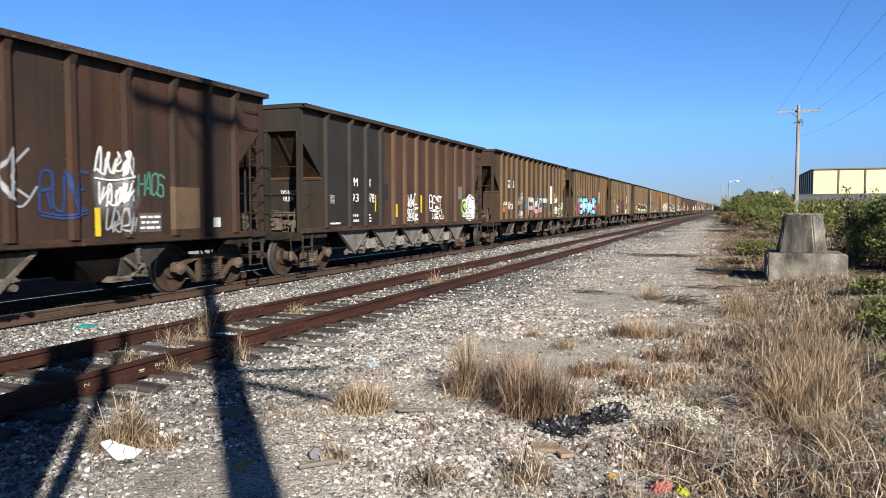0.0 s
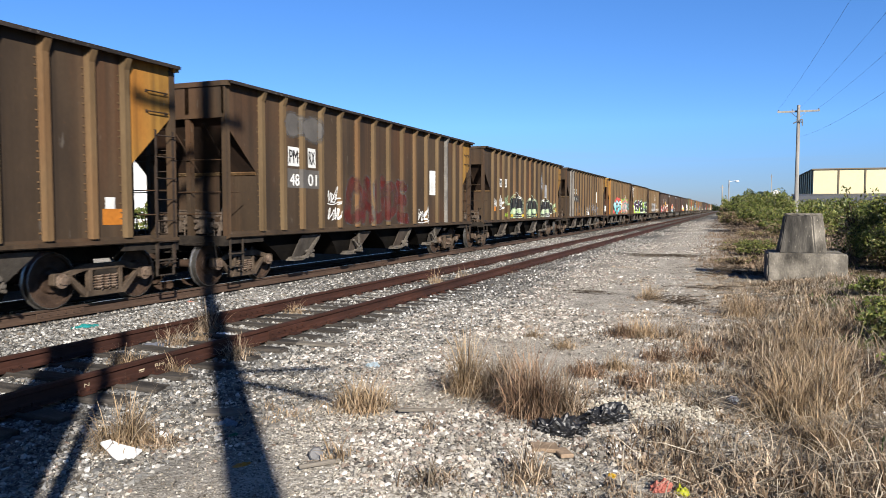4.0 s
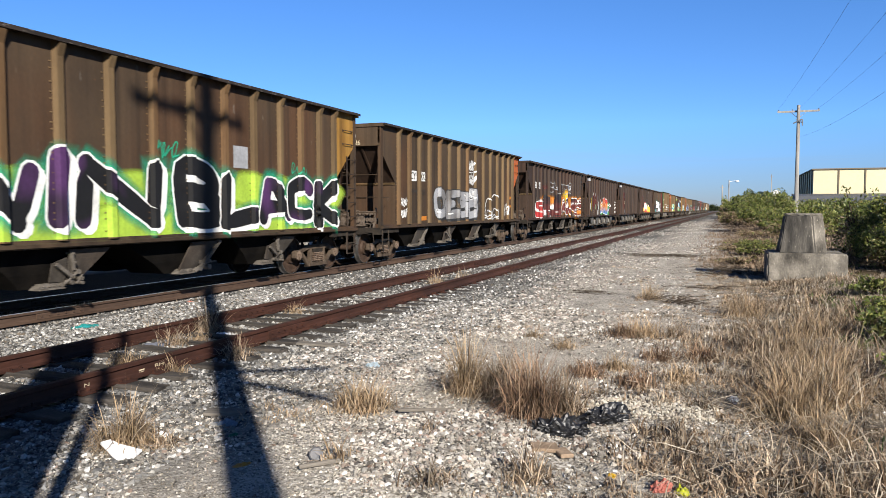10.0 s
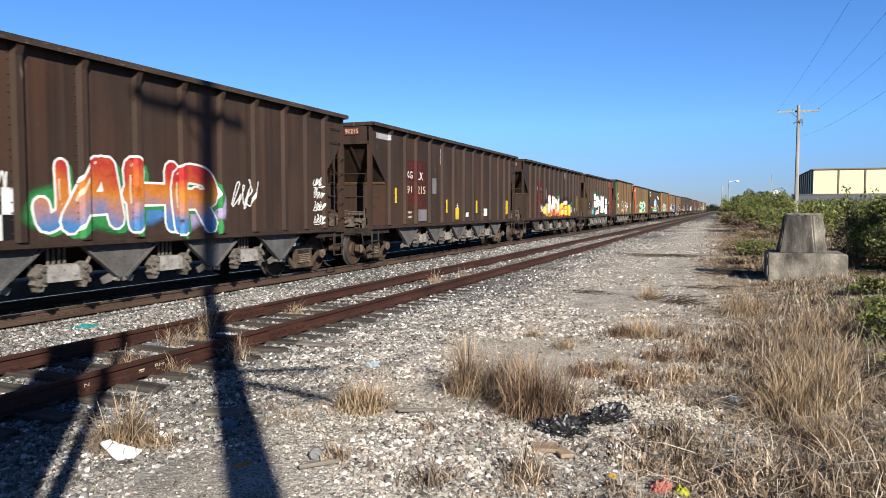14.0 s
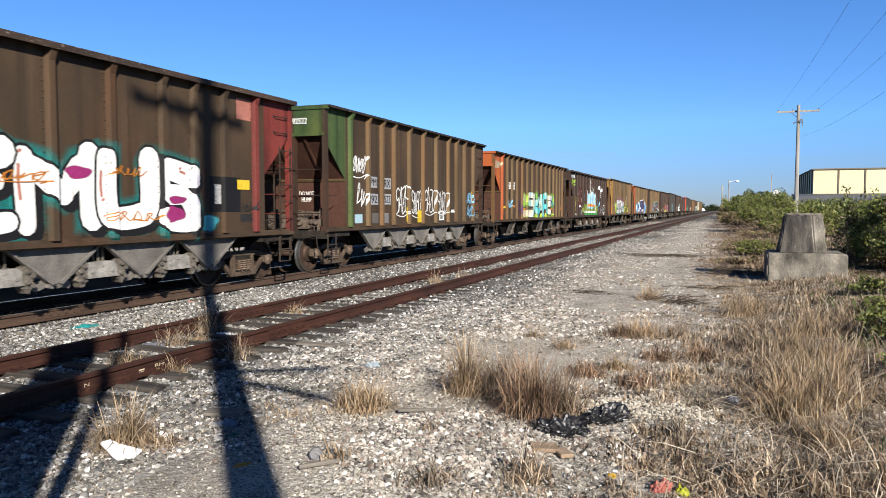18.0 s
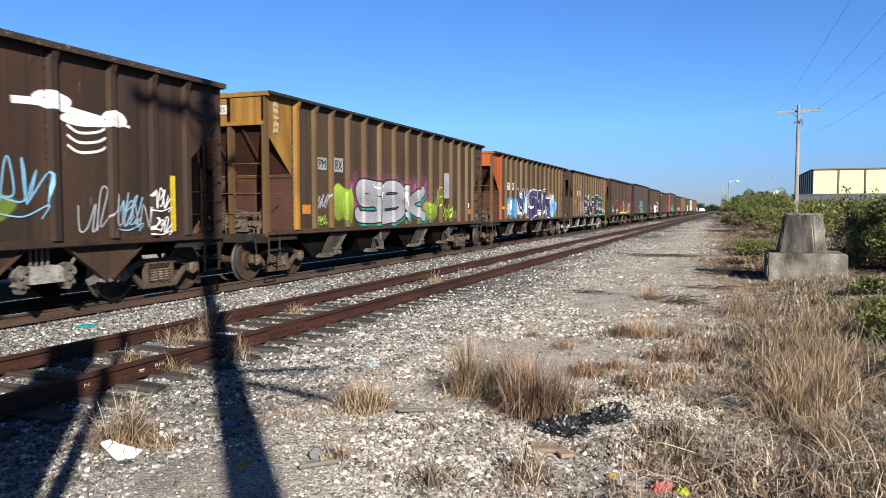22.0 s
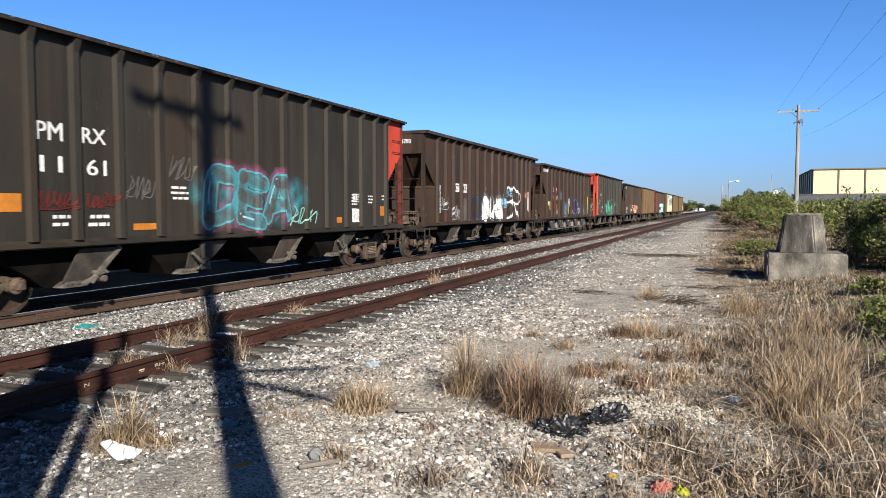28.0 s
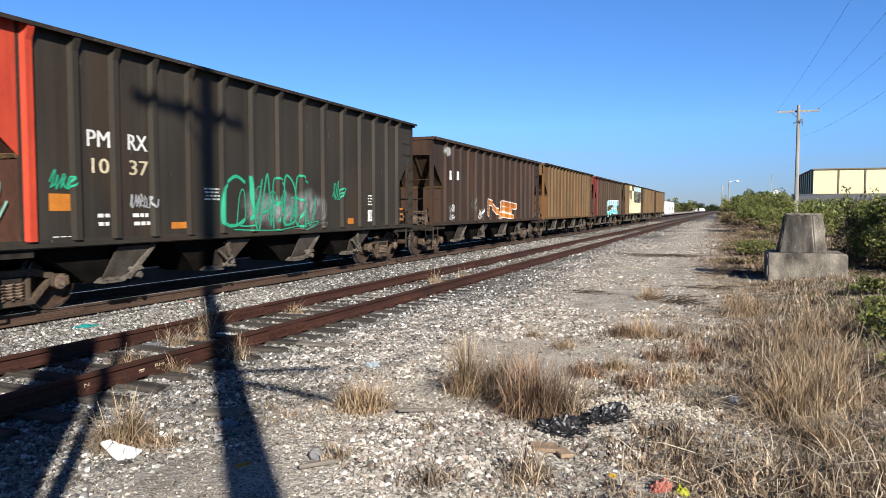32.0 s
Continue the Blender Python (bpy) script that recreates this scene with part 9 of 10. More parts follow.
tuft(-4.0, 4.35, 0.12, 0.16, 160, STRAW, 0.8, "short grey-brown dry tuft")
tuft(-5.67, 6.32, 0.13, 0.20, 170, STRAW_GOLD, 0.9, "small dry tuft against a rail")
tuft(-6.53, 6.48, 0.14, 0.24, 200, STRAW_GOLD, 0.6, "small dry tuft between rails")
tuft(-7.55, 7.97, 0.12, 0.32, 150, STRAW_GOLD, 0.4, "small dry tuft behind a rail")
tuft(-6.85, 7.62, 0.16, 0.34, 200, STRAW, 0.5, "grey-brown dry tuft between rails")
tuft(-6.72, 8.0, 0.13, 0.22, 140, STRAW_GOLD, 0.7, "small dry tuft between rails")
tuft(-7.05, 8.6, 0.15, 0.48, 260, STRAW, 0.35, "tall grey-brown dry tuft between rails")
tuft(-5.52, 7.25, 0.15, 0.32, 260, STRAW, 0.5, "small dry tuft against a rail")
tuft(-7.0, 10.8, 0.18, 0.24, 160, STRAW_GOLD, 0.6, "small dry tuft between rails")
tuft(-6.6, 16.4, 0.16, 0.42, 130, STRAW_GOLD, 0.35, "tall thin tuft between rails")
tuft(-6.3, 17.4, 0.16, 0.42, 130, STRAW_GOLD, 0.35, "tall thin tuft between rails")
tuft(-7.3, 8.9, 0.15, 0.2, 100, STRAW, 0.7, "small dry tuft between rails")
tuft(-1.10, 10.5, 0.24, 0.34, 380, STRAW_GOLD, 0.5, "golden dry grass tuft on pale gravel")
tuft(-0.62, 10.6, 0.22, 0.30, 300, STRAW, 0.6, "grey-brown dry grass tuft")
tuft(-1.45, 15.1, 0.22, 0.36, 260, STRAW_GOLD, 0.4, "golden dry grass tuft on pale gravel")
tuft(-2.55, 4.45, 0.09, 0.24, 50, STRAW_GOLD, 0.3, "thin dry grass stalks on gravel")
tuft(-1.2, 4.6, 0.18, 0.26, 260, STRAW, 0.8, "grey-brown dry grass tuft")
tuft(-1.75, 4.3, 0.15, 0.2, 160, STRAW, 0.8, "grey-brown dry grass tuft")
tuft(0.3, 13.3, 0.3, 0.5, 420, STRAW_GOLD, 0.5, "golden dry grass tuft on the verge")
tuft(0.35, 10.1, 0.3, 0.5, 420, STRAW, 0.5, "grey-brown dry grass tuft on the verge")
tuft(1.15, 11.3, 0.35, 0.55, 460, STRAW_GOLD, 0.5, "golden dry grass tuft on the verge")


for x, y, r, hgt, n, m, lean in ((0.50, 7.0, 0.26, 0.44, 1000, STRAW_GOLD, 0.5), (0.85, 7.5, 0.26, 0.46, 1000, STRAW_GOLD, 0.45), (0.55, 7.9, 0.24, 0.42, 800, STRAW, 0.5), (0.95, 8.5, 0.28, 0.46, 900, STRAW_GOLD, 0.45),
                                 (0.45, 8.9, 0.2, 0.34, 500, STRAW, 0.6), (0.75, 9.8, 0.3, 0.42, 600, STRAW_GOLD, 0.5), (1.25, 9.4, 0.26, 0.40, 500, STRAW, 0.5), (0.72, 6.2, 0.22, 0.28, 520, STRAW_GOLD, 0.7)):
    tuft(x, y, r, hgt, n, m, lean, "dense bowed golden grass clump on the verge")
for x, y, r, hgt, n in ((-1.43, 7.9, 0.16, 0.22, 300), (-1.15, 8.3, 0.14, 0.2, 240), (-0.85, 7.6, 0.18, 0.24, 340), (-0.45, 7.9, 0.15, 0.24, 260), (-1.36, 10.4, 0.2, 0.28, 300), (-0.3, 9.2, 0.18, 0.26, 300), (-0.75, 9.0, 0.2, 0.24, 320), (-1.95, 9.3, 0.14, 0.18, 160), (-2.5, 9.9, 0.12, 0.16, 120)):
    tuft(x, y, r, hgt, n, STRAW_RED if n > 290 else STRAW_GOLD, 0.6, "low reddish-tan grass tuft on pale dirt")


def leaf_mesh(name, cx, cy, cz, size, m, flat=0.5):
    """Small folded leaves, one island each."""
    n = len(cx)
    a = RNG.normal(0, 1, (n, 3))
    a /= np.linalg.norm(a, axis=1)[:, None]
    b = np.cross(a, RNG.normal(0, 1, (n, 3)))
    b /= np.linalg.norm(b, axis=1)[:, None]
    c = np.cross(a, b)
    p = np.stack([cx, cy, cz], 1)
    s = size[:, None]
    v = np.stack([p - a * s, p + b * s * 0.42 + c * s * 0.12, p + a * s, p - b * s * 0.42 + c * s * 0.12], 1)
    idx = (np.arange(n) * 4)[:, None]
    f = np.concatenate([idx + np.array([0, 1, 2]), idx + np.array([0, 2, 3])], 1).reshape(-1, 3)
    me = bpy.data.meshes.new(name)
    me.vertices.add(n * 4)
    me.vertices.foreach_set("co", v.reshape(-1))
    me.loops.add(len(f) * 3)
    me.loops.foreach_set("vertex_index", f.reshape(-1).astype(np.int32))
    me.polygons.add(len(f))
    me.polygons.foreach_set("loop_start", (np.arange(len(f)) * 3).astype(np.int32))
    me.update(calc_edges=True)
    me.materials.append(m)
    return me


def bush(x, y, w, d, hgt, n, leaf, m, label, seed, dry=0.12):
    """Shrub of uneven clumps on thin stems."""
    g = random.Random(seed)
    b = empty("bush", (x, y, ground_z(x, y) if y < 120 else 0.0))
    tagged(b, label, "bush", "bushes along the verge")
    blobs = []
    for i in range(12):
        r = g.uniform(0.16, 0.32)
        blobs.append((g.uniform(-0.42, 0.42) * w, g.uniform(-0.42, 0.42) * d, hgt * g.uniform(0.28, 0.86), r * w * 0.8 + 0.1, r * hgt * 0.85))
    for i in range(6):                               # sprigs that break the outline
        r = g.uniform(0.07, 0.13)
        blobs.append((g.uniform(-0.45, 0.45) * w, g.uniform(-0.45, 0.45) * d, hgt * g.uniform(0.86, 1.12), r * w, r * hgt * 1.6))
    cx, cy, cz = [], [], []
    for i, (bx, by, bz, rw, rh) in enumerate(blobs):
        k = n // 12 if i < 12 else n // 60
        v = RNG.normal(0, 1, (k, 3))
        v /= np.linalg.norm(v, axis=1)[:, None]
        rad = RNG.uniform(0.3, 1.08, k) ** 0.5
        cx.append(bx + v[:, 0] * rw * rad)
        cy.append(by + v[:, 1] * rw * rad)
        cz.append(np.abs(bz + v[:, 2] * rh * rad))
    cx, cy, cz = np.concatenate(cx), np.concatenate(cy), np.concatenate(cz)
    cut = RNG.uniform(0, 1, len(cx)) < (1 - dry if m is LEAVES_DRY else dry)
    sz = leaf * RNG.uniform(0.55, 1.35, len(cx))
    part("foliage", leaf_mesh("foliage", cx[~cut], cy[~cut], cz[~cut], sz[~cut], m), b)
    if m is LEAVES_DRY:
        part("green_foliage", leaf_mesh("green_foliage", cx[cut], cy[cut], cz[cut], sz[cut], LEAVES), b, "few green leaves")
    else:
        part("dry_foliage", leaf_mesh("dry_foliage", cx[cut], cy[cut], cz[cut] * 0.6, sz[cut], LEAVES_DRY), b, "dry brown leaves")
    bm = bmesh.new()
    for i, (bx, by, bz, rw, rh) in enumerate(blobs):
        k = Vector((bx * 0.15, by * 0.15, -0.1))
        mid = Vector((bx * 0.5 + g.uniform(-0.1, 0.1), by * 0.5, bz * 0.5))
        rod(bm, k, mid, 0.03, 5, 0.022)
        rod(bm, mid, (bx, by, bz + rh * 0.3), 0.022, 5, 0.008)
    part("stem", mesh_of("stem", bm, TWIG), b)


def shrub(seed, x, y, w, d, hgt, n, leaf, dry):
    bush(x, y, w, d, hgt, int(n * 1.5), leaf * 0.74, LEAVES_DRY if dry > 0.4 else LEAVES, "dry brown weeds with few green leaves" if dry > 0.4 else "dense green shrub with some brown leaves", seed, dry)


shrub(60, 4.55, 23.4, 2.3, 2.2, 1.95, 4600, 0.08, 0.10)
shrub(61, 5.9, 24.5, 2.6, 2.6, 2.6, 5200, 0.085, 0.06)
shrub(62, 3.85, 21.6, 1.2, 1.3, 1.0, 2000, 0.07, 0.3)
shrub(63, 4.9, 20.6, 1.6, 1.6, 1.75, 2800, 0.075, 0.2)
shrub(64, 6.9, 27.5, 3.0, 3.0, 2.4, 4200, 0.09, 0.06)
shrub(65, 5.3, 28.5, 2.0, 2.6, 1.3, 2600, 0.09, 0.1)
shrub(66, 0.35, 26, 1.5, 2.6, 0.252, 750, 0.05, 0.85)
shrub(67, 1.0, 30.8, 1.2, 1.2, 0.55, 1500, 0.06, 0.12)
shrub(68, 0.3, 34, 1.6, 3, 0.3, 750, 0.06, 0.8)
shrub(69, 2.4, 36, 2.2, 3, 0.33, 1000, 0.06, 0.8)
shrub(70, 2.12, 11.0, 0.7, 1.2, 0.36, 1100, 0.045, 0.2)
shrub(71, 2.55, 13.4, 0.8, 1.2, 0.30, 800, 0.045, 0.2)
shrub(72, 2.75, 16.0, 0.9, 0.8, 0.30, 800, 0.05, 0.08)
shrub(73, 1.7, 8.5, 0.35, 0.8, 0.32, 600, 0.04, 0.15)
shrub(74, 3.65, 24.4, 1.5, 1.5, 1.8, 2400, 0.075, 0.25)
shrub(75, 0.9, 40, 2, 4, 0.3, 950, 0.06, 0.92)
shrub(76, 3.6, 44.0, 2.8, 4.0, 0.8, 2400, 0.08, 0.55)
shrub(77, 1.7, 48, 2.4, 4, 0.42, 1200, 0.08, 0.88)
shrub(78, 6.2, 46.0, 3.4, 4.0, 1.5, 3200, 0.11, 0.1)
shrub(79, 3.6, 55.0, 3.4, 4.6, 1.5, 3400, 0.12, 0.15)
shrub(80, 7.4, 56.0, 4.6, 5.0, 1.7, 3200, 0.14, 0.1)
shrub(81, 2.7, 62.0, 3.7, 6.0, 2.4, 3800, 0.13, 0.14)
shrub(82, 7.2, 67.0, 5.0, 6.0, 2.0, 3000, 0.16, 0.1)
shrub(83, 3.3, 74.0, 4.4, 7.0, 2.75, 3600, 0.15, 0.12)
shrub(84, 9.5, 80.0, 7.0, 7.0, 2.1, 3000, 0.18, 0.1)
shrub(85, 3.9, 88.0, 4.8, 8.0, 2.9, 3400, 0.18, 0.12)
shrub(86, 10.5, 98.0, 9.0, 9.0, 2.3, 3000, 0.22, 0.1)
shrub(87, 4.4, 106.0, 5.4, 10.0, 3.3, 3200, 0.22, 0.1)
shrub(88, 4.2, 128.0, 6.6, 12.0, 3.7, 2800, 0.28, 0.1)
shrub(89, 13.5, 120.0, 10.0, 10.0, 2.4, 2600, 0.3, 0.1)
shrub(90, 5.0, 152.0, 8.0, 14.0, 4.2, 2600, 0.34, 0.08)

shrub(91, 0.9, 84.0, 3.4, 8.0, 1.5, 2400, 0.15, 0.75)
shrub(92, 1.2, 104.0, 3.8, 10.0, 2.4, 2600, 0.2, 0.3)
shrub(93, 0.3, 122.0, 3.4, 10.0, 1.6, 2200, 0.2, 0.7)
shrub(94, 0.8, 145.0, 4.2, 14.0, 3.0, 2600, 0.28, 0.2)
shrub(95, -0.5, 168.0, 3.6, 14.0, 1.9, 2000, 0.28, 0.55)
shrub(96, 1.2, 185.0, 5.0, 16.0, 4.0, 2400, 0.34, 0.12)

for i in range(9):                                       # hedge across the railway, seen between cars
    bush(-36 + (i % 2), 8 + 6.5 * i, 5.0, 7.0, 1.75 + 0.2 * (i % 3), 1800, 0.2, LEAVES, "green hedge across the railway", 120 + i, 0.05)


for i in range(11):                                      # thicket closing the view along the line
    bush(-68 + 4.7 * i + (i % 3), 345 + 11 * (i * 5 % 11), 8.0, 8.0, 4.2 + 0.5 * (i * 3 % 4), 1500, 0.42, LEAVES, "far green thicket beside the line", 160 + i, 0.05)
for i in range(5):
    bush(2 + 5.5 * i, 330 + 16 * (i * 2 % 5), 9.0, 9.0, 4.6 + 0.4 * (i % 3), 1500, 0.45, LEAVES, "far green thicket beside the lot", 180 + i, 0.05)


def tree(x, y, hgt, seed, leaf=0.7, n=1100):
    g = random.Random(seed)
    t = empty("tree", (x, y, 0))
    tagged(t, "far hazy green tree on the skyline", "tree", "far trees")
    bm = bmesh.new()
    rod(bm, (0, 0, -0.2), (g.uniform(-0.3, 0.3), 0, hgt * 0.55), 0.28, 8, 0.14)
    cs = []
    for i in range(7):
        e = Vector((g.uniform(-0.6, 0.6) * hgt, g.uniform(-0.5, 0.5) * hgt, hgt * g.uniform(0.3, 0.9)))
        rod(bm, (0, 0, hgt * 0.35), e, 0.1, 5, 0.04)
        cs.append(e)
    part("trunk", mesh_of("trunk", bm, TWIG), t)
    k = n // 7
    pts = np.concatenate([np.array(c) + RNG.normal(0, hgt * 0.17, (k, 3)) for c in cs])
    part("crown", leaf_mesh("crown", pts[:, 0], pts[:, 1], np.maximum(pts[:, 2], 0.6), leaf * RNG.uniform(0.6, 1.3, len(pts)), FAR_LEAVES), t)


g = random.Random(77)
for i in range(44):
    if i < 26:
        x, y = -75 + 4.6 * i + g.uniform(-2, 2), g.uniform(560, 640)
    else:
        x, y = -60 - 7 * (i - 26) + g.uniform(-3, 3), g.uniform(330, 470)
    tree(x, y, g.uniform(3.6, 6.6), 300 + i, 0.7, 800)

# ---------- loose stones ----------
STONES = island_mat("crushed_limestone", [(0.08, 0.074, 0.067), (0.27, 0.25, 0.23), (0.40, 0.37, 0.325), (0.62, 0.58, 0.51), (0.31, 0.22, 0.175), (0.86, 0.82, 0.745), (0.13, 0.122, 0.116), (0.46, 0.42, 0.365), (1.15, 1.12, 1.05)], 0.9, 0.05, patch=0.3)
STONES_SHOULDER = island_mat("blue_grey_ballast_stone", [(0.05, 0.05, 0.05), (0.17, 0.168, 0.162), (0.28, 0.276, 0.265), (0.40, 0.39, 0.37), (0.17, 0.145, 0.115), (0.54, 0.53, 0.50), (0.08, 0.076, 0.07), (0.22, 0.22, 0.217), (1.0, 0.99, 0.95)], 0.9, 0.05, patch=0.3)
STONES_PALE = island_mat("pale_limestone_chips", [(0.24, 0.21, 0.17), (0.62, 0.57, 0.47), (0.78, 0.73, 0.62), (0.52, 0.46, 0.36), (0.84, 0.80, 0.70)], 0.9, 0.05)
STONES_GREY = island_mat("grey_ballast_stone", [(0.065, 0.064, 0.062), (0.24, 0.236, 0.228), (0.38, 0.37, 0.35), (0.52, 0.51, 0.48), (0.25, 0.20, 0.15), (0.66, 0.645, 0.605), (0.10, 0.095, 0.088), (0.31, 0.305, 0.30), (1.1, 1.08, 1.03)], 0.9, 0.05, tone=0.535, patch=0.22)


def stones(name, label, px, py, size, m, sink=0.3, rough=0):
    """Angular chips; rough: 2 twelve corners, close by, 0 eight, 1 six, far off."""
    if rough == 2:
        t = (1 + 5 ** 0.5) / 2
        v = np.array([(-1, t, 0), (1, t, 0), (-1, -t, 0), (1, -t, 0), (0, -1, t), (0, 1, t), (0, -1, -t), (0, 1, -t), (t, 0, -1), (t, 0, 1), (-t, 0, -1), (-t, 0, 1)], float) / 1.9
        f = np.array([(0, 11, 5), (0, 5, 1), (0, 1, 7), (0, 7, 10), (0, 10, 11), (1, 5, 9), (5, 11, 4), (11, 10, 2), (10, 7, 6), (7, 1, 8), (3, 9, 4), (3, 4, 2), (3, 2, 6), (3, 6, 8), (3, 8, 9), (4, 9, 5), (2, 4, 11), (6, 2, 10), (8, 6, 7), (9, 8, 1)])
    elif rough:
        v = np.array([(1, 0, 0), (-1, 0, 0), (0, 1, 0), (0, -1, 0), (0, 0, 1), (0, 0, -1)], float)
        f = np.array([(0, 2, 4), (2, 1, 4), (1, 3, 4), (3, 0, 4), (2, 0, 5), (1, 2, 5), (3, 1, 5), (0, 3, 5)])
    else:
        v = np.array([(x, y, z) for x in (-1, 1) for y in (-1, 1) for z in (-1, 1)], float) / 1.5
        f = np.array([(0, 1, 3), (0, 3, 2), (4, 6, 7), (4, 7, 5), (0, 4, 5), (0, 5, 1), (2, 3, 7), (2, 7, 6), (0, 2, 6), (0, 6, 4), (1, 5, 7), (1, 7, 3)])
    n, nv, nf = len(px), len(v), len(f)
    jit = v[None] * RNG.uniform(0.68, 1.2, (n, nv, 1)) + RNG.normal(0, 0.19, (n, nv, 3))
    sq = np.stack([RNG.uniform(0.75, 1.4, n), RNG.uniform(0.65, 1.1, n), RNG.uniform(0.55, 1.0, n)], 1)
    jit *= sq[:, None] * size[:, None, None]
    q = RNG.normal(0, 1, (n, 4))                      # tumbled every way
    q /= np.linalg.norm(q, axis=1)[:, None]
    w, i, j, k = q.T
    turn = np.stack([1 - 2 * (j * j + k * k), 2 * (i * j - k * w), 2 * (i * k + j * w), 2 * (i * j + k * w), 1 - 2 * (i * i + k * k), 2 * (j * k - i * w),
                     2 * (i * k - j * w), 2 * (j * k + i * w), 1 - 2 * (i * i + j * j)], 1).reshape(n, 3, 3)
    jit = np.einsum("nab,nvb->nva", turn, jit)
    x, y, z = jit[:, :, 0], jit[:, :, 1], jit[:, :, 2] * 0.8
    out = np.stack([x + px[:, None], y + py[:, None], z + (heights(px, py) + size * sink)[:, None]], 2)
    idx = (np.arange(n) * nv)[:, None, None] + f[None]
    me = bpy.data.meshes.new(name)
    me.vertices.add(n * nv)
    me.vertices.foreach_set("co", out.reshape(-1))
    me.loops.add(n * nf * 3)
    me.loops.foreach_set("vertex_index", idx.reshape(-1).astype(np.int32))
    me.polygons.add(n * nf)
    me.polygons.foreach_set("loop_start", (np.arange(n * nf) * 3).astype(np.int32))
    me.update(calc_edges=True)
    me.polygons.foreach_set("use_smooth", np.zeros(n * nf, dtype=bool))
    me.materials.append(m)
    tagged(new(name, me), label, "gravel", kind="stuff")


def scatter(n, x0, x1, y0, y1, power):
    px = RNG.uniform(x0, x1, n)
    py = y0 + (y1 - y0) * RNG.uniform(0, 1, n) ** power
    inside = (px > -1.36 * py - 1.0) & (px < 0.24 * py + 0.5)
    return px[inside], py[inside]


def covered(px, py):
    return np.array([gravel_cover(float(a), float(b)) for a, b in zip(px, py)])


def clear_of_ties(px, py):
    off = np.abs(px - SIDE_X)
    half = np.where(off < 0.755, np.clip(0.17 - 0.008 * py, 0.05, 0.14), 0.215)      # ballast lies over the timber between the rails
    on_tie = np.abs(((py + 6.0) / 0.53 + 0.5) % 1 - 0.5) < half
    return (np.abs(off - 0.755) > 0.1) & ((off > 1.4) | ~on_tie | (RNG.uniform(0, 1, len(px)) < np.where(off < 0.755, 0.22, 0.09)))


for name, label, n, x0, x1, y0, y1, power, rough in (("near_ballast", "grey crushed ballast beside the rail", 24000, -10.06, -3.6, 3.0, 7.5, 1.0, 0),
                                                     ("ballast_stones", "grey crushed ballast between and beside the rails", 40000, -10.06, -3.5, 7.5, 14, 1.1, 1),
                                                     ("distant_ballast", "grey crushed ballast along the rails", 32000, -10.06, -4.0, 14, 46, 1.3, 1)):
    px, py = scatter(n, x0, x1, y0, y1, power)
    k = clear_of_ties(px, py)
    px, py = px[k], py[k]
    size = (0.006 + (0.021 + 0.006 * (y1 > 8)) * RNG.uniform(0, 1, len(px)) ** 2.6) * (1 + py * 0.02)
    side = px > SIDE_X + 0.9 + RNG.normal(0, 0.25, len(px))
    stones(name, label, px[~side], py[~side], size[~side], STONES_GREY, 0.25, rough)
    stones(name, "blue-grey crushed ballast on the siding's shoulder", px[side], py[side], size[side], STONES_SHOULDER, 0.25, rough)
for name, label, n, y0, y1, power, rough, big in (("near_gravel", "pale crushed limestone gravel strewn over the lot", 27000, 3.0, 7, 1.0, 2, 0.017),
                                                  ("gravel_stones", "pale crushed limestone gravel on the lot", 52000, 7, 13, 1.1, 1, 0.025),
                                                  ("distant_gravel", "pale crushed limestone gravel along the lot", 48000, 13, 40, 1.2, 1, 0.026)):
    px, py = scatter(n, -5.0, -0.6, y0, y1, power)
    k = RNG.uniform(0, 1, len(px)) < np.clip(covered(px, py) * 1.25 - 0.12, 0.06, 1)
    px, py = px[k], py[k]
    stones(name, label, px, py, (0.004 + big * RNG.uniform(0, 1, len(px)) ** 3.2) * (1 + py * 0.02), STONES, 0.2, rough)
px, py = scatter(40000, -5.2, 0.2, 3.2, 10, 1.3)
k = RNG.uniform(0, 1, len(px)) < 0.25 + 0.7 * covered(px, py)
px, py = px[k], py[k]
stones("limestone_chips", "small white limestone chips over the dirt", px, py, (0.003 + 0.007 * RNG.uniform(0, 1, len(px)) ** 2) * (1 + py * 0.03), STONES_PALE, 0.3, 1)
px, py = scatter(16000, -1.6, 2.2, 3.6, 18, 1.6)
k = RNG.uniform(0, 1, len(px)) < np.clip(0.4 + 0.9 * patchy(px, py, 0.9, 61.0), 0.05, 1)
px, py = px[k], py[k]
stones("verge_stones", "pale stones half hidden in dry grass", px, py, 0.006 + 0.022 * RNG.uniform(0, 1, len(px)) ** 2, STONES, 0.2)
px, py = scatter(28000, -10.05, -0.4, 36, 110, 1.4)
k = (np.abs(np.abs(px - SIDE_X) - 0.755) > 0.12) & (RNG.uniform(0, 1, len(px)) < np.clip(0.5 + 1.1 * patchy(px, py, 0.35, 81.0), 0.08, 1))
px, py = px[k], py[k]
stones("far_gravel", "pale crushed stone strewn far along the lot", px, py, (0.008 + 0.02 * RNG.uniform(0, 1, len(px)) ** 2) * (1 + py * 0.013), STONES, 0.25, True)
ang, rad = RNG.uniform(0, 6.283, 5200), np.sqrt(RNG.uniform(0, 1, 5200))
px, py = -1.95 + 0.75 * rad * np.cos(ang), 5.1 + 1.0 * rad * np.sin(ang)
stones("stone_heap", "low heap of coarse pale stones", px, py, 0.005 + 0.021 * RNG.uniform(0, 1, len(px)) ** 3.0, STONES, 0.35, 2)
ang, rad = RNG.uniform(0, 6.283, 900), np.sqrt(RNG.uniform(0, 1, 900))
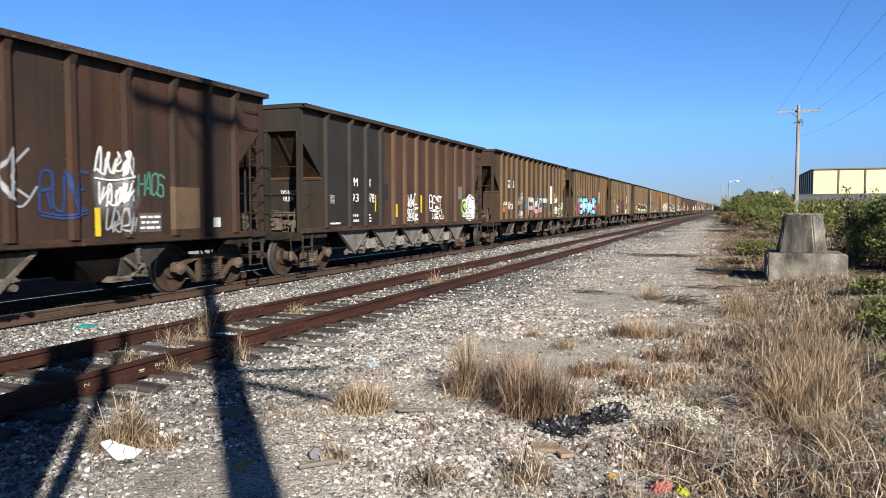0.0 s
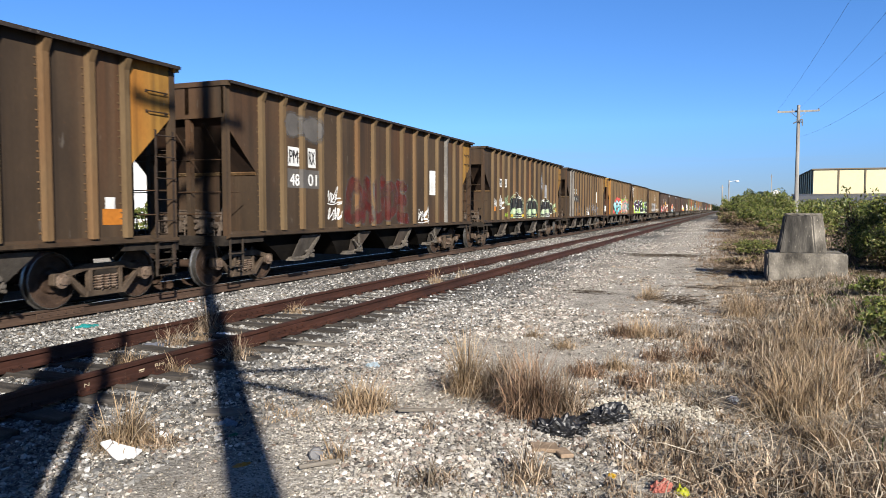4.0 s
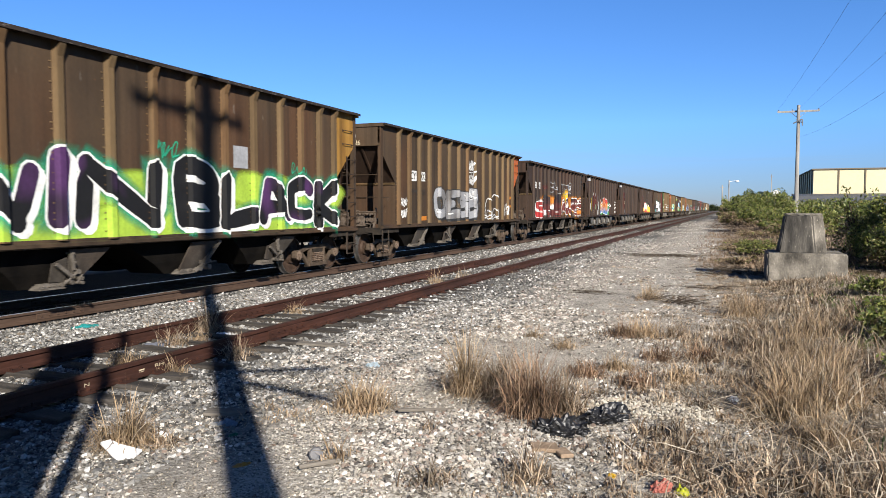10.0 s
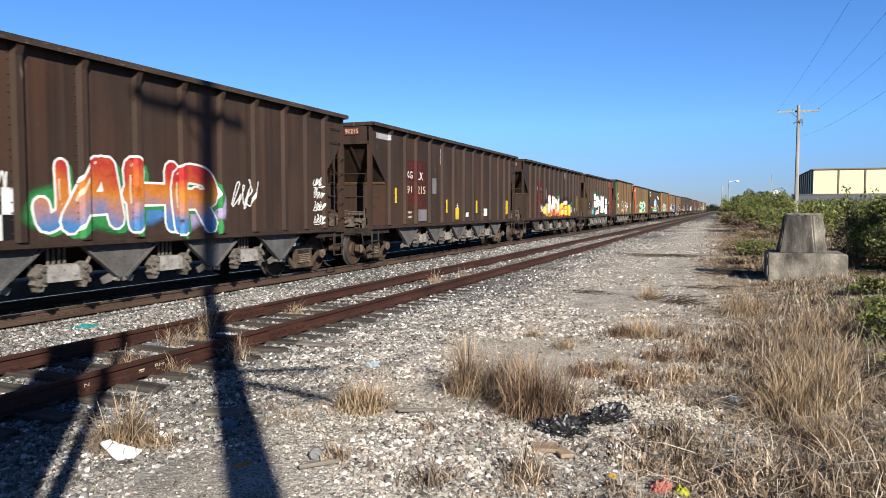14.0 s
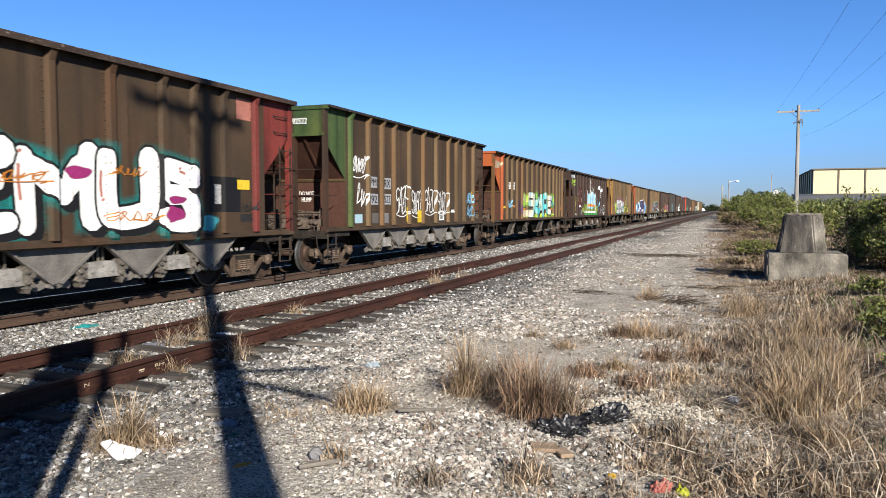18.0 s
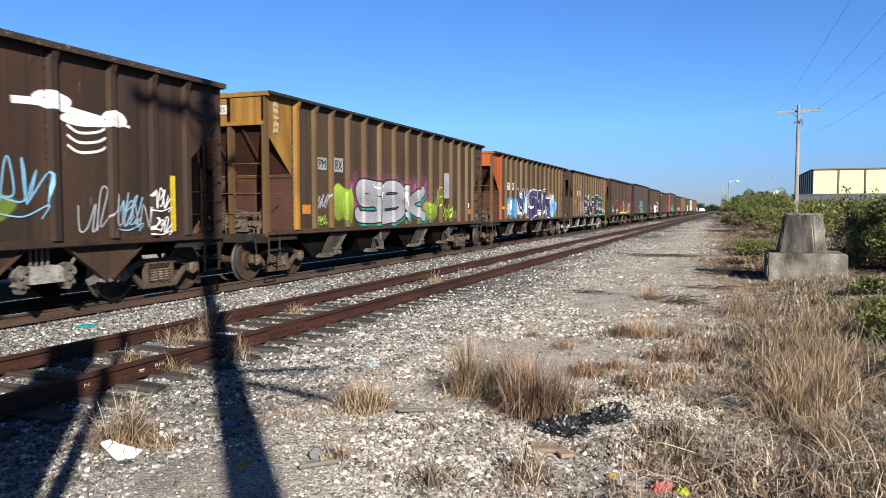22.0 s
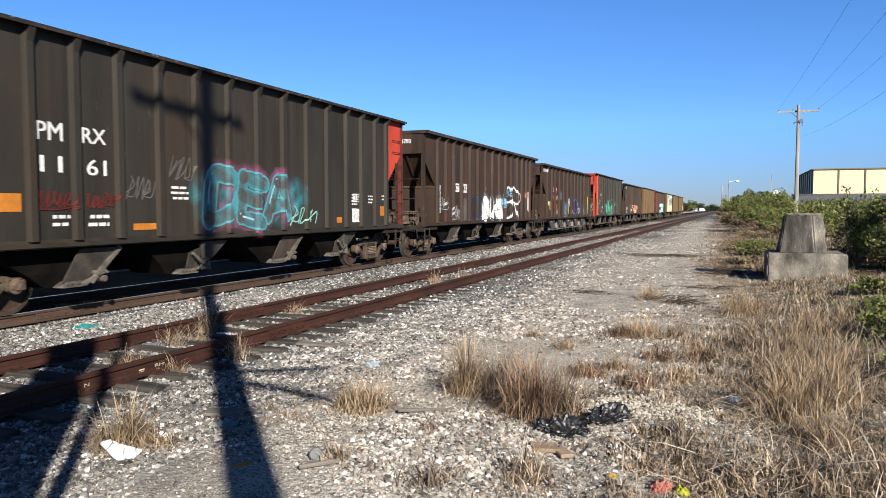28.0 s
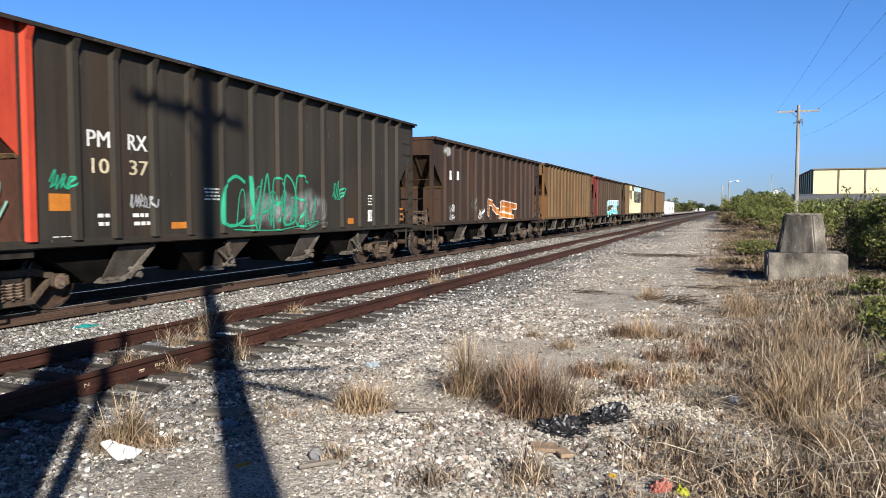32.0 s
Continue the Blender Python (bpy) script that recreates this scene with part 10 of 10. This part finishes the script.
px, py = -0.6 + 0.6 * rad * np.cos(ang), 6.75 + 0.45 * rad * np.sin(ang)
stones("white_stone_patch", "patch of small white stones by the black bag", px, py, RNG.uniform(0.010, 0.026, len(px)), STONES_PALE, 0.35, 2)
ang, rad = RNG.uniform(0, 6.283, 420), np.sqrt(RNG.uniform(0, 1, 420))
px, py = -0.82 + 0.3 * rad * np.cos(ang), 5.55 + 0.3 * rad * np.sin(ang)
stones("white_stone_patch", "patch of small white stones by the black bag", px, py, RNG.uniform(0.012, 0.032, len(px)), STONES, 0.35, 2)

# ---------- litter ----------
BLACK_PLASTIC = mat("black_plastic_film", (0.008, 0.008, 0.009), (0.016, 0.016, 0.018), 8, 0.42, 0, 0.4, 25, spec=0.6)
WHITE_FOAM = mat("white_foam_board", (0.78, 0.78, 0.77), (0.83, 0.83, 0.82), 8, 0.8, 0, 0.1, 40, tone=0.85)


def crumple(name, label, cat, x, y, w, d, hgt, m, seed, folds=3.5):
    g = random.Random(seed)
    bm = bmesh.new()
    bmesh.ops.create_icosphere(bm, subdivisions=5 if w > 0.2 else 4, radius=1.0)
    for v in bm.verts:
        p = v.co
        k = 1 + 0.28 * noise.turbulence((p.x * folds * 0.5 + seed, p.y * folds * 0.5, p.z * folds), 4, True) - 0.25
        v.co = Vector((p.x * w * k, p.y * d * k, max(-0.02, p.z * hgt * k * (0.5 + 0.8 * abs(noise.noise((p.x * 2 + seed, p.y * 2, 0.0)))) + 0.16 * hgt * noise.noise((p.x * 4.5, p.y * 4.5 + seed, 1.0)))))
    ob = tagged(new(name, mesh_of(name, bm, m)), label, cat)
    ob.location = (x, y, ground_z(x, y))
    ob.rotation_euler = (0, 0, g.uniform(0, 6))
    return ob


o = crumple("plastic_bag", "crumpled black plastic bag on the gravel", "plastic bag", -1.24, 5.78, 0.27, 0.19, 0.18, BLACK_PLASTIC, 3, 6.5)
o.rotation_euler = (0, 0, 0.4)
o = crumple("plastic_bag", "crumpled black plastic bag beside another bag", "plastic bag", -0.93, 6.25, 0.27, 0.17, 0.16, BLACK_PLASTIC, 5, 6.5)
o.rotation_euler = (0, 0, 0.7)
crumple("rag", "dark rag lying in dry grass", "rag", -0.29, 9.45, 0.18, 0.12, 0.08, BLACK_PLASTIC, 9)


def brushwood(x, y, w, d, hgt, n, seed, label):
    g = random.Random(seed)
    bm = bmesh.new()
    for i in range(n):
        a = Vector((g.gauss(0, 0.42) * w, g.gauss(0, 0.42) * d, g.uniform(0, hgt)))
        t, L = g.gauss(0, 0.5) + (0 if w > d else 1.57), g.uniform(0.12, 0.5) * max(0.5, w)
        b = a + Vector((math.cos(t) * L, math.sin(t) * L, g.uniform(-0.3, 0.5) * hgt))
        rod(bm, a, b, g.uniform(0.002, 0.007), 4, 0.0015)
    ob = tagged(new("brushwood", mesh_of("brushwood", bm, TWIG if "dark" in label else TWIG_GREY)), label, "brushwood", kind="stuff")
    ob.location = (x, y, ground_z(x, y))


def stalks(x, y, w, d, n, seed):
    g = random.Random(seed)
    bm = bmesh.new()
    for i in range(n):
        a = Vector((g.uniform(-w, w), g.uniform(-d, d), g.uniform(0.02, 0.2)))
        t, L = g.uniform(0, 6.28), g.uniform(0.12, 0.42)
        b = a + Vector((math.cos(t) * L, math.sin(t) * L, g.uniform(-0.04, 0.16)))
        mid = (a + b) / 2 + Vector((g.gauss(0, 0.03), g.gauss(0, 0.03), g.uniform(0.0, 0.05)))
        r = g.uniform(0.0016, 0.0034)
        rod(bm, a, mid, r, 4, r * 0.85)
        rod(bm, mid, b, r * 0.85, 4, 0.001)
    ob = tagged(new("dry_stalks", mesh_of("dry_stalks", bm, STRAW_PALE)), "long pale broken stalks lying over dry grass", "dry stalks", kind="stuff")
    ob.location = (x, y, ground_z(x, y))


stalks(0.5, 5.3, 1.1, 1.1, 190, 31)
stalks(0.35, 7.2, 1.0, 1.0, 90, 32)
stalks(1.1, 8.8, 1.0, 1.2, 70, 33)
brushwood(-0.95, 14.4, 0.6, 0.35, 0.16, 150, 12, "dark tangle of dead brush on the gravel")
brushwood(-2.5, 28.6, 1.7, 0.4, 0.10, 160, 13, "dark strip of dead brush across the path")
brushwood(-0.25, 21.4, 1.2, 0.4, 0.22, 170, 14, "dark dead brush at the foot of weeds")
brushwood(-2.9, 15.7, 0.7, 0.15, 0.06, 60, 15, "dark dead twigs on pale gravel")
brushwood(-0.5, 17.5, 0.8, 0.2, 0.06, 70, 16, "dark dead twigs on pale gravel")
brushwood(0.15, 6.9, 0.5, 0.4, 0.12, 50, 17, "grey dead twigs in dry grass")
brushwood(0.1, 5.1, 0.6, 0.5, 0.12, 50, 18, "grey dead twigs in dry grass")
o = crumple("rag", "teal cloth scrap lying on the ballast", "rag", -9.33, 8.5, 0.27, 0.1, 0.06, mat("teal_cloth", (0.01, 0.20, 0.20), (0.02, 0.32, 0.31), 6, 0.9), 16)
o.rotation_euler = (0, 0, 1.2)
crumple("rag", "pale blue plastic scrap on gravel", "rag", -3.8, 7.48, 0.1, 0.07, 0.08, mat("pale_blue_plastic", (0.35, 0.45, 0.52), (0.45, 0.56, 0.62), 6, 0.5), 17)
crumple("rag", "grey cloth lying between the rails", "rag", -7.0, 7.52, 0.34, 0.13, 0.09, mat("grey_blue_cloth", (0.10, 0.11, 0.14), (0.2, 0.21, 0.25), 6, 0.9), 18)
crumple("wrapper", "green plastic scrap on the gravel", "wrapper", -3.65, 4.74, 0.065, 0.04, 0.03, mat("green_plastic", (0.01, 0.12, 0.05), (0.02, 0.2, 0.09), 6, 0.4), 19)
crumple("wrapper", "yellow wrapper in the grass", "wrapper", -0.70, 4.92, 0.045, 0.03, 0.03, mat("yellow_plastic", (0.7, 0.42, 0.02), (0.8, 0.5, 0.04), 6, 0.4), 20)
crumple("wrapper", "red and yellow snack wrapper in the grass", "wrapper", -0.37, 4.80, 0.11, 0.06, 0.09, mat("red_plastic", (0.42, 0.13, 0.10), (0.56, 0.22, 0.17), 6, 0.5), 21)
crumple("wrapper", "lime wrapper scrap in the grass", "wrapper", -0.24, 4.76, 0.06, 0.04, 0.075, mat("lime_plastic", (0.5, 0.55, 0.03), (0.6, 0.62, 0.06), 6, 0.4), 22)
crumple("wrapper", "orange scrap beside the rail", "wrapper", -5.80, 8.05, 0.09, 0.04, 0.035, mat("orange_plastic", (0.6, 0.25, 0.02), (0.7, 0.33, 0.05), 6, 0.5), 23)
crumple("wrapper", "dull orange scrap on the gravel", "wrapper", -3.15, 4.17, 0.08, 0.04, 0.02, MATS["orange_plastic"], 24)
crumple("wrapper", "white paper scrap in the grass", "wrapper", 0.09, 7.28, 0.09, 0.06, 0.08, WHITE_FOAM, 25)
crumple("wrapper", "white paper scrap in the grass", "wrapper", 1.08, 7.75, 0.08, 0.06, 0.06, WHITE_FOAM, 26)
crumple("wrapper", "white paper scrap against the rail", "wrapper", -5.66, 6.24, 0.09, 0.05, 0.04, WHITE_FOAM, 27)
crumple("wrapper", "white paper scrap beside dry tuft", "wrapper", -4.2, 4.52, 0.07, 0.05, 0.05, WHITE_FOAM, 28)
crumple("wrapper", "white paper scrap on the siding tie", "wrapper", -6.75, 8.55, 0.14, 0.06, 0.06, WHITE_FOAM, 29)
crumple("rag", "coral cloth scrap beside the main rail", "rag", -9.85, 11.5, 0.1, 0.06, 0.05, mat("coral_cloth", (0.5, 0.16, 0.11), (0.62, 0.24, 0.17), 6, 0.9), 30)
crumple("bottle_scrap", "flattened pale blue plastic container on the gravel", "litter", -3.9, 4.98, 0.13, 0.06, 0.05, mat("faded_blue_plastic", (0.16, 0.22, 0.30), (0.26, 0.33, 0.42), 6, 0.4), 31)

bm = bmesh.new()
prism(bm, [(-0.17, 0.07), (-0.11, 0.12), (-0.02, 0.07), (0.17, 0.05), (0.15, -0.05), (0.04, -0.09)], 0.0, 0.025, "z")
bmesh.ops.bevel(bm, geom=list(bm.edges), offset=0.006, segments=1, affect="EDGES")
ob = tagged(new("foam_board", mesh_of("foam_board", bm, WHITE_FOAM)), "broken white foam board on the gravel", "litter")
ob.location, ob.rotation_euler = (-4.14, 4.02, ground_z(-4.14, 4.02) + 0.03), (0.3, 0.1, 0.3)
bm = bmesh.new()
lathe(bm, [(0.005, 0.0), (0.045, 0.002), (0.05, 0.012), (0.046, 0.014), (0.042, 0.006), (0.005, 0.005)], "z", 24)
ob = tagged(new("cup_lid", mesh_of("cup_lid", bm, METAL_GREY)), "round pale cup lid leaning on stones", "lid")
ob.location, ob.rotation_euler = (-2.70, 4.42, ground_z(-2.7, 4.42) + 0.045), (1.0, 0.1, 0.3)
SLAB_TAN = mat("tan_stone_slab", (0.30, 0.215, 0.145), (0.46, 0.34, 0.24), 6, 0.9, 0, 0.3, 50)
BOARD = mat("weathered_board", (0.16, 0.14, 0.12), (0.28, 0.25, 0.21), 5, 0.95, 0, 0.4, 50, stretch=(0.3, 3, 3))
for k, (x, y, L, rz, label) in enumerate(((-5.0, 8.35, 0.7, 0.15, "grey weathered board beside the rail"), (-2.45, 5.85, 0.5, 0.5, "pale split stick on gravel"), (-2.6, 4.3, 0.3, 0.9, "short grey stick on gravel"), (-4.1, 5.2, 0.35, 0.4, "short grey board on gravel"), (-1.24, 5.24, 0.2, 0.35, "tan broken slab beside a bag"), (-1.09, 5.20, 0.1, 0.6, "pale tan slab chip beside a bag"))):
    bm = bmesh.new()
    wd = 0.075 if k in (0, 3, 4, 5) else 0.014
    box(bm, -L / 2, L / 2, -wd, wd, 0, 0.03)
    bmesh.ops.bevel(bm, geom=list(bm.edges), offset=0.006, segments=1, affect="EDGES")
    if k > 3:                                          # broken slabs with ragged outlines
        for v in bm.verts:
            v.co += Vector((0.25 * L * noise.noise((v.co.y * 30, k, 1.0)), 0.25 * L * noise.noise((v.co.x * 20, k, 5.0)), 0))
    ob = tagged(new("slab_chip" if k > 3 else "wood_scrap", mesh_of("wood_scrap", bm, SLAB_TAN if k > 3 else BOARD)), label, "stone slab" if k > 3 else "wood scrap")
    ob.location, ob.rotation_euler = (x, y, ground_z(x, y) + 0.012), (0.03, 0.02, rz)

# chalk marks on the near rail's web
bm = bmesh.new()
put_text(bm, "RH", 6.20, 6.33, 0.082, 0.118, 0.012)
put_text(bm, "N", 5.26, 5.32, 0.075, 0.108, 0.0)
for a in (5.97,):
    for zz in (0.06, 0.085):
        bm.faces.new([bm.verts.new(p) for p in ((a, zz, 0), (a + 0.075, zz + 0.002, 0), (a + 0.075, zz + 0.016, 0), (a, zz + 0.014, 0))])
for v in bm.verts:
    v.co = Vector((0.755 + 0.013, v.co.x, v.co.y))
me = bpy.data.meshes.new("rail_mark")
bm.to_mesh(me)
bm.free()
me.materials.append(spray("cream"))
part("rail_mark", me, side_track, "cream painted letters")


def motions():
    times = [0, 4, 8, 12, 16, 20, 24, 28, 32]
    for c, y0 in TRAIN:
        walk(c, [(t, pose(MAIN_X, y0 - run(t), RAIL_Z)) for t in times])
    # the wheels roll with the train; all wheel pairs of one end share their keys
    steps = [i / 30 for i in range(961)]
    for s, wheels in WHEELS.items():
        first = wheels[0]
        walk(first, [(t, pose(0, s * AXLE, WHEEL_R, math.degrees(run(t) / WHEEL_R))) for t in steps])
        act, slot = first.animation_data.action, first.animation_data.action_slot
        for w in wheels[1:]:
            w.rotation_mode = "QUATERNION"
            w.animation_data_create()
            w.animation_data.action, w.animation_data.action_slot = act, slot


motions()
